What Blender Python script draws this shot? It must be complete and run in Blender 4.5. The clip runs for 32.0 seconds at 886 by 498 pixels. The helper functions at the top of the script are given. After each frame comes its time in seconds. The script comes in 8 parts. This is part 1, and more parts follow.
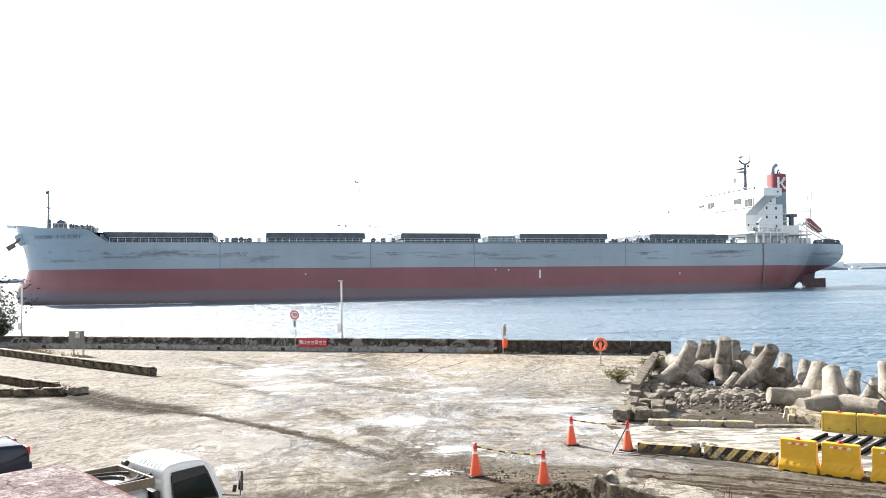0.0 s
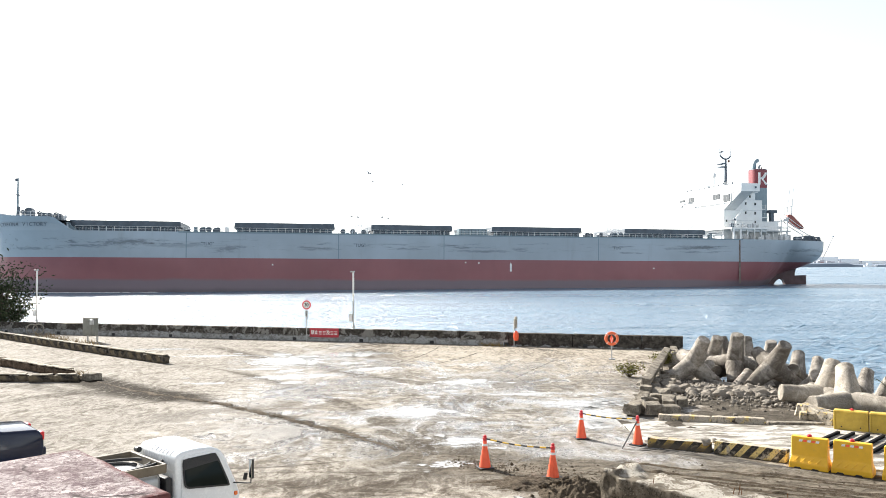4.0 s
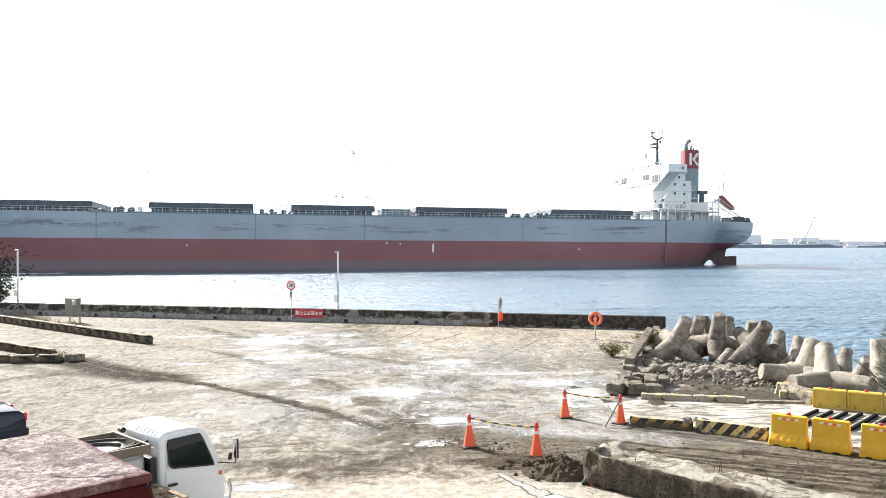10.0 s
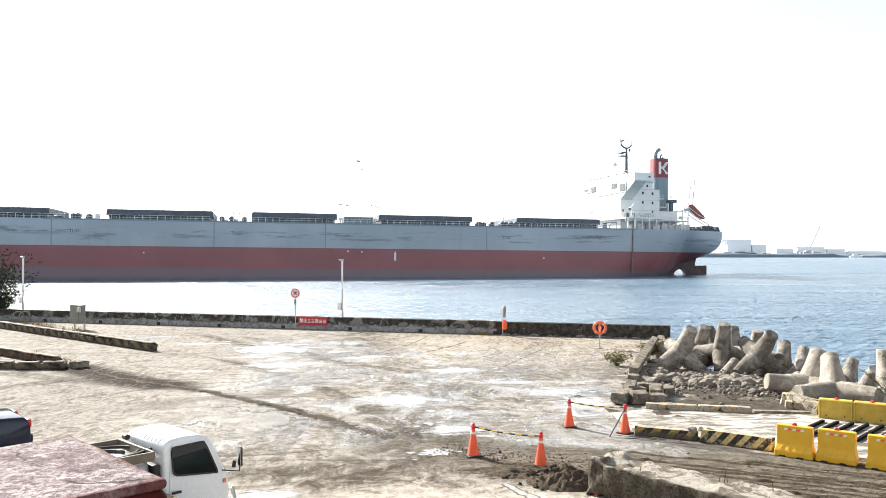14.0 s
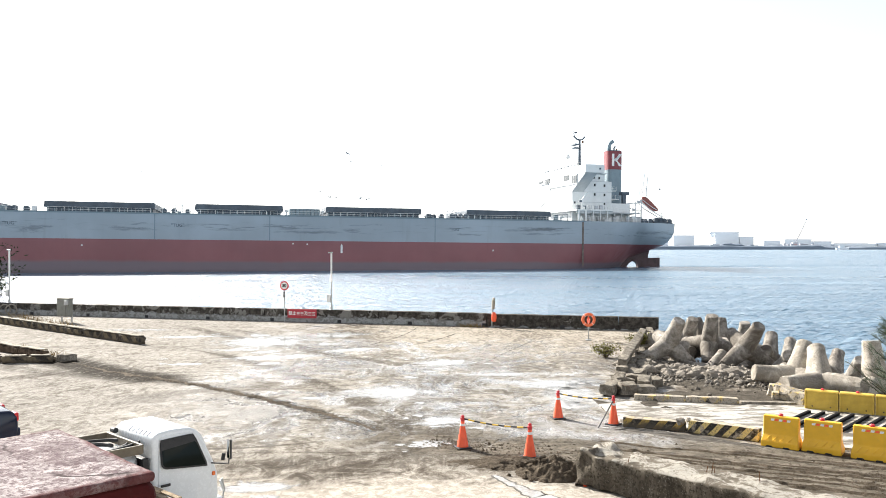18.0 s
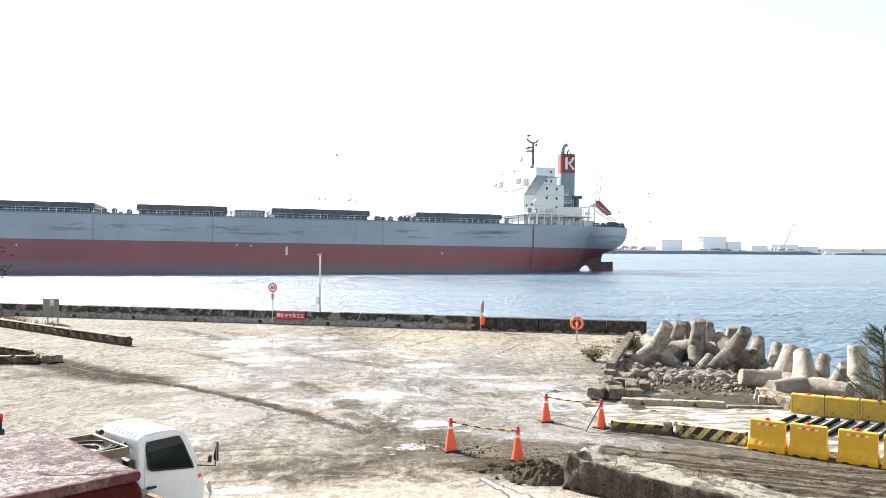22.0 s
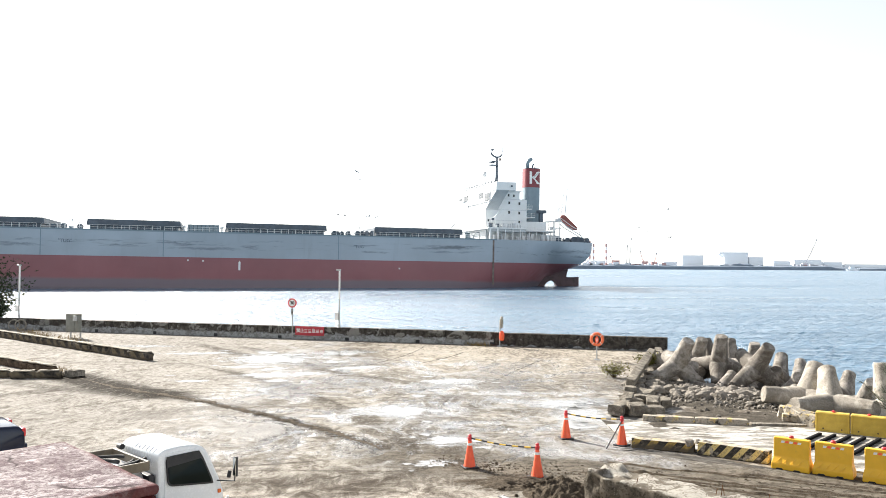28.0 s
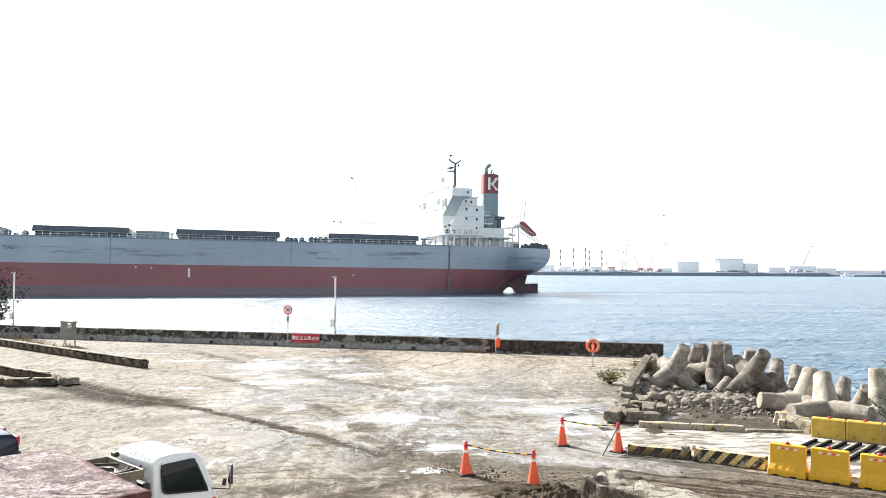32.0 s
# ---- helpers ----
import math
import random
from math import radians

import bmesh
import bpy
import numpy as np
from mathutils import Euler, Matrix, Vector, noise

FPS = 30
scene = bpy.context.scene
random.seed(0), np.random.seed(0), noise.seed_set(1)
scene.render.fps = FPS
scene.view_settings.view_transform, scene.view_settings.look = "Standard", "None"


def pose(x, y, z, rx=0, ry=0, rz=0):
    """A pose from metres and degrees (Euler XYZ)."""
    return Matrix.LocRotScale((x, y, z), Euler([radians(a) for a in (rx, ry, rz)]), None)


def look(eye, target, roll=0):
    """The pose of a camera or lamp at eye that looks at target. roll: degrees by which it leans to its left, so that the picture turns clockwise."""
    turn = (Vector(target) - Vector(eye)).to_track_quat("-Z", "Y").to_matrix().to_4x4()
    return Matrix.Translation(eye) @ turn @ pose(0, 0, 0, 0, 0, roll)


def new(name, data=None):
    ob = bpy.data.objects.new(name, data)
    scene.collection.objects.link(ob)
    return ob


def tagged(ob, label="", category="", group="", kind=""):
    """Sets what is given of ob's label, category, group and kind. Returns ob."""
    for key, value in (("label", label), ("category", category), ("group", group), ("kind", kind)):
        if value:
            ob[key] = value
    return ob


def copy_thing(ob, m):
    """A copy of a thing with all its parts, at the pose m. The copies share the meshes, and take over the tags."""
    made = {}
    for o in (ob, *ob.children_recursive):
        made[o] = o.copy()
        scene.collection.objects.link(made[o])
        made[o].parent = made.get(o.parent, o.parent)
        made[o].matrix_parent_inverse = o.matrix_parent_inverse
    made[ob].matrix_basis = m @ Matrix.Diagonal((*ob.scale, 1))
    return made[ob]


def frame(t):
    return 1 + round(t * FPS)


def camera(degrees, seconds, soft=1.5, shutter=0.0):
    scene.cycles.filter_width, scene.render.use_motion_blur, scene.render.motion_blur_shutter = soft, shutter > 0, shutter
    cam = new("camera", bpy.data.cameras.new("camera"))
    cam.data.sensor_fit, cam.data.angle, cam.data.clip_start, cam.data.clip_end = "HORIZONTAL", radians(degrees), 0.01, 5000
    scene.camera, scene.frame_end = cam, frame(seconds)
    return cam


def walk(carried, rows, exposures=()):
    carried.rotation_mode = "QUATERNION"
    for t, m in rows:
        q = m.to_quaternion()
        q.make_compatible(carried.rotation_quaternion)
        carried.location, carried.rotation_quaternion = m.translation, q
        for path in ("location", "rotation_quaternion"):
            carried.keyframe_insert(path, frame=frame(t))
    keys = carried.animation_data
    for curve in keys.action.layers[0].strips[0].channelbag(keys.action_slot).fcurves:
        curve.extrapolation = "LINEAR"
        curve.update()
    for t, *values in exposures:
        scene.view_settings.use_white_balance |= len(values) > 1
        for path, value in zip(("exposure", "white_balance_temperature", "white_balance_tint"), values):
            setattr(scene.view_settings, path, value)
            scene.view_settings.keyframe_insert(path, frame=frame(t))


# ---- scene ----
cam = camera(59.2, 32.0, soft=0.55)
EYE = (0.0, 0.0, 4.95)


def stand(dx, dz, rx, ry, rz):
    """The hand-held camera near EYE, with its sway and its turn."""
    return pose(EYE[0] + dx, EYE[1], EYE[2] + dz, rx, ry, rz)


walk(cam, [
    (0, stand(0.0048, 0.0024, 91.863, 0.953, 0.426)),
    (0.5, stand(0.0045, 0.0026, 91.950, 0.840, 0.641)),
    (1, stand(0.0042, 0.0028, 91.891, 0.720, 0.900)),
    (1.5, stand(0.0039, 0.0030, 91.768, 0.683, 1.387)),
    (2, stand(0.0036, 0.0032, 91.656, 0.585, 1.694)),
    (2.5, stand(0.0033, 0.0034, 91.639, 0.438, 1.626)),
    (3, stand(0.0030, 0.0036, 91.771, 0.249, 1.647)),
    (3.5, stand(0.0028, 0.0038, 91.524, 0.216, 1.295)),
    (5.5, stand(0.0020, 0.0046, 90.766, 0.236, 1.317)),
    (6, stand(0.0018, 0.0048, 90.443, 0.282, 1.483)),
    (6.5, stand(0.0033, 0.0048, 90.302, 0.281, 0.802)),
    (7, stand(0.0048, 0.0048, 90.213, 0.416, 0.624)),
    (7.5, stand(0.0063, 0.0048, 90.052, 0.218, 0.441)),
    (8, stand(0.0078, 0.0048, 90.037, 0.405, 0.362)),
    (8.5, stand(0.0093, 0.0048, 90.071, 0.583, 0.432)),
    (9, stand(0.0108, 0.0048, 89.821, 0.431, 0.329)),
    (9.5, stand(0.0085, 0.0045, 89.726, 0.337, 0.215)),
    (10, stand(0.0063, 0.0042, 89.844, 0.174, 0.180)),
    (10.5, stand(0.0040, 0.0039, 89.795, 0.237, 0.191)),
    (11, stand(0.0018, 0.0036, 89.634, 0.067, 0.246)),
    (11.5, stand(-0.0004, 0.0033, 89.525, 0.470, 0.209)),
    (12, stand(-0.0027, 0.0030, 89.372, 0.146, 0.492)),
    (12.5, stand(-0.0049, 0.0027, 89.620, 0.133, 0.483)),
    (13, stand(-0.0072, 0.0024, 90.039, 0.002, 0.530)),
    (13.5, stand(-0.0071, 0.0023, 90.362, -0.087, 0.461)),
    (14, stand(-0.0070, 0.0023, 90.460, -0.030, 0.487)),
    (14.5, stand(-0.0069, 0.0022, 90.508, 0.015, 0.254)),
    (16.5, stand(-0.0065, 0.0020, 90.664, -0.108, 0.220)),
    (17, stand(-0.0064, 0.0020, 90.689, -0.108, 0.109)),
    (17.5, stand(-0.0063, 0.0019, 90.459, 0.004, 0.057)),
    (18, stand(-0.0062, 0.0019, 89.899, 0.017, -0.300)),
    (18.5, stand(-0.0061, 0.0019, 90.059, -0.076, -0.370)),
    (19, stand(-0.0060, 0.0018, 90.449, -0.181, -0.315)),
    (19.5, stand(-0.0061, 0.0013, 90.424, -0.382, -0.503)),
    (20, stand(-0.0061, 0.0007, 90.213, -0.402, -0.529)),
    (20.5, stand(-0.0062, 0.0002, 90.159, -0.424, -0.549)),
    (21, stand(-0.0063, -0.0003, 90.170, -0.234, -0.716)),
    (21.5, stand(-0.0064, -0.0008, 90.090, -0.073, -1.057)),
    (22, stand(-0.0064, -0.0013, 90.111, -0.363, -1.098)),
    (22.5, stand(-0.0065, -0.0019, 90.256, 0.057, -1.023)),
    (23, stand(-0.0066, -0.0024, 90.269, -0.174, -1.279)),
    (23.5, stand(-0.0064, -0.0025, 90.339, -0.116, -1.329)),
    (24, stand(-0.0061, -0.0025, 90.385, 0.000, -0.539)),
    (24.5, stand(-0.0059, -0.0026, 90.516, -0.174, -0.143)),
    (25, stand(-0.0056, -0.0026, 90.542, -0.039, 0.126)),
    (25.5, stand(-0.0054, -0.0027, 90.836, 0.187, 0.313)),
    (27.5, stand(-0.0044, -0.0029, 91.307, -0.206, 0.666)),
    (28, stand(-0.0042, -0.0030, 91.246, -0.361, 0.302)),
    (28.5, stand(-0.0039, -0.0033, 91.272, -0.343, 0.291)),
    (29, stand(-0.0036, -0.0036, 91.311, -0.338, 0.105)),
    (29.5, stand(-0.0033, -0.0039, 91.403, -0.352, -0.136)),
    (30, stand(-0.0030, -0.0042, 91.418, -0.286, -0.170)),
    (30.5, stand(-0.0027, -0.0045, 91.246, -0.293, 0.011)),
    (31, stand(-0.0024, -0.0048, 91.284, -0.303, 0.072)),
    (31.5, stand(-0.0021, -0.0051, 91.505, -0.323, 0.035)),
    (32, stand(-0.0018, -0.0054, 91.744, -0.271, -0.000)),
])

# ---------------------------------------------------------------- light
SUN_AZ, SUN_EL = 42.0, 31.0      # degrees to the left of +y, and up
world = bpy.data.worlds.new("sky")
scene.world = world
world.use_nodes = True
wn = world.node_tree
wn.nodes.clear()
sky = wn.nodes.new("ShaderNodeTexSky")
sky.sky_type = "NISHITA"
sky.sun_disc = False
sky.sun_elevation = radians(SUN_EL)
sky.sun_rotation = radians(-SUN_AZ)
sky.air_density, sky.dust_density, sky.ozone_density = 1.0, 0.6, 1.5
bg = wn.nodes.new("ShaderNodeBackground")
bg.inputs["Strength"].default_value = 0.080
out = wn.nodes.new("ShaderNodeOutputWorld")
haze = wn.nodes.new("ShaderNodeHueSaturation")      # thin white haze takes the blue out of the sky
haze.inputs["Saturation"].default_value = 0.30
wn.links.new(sky.outputs[0], haze.inputs["Color"])
wn.links.new(haze.outputs[0], bg.inputs["Color"])
wn.links.new(bg.outputs[0], out.inputs["Surface"])
sun = new("sun", bpy.data.lights.new("sun", "SUN"))
sun.data.energy, sun.data.angle, sun.data.color = 5.0, radians(0.5), (1.0, 0.95, 0.87)
SUN_WAY = Vector((-math.sin(radians(SUN_AZ)) * math.cos(radians(SUN_EL)), math.cos(radians(SUN_AZ)) * math.cos(radians(SUN_EL)), math.sin(radians(SUN_EL))))
sun.matrix_world = look(SUN_WAY * 50, (0, 0, 0))
scene.view_settings.exposure = 1.54

WATER_Z = -0.89


# ---------------------------------------------------------------- materials
class Mat:
    """A node material in the making: small helpers that chain nodes."""

    def __init__(self, name, rough=0.8, metal=0.0, spec=None):
        self.m = bpy.data.materials.new(name)
        self.m.use_nodes = True
        self.t = self.m.node_tree
        self.b = self.t.nodes["Principled BSDF"]
        self.b.inputs["Roughness"].default_value = rough
        self.b.inputs["Metallic"].default_value = metal
        self.b.inputs["Specular IOR Level"].default_value = spec if spec is not None else (0.06 if rough > 0.7 else 0.5)
        self.co = self.t.nodes.new("ShaderNodeTexCoord")

    def link(self, a, b):
        self.t.links.new(a, b)

    def space(self, scale=(1, 1, 1), turn=0.0, where="Object"):
        n = self.t.nodes.new("ShaderNodeMapping")
        n.inputs["Scale"].default_value = scale
        n.inputs["Rotation"].default_value = (0, 0, radians(turn))
        self.link(self.co.outputs[where], n.inputs["Vector"])
        return n.outputs[0]

    def noise(self, scale, detail=6, rough=0.6, vec=None, distort=0.0):
        n = self.t.nodes.new("ShaderNodeTexNoise")
        n.inputs["Scale"].default_value = scale
        n.inputs["Detail"].default_value = detail
        n.inputs["Roughness"].default_value = rough
        n.inputs["Distortion"].default_value = distort
        self.link(vec or self.co.outputs["Object"], n.inputs["Vector"])
        return n.outputs["Fac"]

    def warp(self, vec, scale, amount):
        """Coordinates bent by noise."""
        n = self.t.nodes.new("ShaderNodeTexNoise")
        n.inputs["Scale"].default_value = scale
        n.inputs["Detail"].default_value = 5
        self.link(vec, n.inputs["Vector"])
        k = self.t.nodes.new("ShaderNodeVectorMath")
        k.operation = "MULTIPLY_ADD"
        self.link(n.outputs["Color"], k.inputs[0])
        k.inputs[1].default_value = (amount, amount, amount)
        self.link(vec, k.inputs[2])
        return k.outputs[0]

    def voronoi(self, scale, feature="DISTANCE_TO_EDGE", vec=None):
        n = self.t.nodes.new("ShaderNodeTexVoronoi")
        n.feature = feature
        n.inputs["Scale"].default_value = scale
        self.link(vec or self.co.outputs["Object"], n.inputs["Vector"])
        return n.outputs["Distance"]

    def ramp(self, fac, lo, hi, a=0.0, b=1.0):
        n = self.t.nodes.new("ShaderNodeMapRange")
        n.interpolation_type = "SMOOTHSTEP"
        for i, v in zip((1, 2, 3, 4), (lo, hi, a, b)):
            n.inputs[i].default_value = v
        self.link(fac, n.inputs[0])
        return n.outputs[0]

    def mix(self, fac, a, b):
        n = self.t.nodes.new("ShaderNodeMix")
        n.data_type = "RGBA"
        for sock, v in ((n.inputs[0], fac), (n.inputs[6], a), (n.inputs[7], b)):
            if isinstance(v, bpy.types.NodeSocket):
                self.link(v, sock)
            elif isinstance(v, (int, float)):
                sock.default_value = v
            else:
                sock.default_value = (*v, 1)
        return n.outputs[2]

    def math(self, op, a, b=0.0):
        n = self.t.nodes.new("ShaderNodeMath")
        n.operation = op
        for sock, v in zip(n.inputs, (a, b)):
            if isinstance(v, bpy.types.NodeSocket):
                self.link(v, sock)
            else:
                sock.default_value = v
        return n.outputs[0]

    def axis(self, which, where="Object"):
        n = self.t.nodes.new("ShaderNodeSeparateXYZ")
        self.link(self.co.outputs[where], n.inputs[0])
        return n.outputs[which]

    def rand(self):
        n = self.t.nodes.new("ShaderNodeObjectInfo")
        return n.outputs["Random"]

    def island(self):
        n = self.t.nodes.new("ShaderNodeNewGeometry")
        return n.outputs["Random Per Island"]

    def base(self, c):
        if isinstance(c, bpy.types.NodeSocket):
            self.link(c, self.b.inputs["Base Color"])
        else:
            self.b.inputs["Base Color"].default_value = (*c, 1)
        return self

    def rough(self, r):
        if isinstance(r, bpy.types.NodeSocket):
            self.link(r, self.b.inputs["Roughness"])
        else:
            self.b.inputs["Roughness"].default_value = r
        return self

    def bump(self, h, strength=0.5, dist=0.02):
        n = self.t.nodes.new("ShaderNodeBump")
        n.inputs["Strength"].default_value = strength
        n.inputs["Distance"].default_value = dist
        self.link(h, n.inputs["Height"])
        self.link(n.outputs[0], self.b.inputs["Normal"])
        return self


def plain(name, color, rough=0.6, metal=0.0, vary=0.18, scale=4.0, bump=0.15, dirt=(0.12, 0.10, 0.08), dirty=0.25):
    """Painted, moulded or worn stuff: a base colour with patches, grime and fine relief."""
    m = Mat(name, rough, metal)
    n1, n2 = m.noise(scale), m.noise(scale * 9, 4)
    dark = tuple(c * (1 - vary) for c in color)
    light = tuple(min(1, c * (1 + vary)) for c in color)
    c = m.mix(m.ramp(n1, 0.3, 0.7), dark, light)
    c = m.mix(m.ramp(m.noise(scale * 2.3, 8, 0.7), 0.56, 0.75, 0.0, dirty), c, dirt)
    m.base(c).rough(m.ramp(n2, 0.2, 0.8, max(0.03, rough - 0.12), min(1, rough + 0.12)))
    if bump:
        m.bump(n2, bump, 0.01)
    return m.m


# ---------------------------------------------------------------- mesh helpers
def part(name, bm, material, parent=None, label="", smooth=False, m=None):
    """Links a bmesh as one mesh object, under a thing or a part if one is given."""
    me = bpy.data.meshes.new(name)
    if smooth:
        for f in bm.faces:
            f.smooth = True
    bm.to_mesh(me)
    bm.free()
    for mat in (material if isinstance(material, (list, tuple)) else [material]):
        me.materials.append(mat)
    ob = new(name, me)
    if m is not None:
        ob.matrix_basis = m
    if parent is not None:
        ob.parent = parent
    if label:
        ob["label"] = label
    return ob


def thing(name, m, label, category, group="", kind=""):
    """An Empty at a thing's base, to carry its parts."""
    ob = new(name)
    ob.empty_display_size = 0.2
    ob.matrix_basis = m
    return tagged(ob, label, category, group, kind)


def again(ob, name, parent, m, label=""):
    """Another object on the same mesh."""
    o = new(name, ob.data)
    o.matrix_basis = m
    o.parent = parent
    if label:
        o["label"] = label
    return o


def box(sx, sy, sz, at=(0, 0, 0), bevel=0.0, bm=None, turn=None, seg=2):
    """A block of that size, its base's middle at the given place."""
    b = bmesh.new()
    bmesh.ops.create_cube(b, size=1.0, matrix=Matrix.Diagonal((sx, sy, sz, 1)))
    if bevel:
        bmesh.ops.bevel(b, geom=b.edges[:], offset=bevel, segments=seg, profile=0.5, affect="EDGES")
    bmesh.ops.transform(b, matrix=Matrix.Translation((at[0], at[1], at[2] + sz / 2)) @ (turn or Matrix()), verts=b.verts[:])
    return b if bm is None else join(bm, b)


def join(bm, other):
    me = bpy.data.meshes.new("tmp")
    other.to_mesh(me)
    other.free()
    bm.from_mesh(me)
    bpy.data.meshes.remove(me)
    return bm


def tube(points, radius, seg=8, bm=None, cap=True, ends=None):
    """A round bar along points. ends: its radius at start and end, if they differ."""
    b = bmesh.new() if bm is None else bm
    pts = [Vector(p) for p in points]
    rings = []
    for i, p in enumerate(pts):
        d = (pts[min(i + 1, len(pts) - 1)] - pts[max(i - 1, 0)]).normalized()
        side = d.cross(Vector((0, 0, 1)) if abs(d.z) < 0.95 else Vector((1, 0, 0))).normalized()
        up = side.cross(d)
        k = i / max(1, len(pts) - 1)
        r = radius if ends is None else ends[0] * (1 - k) + ends[1] * k
        rings.append([b.verts.new(p + r * (math.cos(a) * side + math.sin(a) * up)) for a in (2 * math.pi * j / seg for j in range(seg))])
    for a, c in zip(rings, rings[1:]):
        for j in range(seg):
            b.faces.new((a[j], a[(j + 1) % seg], c[(j + 1) % seg], c[j]))
    if cap:
        b.faces.new(rings[0])
        b.faces.new(rings[-1][::-1])
    bmesh.ops.recalc_face_normals(b, faces=b.faces[:])
    return b


def spun(profile, seg=20, bm=None, at=(0, 0, 0)):
    """A turned solid: profile of (radius, height)."""
    b = bmesh.new() if bm is None else bm
    rings = []
    for r, z in profile:
        rings.append([b.verts.new((at[0] + max(r, 1e-4) * math.cos(2 * math.pi * j / seg), at[1] + max(r, 1e-4) * math.sin(2 * math.pi * j / seg), at[2] + z)) for j in range(seg)])
    for a, c in zip(rings, rings[1:]):
        for j in range(seg):
            b.faces.new((a[j], a[(j + 1) % seg], c[(j + 1) % seg], c[j]))
    b.faces.new(rings[0][::-1])
    b.faces.new(rings[-1])
    return b


def ring(major, minor, seg=24, sides=8, m=None):
    """A torus in the xz plane."""
    b = bmesh.new()
    rows = []
    for i in range(seg):
        a = 2 * math.pi * i / seg
        rows.append([b.verts.new(((major + minor * math.cos(c)) * math.cos(a), minor * math.sin(c), (major + minor * math.cos(c)) * math.sin(a))) for c in (2 * math.pi * j / sides for j in range(sides))])
    for i in range(seg):
        for j in range(sides):
            b.faces.new((rows[i][j], rows[i][(j + 1) % sides], rows[(i + 1) % seg][(j + 1) % sides], rows[(i + 1) % seg][j]))
    if m is not None:
        bmesh.ops.transform(b, matrix=m, verts=b.verts[:])
    bmesh.ops.recalc_face_normals(b, faces=b.faces[:])
    return b


def prism(outline, depth, m=None, bevel=0.0):
    """An outline in the xz plane, pushed along y by depth (centred)."""
    b = bmesh.new()
    front = [b.verts.new((x, -depth / 2, z)) for x, z in outline]
    back = [b.verts.new((x, depth / 2, z)) for x, z in outline]
    b.faces.new(front)
    b.faces.new(back[::-1])
    for i in range(len(front)):
        j = (i + 1) % len(front)
        b.faces.new((front[j], front[i], back[i], back[j]))
    bmesh.ops.recalc_face_normals(b, faces=b.faces[:])
    if bevel:
        bmesh.ops.bevel(b, geom=b.edges[:], offset=bevel, segments=2, profile=0.5, affect="EDGES")
    if m is not None:
        bmesh.ops.transform(b, matrix=m, verts=b.verts[:])
    return b


def finely(bm, length, rounds=6):
    """Cuts the edges until none is much longer than that."""
    for _ in range(rounds):
        e = [e for e in bm.edges if e.calc_length() > length]
        if not e:
            break
        bmesh.ops.subdivide_edges(bm, edges=e, cuts=1, use_grid_fill=True)
        bmesh.ops.triangulate(bm, faces=[f for f in bm.faces if len(f.verts) > 4])
    return bm


def rough_up(bm, amount, scale=1.5, seed=0.0):
    """Moves the vertices by noise, for broken and weathered masses."""
    for v in bm.verts:
        v.co += noise.noise_vector(v.co * scale + Vector((seed, seed * 1.7, seed * 0.3))) * amount
    return bm


def lump(size, cuts, amount, seed, squash=(1, 1, 1)):
    """A broken stone."""
    b = bmesh.new()
    bmesh.ops.create_icosphere(b, subdivisions=cuts, radius=size)
    for v in b.verts:
        n = noise.noise_vector(v.co / size * 1.1 + Vector((seed * 3.1, seed, -seed)))
        v.co += n * amount * size
        v.co = Vector((v.co.x * squash[0], v.co.y * squash[1], v.co.z * squash[2]))
    return b


def lettering(name, words, size, material, parent, m, extrude=0.01, bold=0.0):
    """Words as a mesh, in Blender's own font, standing in the xz plane."""
    cu = bpy.data.curves.new(name, "FONT")
    cu.body, cu.size, cu.extrude, cu.align_x, cu.align_y = words, size, extrude, "CENTER", "CENTER"
    cu.offset = bold
    tmp = new("tmp", cu)
    me = bpy.data.meshes.new_from_object(tmp.evaluated_get(bpy.context.evaluated_depsgraph_get()))
    bpy.data.objects.remove(tmp)
    bpy.data.curves.remove(cu)
    me.materials.clear()
    me.materials.append(material)
    ob = new(name, me)
    ob.matrix_basis = m
    ob.parent = parent
    return ob


# ---------------------------------------------------------------- surfaces
def circle(a, b, c):
    """Middle and radius of the circle through three places."""
    ax, ay, bx, by, cx, cy = *a, *b, *c
    d = 2 * (ax * (by - cy) + bx * (cy - ay) + cx * (ay - by))
    ux = ((ax * ax + ay * ay) * (by - cy) + (bx * bx + by * by) * (cy - ay) + (cx * cx + cy * cy) * (ay - by)) / d
    uy = ((ax * ax + ay * ay) * (cx - bx) + (bx * bx + by * by) * (ax - cx) + (cx * cx + cy * cy) * (bx - ax)) / d
    return ux, uy, math.hypot(ax - ux, ay - uy)


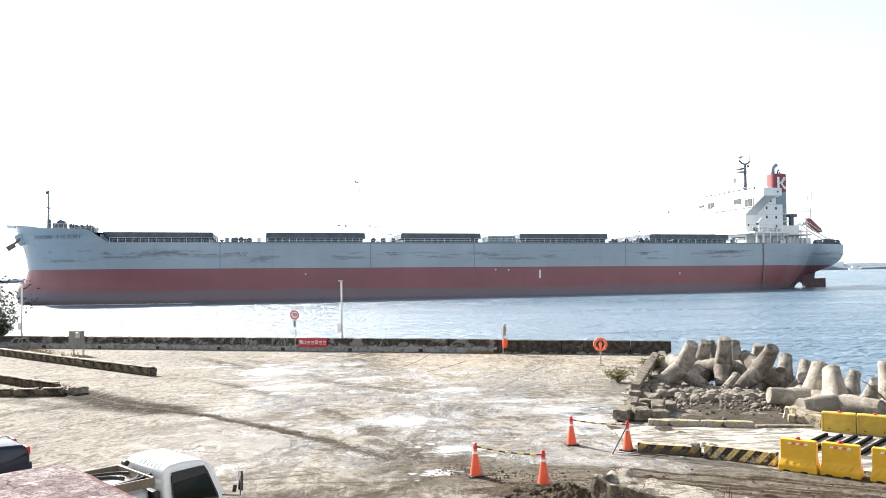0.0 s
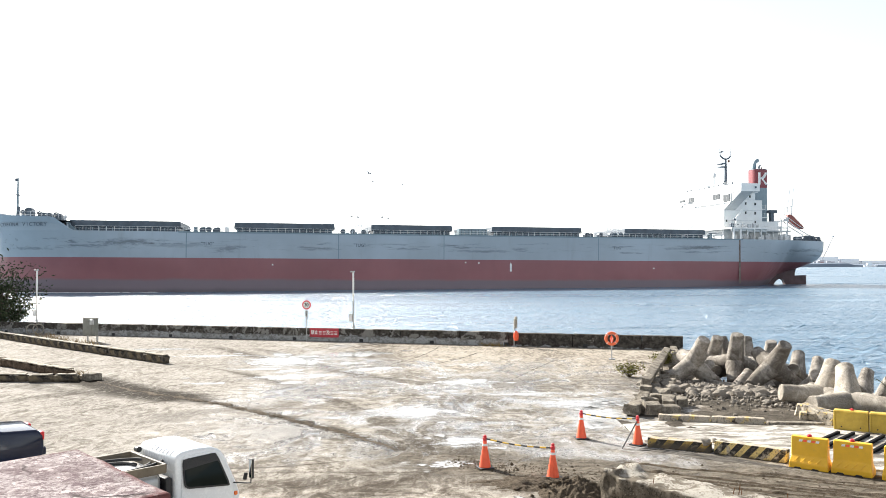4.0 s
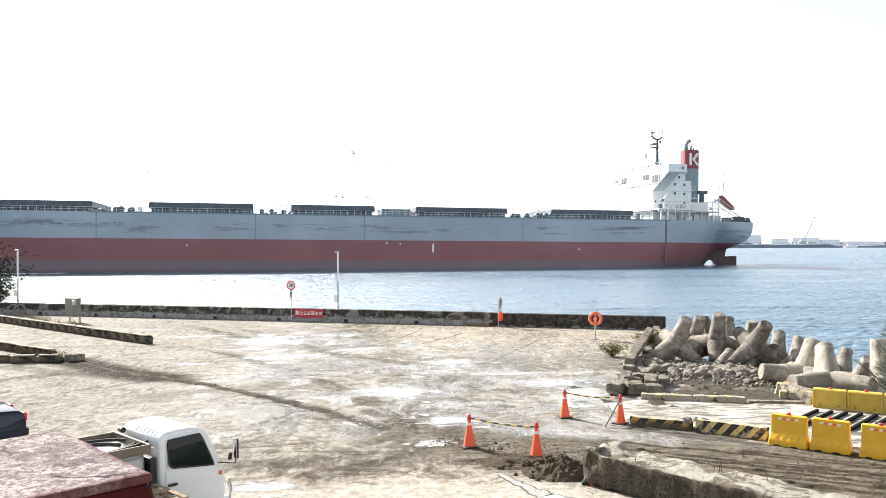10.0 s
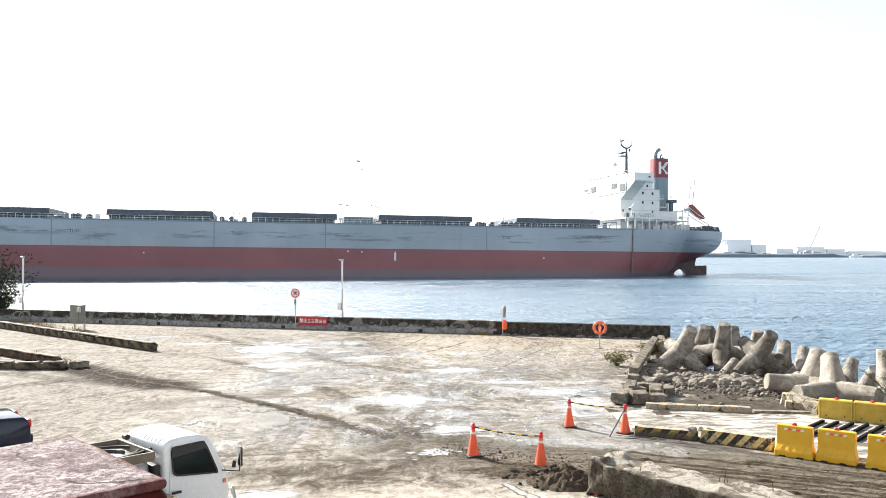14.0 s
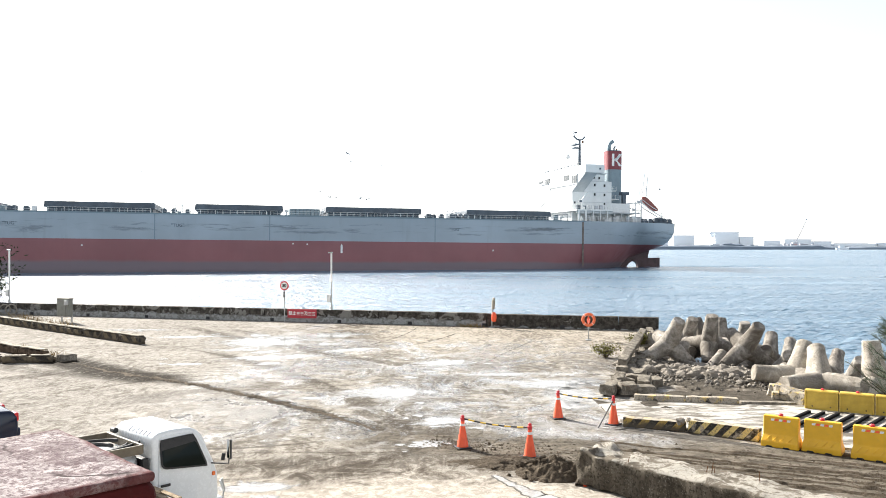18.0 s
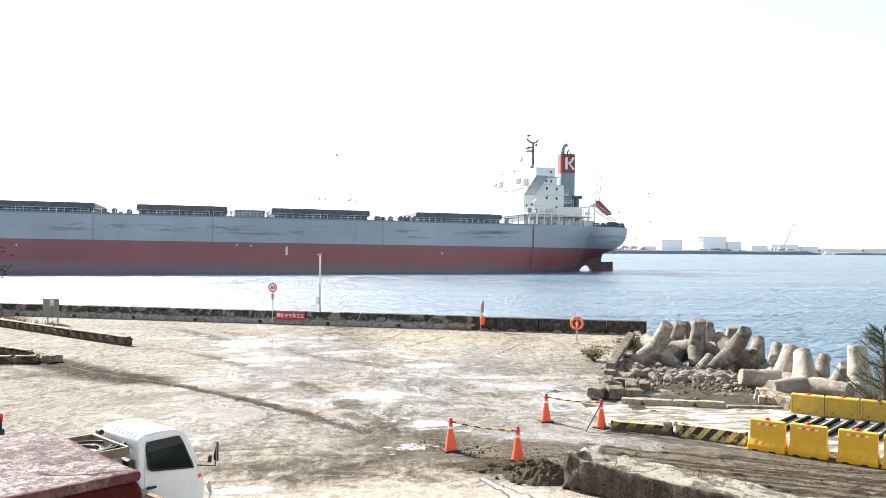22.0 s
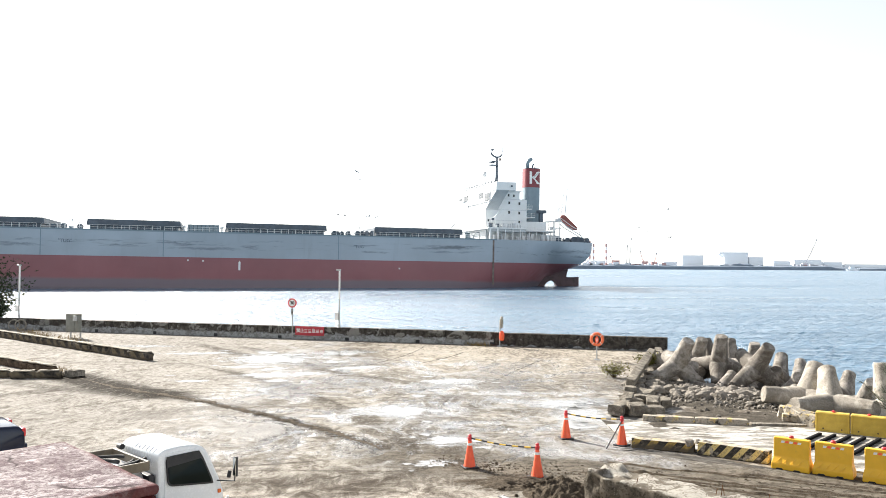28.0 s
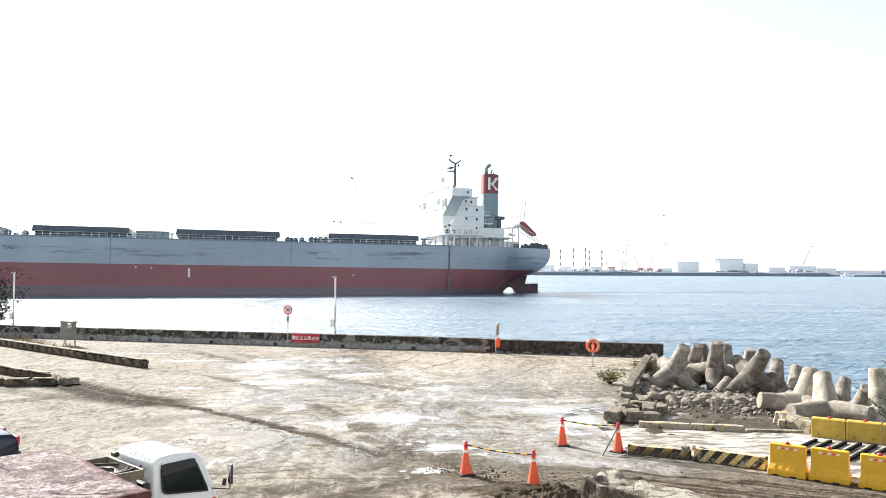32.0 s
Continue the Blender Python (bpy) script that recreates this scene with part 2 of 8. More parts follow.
# the wheel tracks over the yard: start, middle, end, width, strength
TRACKS = (((-17.6, 34.6), (-13.0, 31.2), (-8.8, 28.4), 0.9, 0.75), ((-10.8, 37.0), (-6.8, 32.0), (-3.0, 25.8), 0.55, 0.9), ((-3.2, 26.0), (-1.7, 23.2), (-0.9, 20.8), 0.8, 0.85), ((-5.6, 17.6), (-3.3, 18.1), (-1.0, 20.3), 0.8, 0.55),
          ((-6.0, 16.4), (-3.3, 17.0), (-0.2, 19.6), 0.18, 0.7), ((-16.1, 49.4), (-7.0, 38.3), (-0.5, 32.1), 0.6, 0.8), ((-9.9, 22.7), (-7.0, 22.7), (-4.4, 24.2), 0.3, 0.3),
          ((-21.3, 38.0), (-17.1, 39.4), (-11.1, 37.0), 0.5, 0.3), ((-3.0, 16.2), (-1.4, 17.9), (0.4, 22.8), 0.6, 0.75), ((0.5, 30.5), (-0.6, 25.8), (-0.8, 20.8), 0.7, 0.8),
          ((2.2, 30.5), (0.6, 26.0), (0.2, 21.0), 0.5, 0.7), ((-12.7, 47.5), (-8.3, 41.7), (-5.7, 36.0), 0.35, 0.8), ((-14.0, 26.0), (-9.0, 25.2), (-5.0, 27.5), 0.35, 0.3),
          ((-11.9, 46.0), (-7.4, 40.0), (-3.9, 33.5), 0.16, 0.8), ((-9.8, 36.0), (-6.0, 31.2), (-2.4, 25.4), 0.14, 0.8), ((-8.6, 19.6), (-5.6, 19.2), (-2.6, 20.2), 0.10, 0.8),
          ((-7.6, 24.4), (-4.6, 23.2), (-1.6, 21.2), 0.5, 0.5), ((-13.6, 39.6), (-9.2, 35.0), (-5.4, 30.4), 0.12, 0.6))


SEAMS = (((-16.7, 34.7), (-13.1, 31.1), (-10.3, 29.3), 1.5, 0.95), ((-1.9, 38.9), (-0.3, 41.6), (0.95, 44.9), 0.07, 0.9), ((2.0, 33.6), (3.4, 37.4), (4.9, 41.2), 0.07, 0.9), ((-5.4, 36.0), (-3.0, 41.0), (-1.4, 48.0), 0.06, 0.8), ((-8.5, 15.4), (-5.0, 15.9), (-3.6, 16.6), 0.06, 0.7), ((-11.0, 29.8), (-8.3, 27.85), (-6.0, 25.8), 0.36, 0.95), ((-6.4, 26.1), (-4.9, 24.7), (-1.6, 21.1), 0.42, 0.9), ((-19.0, 33.0), (-14.0, 30.4), (-9.0, 28.9), 0.8, 0.45))


# arcs of painted sky sheen: start, middle, end, width
SHEEN_ARCS = (((2.3, 24.7), (3.8, 25.5), (5.2, 25.0), 1.1), ((1.2, 27.2), (3.0, 27.8), (5.0, 27.3), 0.9), ((0.8, 30.0), (3.0, 30.6), (5.6, 30.2), 1.0), ((-9.3, 37.2), (-8.6, 44.0), (-7.1, 50.5), 0.8), ((-10.9, 50.3), (-7.7, 44.1), (-4.8, 39.9), 0.9), ((-10.8, 45.6), (-8.7, 42.5), (-6.9, 40.4), 0.7), ((-1.6, 37.0), (-0.1, 35.9), (1.8, 37.1), 0.8), ((-3.7, 26.3), (-2.5, 27.1), (-0.9, 26.0), 1.0), ((-0.3, 22.7), (0.4, 22.7), (1.0, 23.3), 0.5), ((-2.7, 32.1), (-1.1, 32.5), (1.2, 31.6), 0.6), ((3.2, 28.8), (4.1, 29.2), (5.5, 28.9), 1.0))


def concrete_yard():
    """Quay concrete: mottled, swept by tyres, damp in places, with a muddy lane across it."""
    m = Mat("yard_concrete", 0.75)
    wide = m.noise(0.13, 6, 0.65, distort=1.0)
    mid = m.noise(1.0, 11, 0.72, distort=1.6)
    sweep = m.noise(1.5, 11, 0.74, m.space((1.3, 0.55, 1), 40), 1.6)
    sweep2 = m.noise(1.9, 11, 0.74, m.space((1.4, 0.55, 1), -50), 1.3)
    grit, fine = m.noise(4.6, 10, 0.78, distort=0.8), m.noise(16.0, 8, 0.8)
    x, y = m.axis(0), m.axis(1)
    def blend(*pairs):
        v = m.math("MULTIPLY", pairs[0][0], pairs[0][1])
        for n, k in pairs[1:]:
            v = m.math("ADD", v, m.math("MULTIPLY", n, k))
        return v
    tone = blend((wide, 0.20), (mid, 0.24), (sweep, 0.22), (sweep2, 0.14), (grit, 0.20))
    c = m.mix(m.ramp(tone, 0.470, 0.515), (0.322, 0.297, 0.258), (0.166, 0.144, 0.119))
    c = m.mix(m.ramp(tone, 0.508, 0.560, 0, 0.8), c, (0.062, 0.050, 0.039))
    c = m.mix(m.ramp(tone, 0.468, 0.435, 0, 0.8), c, (0.390, 0.367, 0.328))
    c = m.mix(m.ramp(fine, 0.52, 0.60, 0, 0.5), c, (0.074, 0.061, 0.045))
    for turn, k in ((38, 0.5), (-28, 0.45), (8, 0.4)):
        line = m.noise(1.0, 6, 0.6, m.space((0.10, 2.6, 1), turn), 0.5)
        c = m.mix(m.math("MULTIPLY", m.ramp(line, 0.60, 0.66, 0, k), m.ramp(mid, 0.46, 0.54)), c, (0.056, 0.047, 0.035))
    crack = m.math("MULTIPLY", m.ramp(m.voronoi(0.07, vec=m.warp(m.space((1, 1.15, 1), 24), 0.5, 1.6)), 0.0, 0.004, 0.7, 0.0), m.ramp(mid, 0.44, 0.50))
    c = m.mix(crack, c, (0.035, 0.032, 0.024))
    # damp middle of the yard: grey, thin films of water in runs, sky sheen painted pale
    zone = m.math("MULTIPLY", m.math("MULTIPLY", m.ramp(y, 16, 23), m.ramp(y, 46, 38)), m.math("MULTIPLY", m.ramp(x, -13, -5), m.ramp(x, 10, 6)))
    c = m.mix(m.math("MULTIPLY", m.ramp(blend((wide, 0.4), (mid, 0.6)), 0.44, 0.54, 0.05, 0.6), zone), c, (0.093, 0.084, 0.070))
    sheen = m.noise(0.42, 11, 0.72, m.space((1.0, 0.8, 1), 36), 1.8)
    spots = blend((sheen, 0.72), (grit, 0.28))
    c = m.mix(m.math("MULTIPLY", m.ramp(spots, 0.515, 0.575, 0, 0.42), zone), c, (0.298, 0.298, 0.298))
    wet = m.math("MULTIPLY", m.ramp(spots, 0.475, 0.58), m.ramp(zone, 0.2, 0.8))
    # pale streaks that paint more of the sky's sheen on wet concrete
    sheen_run = m.noise(1.7, 11, 0.74, m.space((0.45, 2.0, 1), 16), 0.8)
    where = m.math("MULTIPLY", m.math("MULTIPLY", m.ramp(y, 20.5, 23.5), m.ramp(y, 34, 29)), m.math("MULTIPLY", m.ramp(x, -3.5, 0.5), m.ramp(x, 9, 6)))
    c = m.mix(m.math("MULTIPLY", m.ramp(blend((sheen_run, 0.7), (grit, 0.3)), 0.50, 0.58, 0, 0.5), where), c, (0.40, 0.40, 0.395))
    # swept clean towards the house
    clean = m.math("MULTIPLY", m.ramp(m.math("ADD", y, m.math("MULTIPLY", m.math("SUBTRACT", mid, 0.5), 5.0)), 17.6, 15.8, 0, 0.75), m.ramp(x, 6, 3))
    c = m.mix(clean, c, m.mix(m.ramp(grit, 0.42, 0.58), (0.54, 0.50, 0.44), (0.37, 0.332, 0.28)))
    # little used ground on the landward side of the seam
    clean = m.math("MULTIPLY", m.ramp(m.math("ADD", x, m.math("MULTIPLY", m.math("SUBTRACT", mid, 0.5), 7.0)), -4.5, -9.0, 0, 0.72), m.ramp(sweep, 0.58, 0.48, 0.35, 1.0))
    c = m.mix(clean, c, m.mix(m.ramp(grit, 0.40, 0.60), (0.376, 0.356, 0.326), (0.234, 0.216, 0.191)))
    # and along the seawall, towards the kerb
    clean = m.math("MULTIPLY", m.math("MULTIPLY", m.ramp(m.math("ADD", y, m.math("MULTIPLY", m.math("SUBTRACT", mid, 0.5), 14.0)), 33.5, 37.5, 0, 0.75), m.ramp(m.math("ADD", x, m.math("MULTIPLY", y, 0.22)), 4.5, 8.5)), m.ramp(sweep2, 0.52, 0.46, 0.25, 1.0))
    c = m.mix(clean, c, m.mix(m.ramp(grit, 0.42, 0.58), (0.410, 0.370, 0.308), (0.300, 0.264, 0.216)))
    # tyres have left brown arcs
    for a, b, e, w, k in TRACKS:
        cx, cy, r = circle(a, b, e)
        dx, dy = m.math("SUBTRACT", x, cx), m.math("SUBTRACT", y, cy)
        dist = m.math("SQRT", m.math("ADD", m.math("MULTIPLY", dx, dx), m.math("MULTIPLY", dy, dy)))
        off = m.math("ADD", m.math("ABSOLUTE", m.math("SUBTRACT", dist, r)), m.math("MULTIPLY", m.math("SUBTRACT", grit, 0.5), w * 4.0))
        n = Vector(e) - Vector(a)
        half_n = n.length / 2
        n.normalize()
        o = (Vector(a) + Vector(e)) / 2
        u = m.math("ABSOLUTE", m.math("ADD", m.math("MULTIPLY", m.math("SUBTRACT", x, o.x), n.x), m.math("MULTIPLY", m.math("SUBTRACT", y, o.y), n.y)))
        f = m.math("MULTIPLY", m.ramp(off, w * 0.3, w, 1.0, 0.0), m.ramp(u, half_n * 0.75, half_n * 1.15, 1.0, 0.0))
        c = m.mix(m.math("MULTIPLY", m.math("MULTIPLY", f, m.ramp(fine, 0.58, 0.44, 0.45, 1.0)), m.ramp(sweep, 0.38, 0.52, k * 0.5, k)), c, (0.050, 0.040, 0.030))
    for a, b, e, w in SHEEN_ARCS:       # pale arcs painting the sky's reflection on wet ground
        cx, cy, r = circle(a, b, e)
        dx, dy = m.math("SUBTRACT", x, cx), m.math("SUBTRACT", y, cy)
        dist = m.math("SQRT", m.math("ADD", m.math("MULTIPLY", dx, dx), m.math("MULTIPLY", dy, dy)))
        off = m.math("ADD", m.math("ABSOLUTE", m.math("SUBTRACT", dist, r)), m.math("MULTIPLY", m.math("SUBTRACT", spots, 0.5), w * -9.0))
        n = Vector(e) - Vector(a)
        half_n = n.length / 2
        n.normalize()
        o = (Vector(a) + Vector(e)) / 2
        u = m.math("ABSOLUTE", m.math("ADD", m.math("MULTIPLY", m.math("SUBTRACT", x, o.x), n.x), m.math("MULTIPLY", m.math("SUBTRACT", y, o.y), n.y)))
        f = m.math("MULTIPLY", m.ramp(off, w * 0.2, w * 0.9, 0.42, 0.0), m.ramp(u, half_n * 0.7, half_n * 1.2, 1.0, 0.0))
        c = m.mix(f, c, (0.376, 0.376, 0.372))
    # a thin broken seam of swept dirt
    seam = m.math("ADD", m.math("MULTIPLY", m.math("SUBTRACT", mid, 0.5), 1.1), m.math("MULTIPLY", m.math("SUBTRACT", grit, 0.5), 0.7))
    for a, b, e, w, k in SEAMS:
        cx, cy, r = circle(a, b, e)
        dx, dy = m.math("SUBTRACT", x, cx), m.math("SUBTRACT", y, cy)
        dist = m.math("SQRT", m.math("ADD", m.math("MULTIPLY", dx, dx), m.math("MULTIPLY", dy, dy)))
        off = m.math("ABSOLUTE", m.math("ADD", m.math("SUBTRACT", dist, r), m.math("MULTIPLY", seam, min(1.0, w * 2.2))))
        n = Vector(e) - Vector(a)
        half_n = n.length / 2
        n.normalize()
        o = (Vector(a) + Vector(e)) / 2
        u = m.math("ABSOLUTE", m.math("ADD", m.math("MULTIPLY", m.math("SUBTRACT", x, o.x), n.x), m.math("MULTIPLY", m.math("SUBTRACT", y, o.y), n.y)))
        f = m.math("MULTIPLY", m.ramp(off, w * 0.35, w, k, 0.0), m.ramp(u, half_n * 0.9, half_n * 1.1, 1.0, 0.0))
        c = m.mix(m.math("MULTIPLY", f, m.ramp(sweep2, 0.38, 0.50, 0.5, 1.0)), c, (0.027, 0.022, 0.016))
    # the muddy lane, widening to the right
    u = m.math("ADD", m.math("MULTIPLY", x, 0.911), m.math("MULTIPLY", y, -0.413))
    d = m.math("ADD", m.math("MULTIPLY", x, 0.413), m.math("MULTIPLY", y, 0.911))
    off = m.math("ABSOLUTE", m.math("SUBTRACT", d, 18.05))
    half_w = m.ramp(u, -12.5, 8.0, 0.5, 4.0)
    edge = m.math("ADD", m.math("SUBTRACT", off, half_w), m.math("MULTIPLY", m.math("SUBTRACT", mid, 0.5), 4.6))
    lane = m.math("MULTIPLY", m.ramp(edge, -0.7, 0.6, 1.0, 0.0), m.ramp(u, -12.5, -9.0))
    ruts = m.noise(1.4, 9, 0.72, m.space((0.55, 1.7, 1), 24), 1.2)
    dirt = m.mix(m.ramp(ruts, 0.36, 0.64), (0.105, 0.090, 0.070), (0.250, 0.218, 0.174))
    dirt = m.mix(m.ramp(grit, 0.47, 0.61, 0, 0.65), dirt, (0.040, 0.033, 0.025))
    dirt = m.mix(m.ramp(fine, 0.5, 0.62, 0, 0.5), dirt, (0.20, 0.175, 0.14))
    c = m.mix(m.math("MULTIPLY", lane, 0.95), c, dirt)
    # damp ground: shiny where water has run
    damp = m.math("MULTIPLY", m.ramp(m.math("ADD", m.math("MULTIPLY", sweep, 0.6), m.math("MULTIPLY", wide, 0.4)), 0.47, 0.55), zone)
    m.base(c)
    dry = m.ramp(fine, 0.3, 0.7, 0.72, 0.9)
    m.link(m.ramp(m.math("MAXIMUM", wet, m.math("MULTIPLY", damp, 0.6)), 0.15, 0.8, 0.02, 0.5), m.b.inputs["Specular IOR Level"])
    m.rough(m.math("MAXIMUM", m.math("SUBTRACT", m.math("SUBTRACT", dry, m.math("MULTIPLY", damp, 0.3)), m.math("MULTIPLY", wet, 0.62)), 0.12))
    h = m.math("ADD", m.math("ADD", m.math("MULTIPLY", fine, 0.5), m.math("MULTIPLY", grit, 1.3)), m.math("MULTIPLY", m.math("MULTIPLY", m.math("ADD", grit, ruts), lane), 3.0))
    m.bump(m.math("MULTIPLY", h, m.math("SUBTRACT", 1.0, m.math("MULTIPLY", wet, 0.9))), 0.8, 0.05)
    return m.m


def streaked_slab():
    """Ramp slab: pale, with lighter and darker runs along it."""
    m = Mat("streaked_slab", 0.7)
    run = m.noise(1.0, 10, 0.72, m.space((0.6, 1.7, 1), 24), 1.4)
    a, b = m.noise(0.9, 9, 0.7), m.noise(9, 8, 0.75)
    c = m.mix(m.ramp(run, 0.42, 0.56), (0.10, 0.086, 0.066), (0.46, 0.44, 0.40))
    c = m.mix(m.ramp(a, 0.54, 0.66, 0, 0.6), c, (0.20, 0.175, 0.138))
    c = m.mix(m.ramp(b, 0.52, 0.62, 0, 0.6), c, (0.15, 0.13, 0.10))
    m.base(c).rough(m.ramp(run, 0.4, 0.6, 0.8, 0.5)).bump(b, 0.6, 0.03)
    return m.m


def wet_film(soft):
    """Standing water; a soft film thins out raggedly towards its rim."""
    m = Mat("water_film" if soft else "standing_water", 0.08)
    n = m.noise(3.0, 8, 0.7)
    m.base(m.mix(m.ramp(n, 0.35, 0.65), (0.24, 0.225, 0.20), (0.42, 0.405, 0.375)))
    m.rough(m.ramp(n, 0.35, 0.7, 0.06, 0.26))
    m.bump(m.noise(14, 3), 0.04, 0.01)
    m.b.inputs["Specular IOR Level"].default_value = 1.0
    m.b.inputs["IOR"].default_value = 1.5
    if soft:
        gx, gy = (m.math("MULTIPLY", m.math("SUBTRACT", m.axis(a, "Generated"), 0.5), 2.0) for a in (0, 1))
        d = m.math("SQRT", m.math("ADD", m.math("MULTIPLY", gx, gx), m.math("MULTIPLY", gy, gy)))
        rag = m.noise(1.3, 11, 0.72, m.space((1.0, 1.7, 1), 20), 1.4)
        thin = m.math("ADD", d, m.math("MULTIPLY", m.math("SUBTRACT", rag, 0.5), 3.2))
        m.link(m.ramp(thin, 0.42, 0.66, 0.95, 0.0), m.b.inputs["Alpha"])
    return m.m


def mud():
    m = Mat("mud", 0.7)
    a = m.noise(0.8, 8, 0.65, m.space((0.35, 1.8, 1), -16), 0.7)
    b = m.noise(6, 7, 0.7)
    c = m.mix(m.ramp(a, 0.35, 0.7), (0.045, 0.038, 0.029), (0.115, 0.098, 0.077))
    c = m.mix(m.ramp(b, 0.45, 0.72, 0, 0.6), c, (0.03, 0.025, 0.019))
    m.base(c).rough(m.ramp(a, 0.35, 0.65, 0.55, 0.9)).bump(m.math("ADD", m.math("MULTIPLY", a, 3.0), b), 0.7, 0.05)
    return m.m


def sea():
    """Dark clear harbour water; the sky and the sun lie in its ripples."""
    m = Mat("sea_water", 0.1)
    near = m.noise(3.4, 5, 0.62, m.space((0.7, 1.3, 1), 12))
    chop = m.noise(0.95, 6, 0.62, m.space((0.6, 1.5, 1), 8), 0.4)
    swell = m.noise(0.25, 5, 0.6, m.space((0.5, 1.6, 1), 8))
    roll = m.noise(0.03, 5, 0.6, m.space((0.5, 2.0, 1), 6))
    patch = m.noise(0.012, 5, 0.55, m.space((0.5, 3.0, 1), 4))
    m.base(m.mix(m.ramp(patch, 0.35, 0.65), (0.088, 0.174, 0.258), (0.116, 0.210, 0.298)))
    m.rough(m.ramp(patch, 0.35, 0.65, 0.27, 0.36))
    m.b.inputs["IOR"].default_value = 1.333
    m.b.inputs["Coat Weight"].default_value = 0.85
    m.b.inputs["Coat Roughness"].default_value = 0.25
    m.b.inputs["Coat IOR"].default_value = 1.333
    h = m.math("ADD", m.math("ADD", m.math("MULTIPLY", near, 0.30), m.math("MULTIPLY", chop, 1.15)), m.math("ADD", m.math("MULTIPLY", swell, 2.2), m.math("MULTIPLY", roll, 7.0)))
    m.bump(h, 1.0, 0.6)
    m.link(m.b.inputs["Normal"].links[0].from_socket, m.b.inputs["Coat Normal"])
    return m.m


def rock(name, dark, light, scale=2.0, bump=0.6, bleached=0.0):
    m = Mat(name, 0.88)
    a, b = m.noise(scale, 8, 0.7), m.noise(scale * 8, 6, 0.7)
    c = m.mix(m.ramp(a, 0.3, 0.7), dark, light)
    c = m.mix(m.ramp(b, 0.49, 0.58, 0, 0.75), c, tuple(x * 0.42 for x in dark))
    c = m.mix(m.ramp(m.noise(scale * 2.7, 9, 0.75), 0.54, 0.66, 0, 0.5), c, tuple(min(1, x * 1.25) for x in light))
    c = m.mix(m.math("MULTIPLY", m.rand(), 0.35), c, tuple(x * 0.6 for x in light))
    c = m.mix(m.ramp(m.island(), 0.6, 0.95, 0, bleached), c, tuple(min(1, x * 1.35) for x in light))
    m.base(c).bump(m.math("ADD", m.math("MULTIPLY", a, 2.0), b), bump, 0.03)
    return m.m


def hazard(name, wear, often, yellow=(0.60, 0.43, 0.12), mud_up=0.10, body=(0.30, 0.26, 0.20), lit_dust=False):
    """Black and yellow slanting stripes, scuffed down to the concrete, muddy at the foot."""
    m = Mat(name, 0.8)
    x, z = m.axis(0), m.axis(2)
    n, fine = m.noise(5, 9, 0.74), m.noise(20, 7, 0.74)
    band = m.math("FRACT", m.math("ADD", m.math("MULTIPLY", m.math("ADD", x, m.math("MULTIPLY", n, 0.06)), often), m.math("MULTIPLY", z, -often * 0.85)))
    f = m.math("MULTIPLY", m.ramp(band, 0.44, 0.48), m.ramp(band, 1.0, 0.97))
    c = m.mix(f, yellow, (0.040, 0.037, 0.034))
    c = m.mix(m.ramp(n, wear, wear + 0.10), c, body)
    c = m.mix(m.ramp(fine, 0.51, 0.60, 0, 0.75), c, (0.10, 0.085, 0.064))
    c = m.mix(m.ramp(m.math("ADD", z, m.math("MULTIPLY", m.math("SUBTRACT", n, 0.5), 0.5)), mud_up - 0.05, mud_up + 0.05, 0.9, 0.0), c, (0.085, 0.072, 0.055))
    if lit_dust:        # pale sand on top, also painting in the sunlit upper faces
        g = m.t.nodes.new("ShaderNodeNewGeometry")
        up = m.t.nodes.new("ShaderNodeSeparateXYZ")
        m.link(g.outputs["Normal"], up.inputs[0])
        c = m.mix(m.math("MULTIPLY", m.ramp(up.outputs[2], 0.45, 0.8), m.ramp(n, 0.62, 0.45, 0.2, 0.9)), c, (0.42, 0.38, 0.31))
    m.base(c).bump(m.math("ADD", fine, n), 0.5, 0.02)
    return m.m


def tetra_skin(name, dark, light, patching):
    """Sea-worn cast concrete: pale and gritty, rust-brown grime, dark patches of lichen and painted shade."""
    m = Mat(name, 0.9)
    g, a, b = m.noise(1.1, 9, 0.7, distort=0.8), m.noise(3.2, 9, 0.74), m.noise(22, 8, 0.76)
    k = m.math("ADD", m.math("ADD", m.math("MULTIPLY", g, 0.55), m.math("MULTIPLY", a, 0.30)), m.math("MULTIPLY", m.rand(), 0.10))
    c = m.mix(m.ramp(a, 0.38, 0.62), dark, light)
    # dark patches also paint in the shade on and between the pods
    c = m.mix(m.ramp(k, 0.450, 0.530, 0, patching), c, (0.085, 0.073, 0.060))
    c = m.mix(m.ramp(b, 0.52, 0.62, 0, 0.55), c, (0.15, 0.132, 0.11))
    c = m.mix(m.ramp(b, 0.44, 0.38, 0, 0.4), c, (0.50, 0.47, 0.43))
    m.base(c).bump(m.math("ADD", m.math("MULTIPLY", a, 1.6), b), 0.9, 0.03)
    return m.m


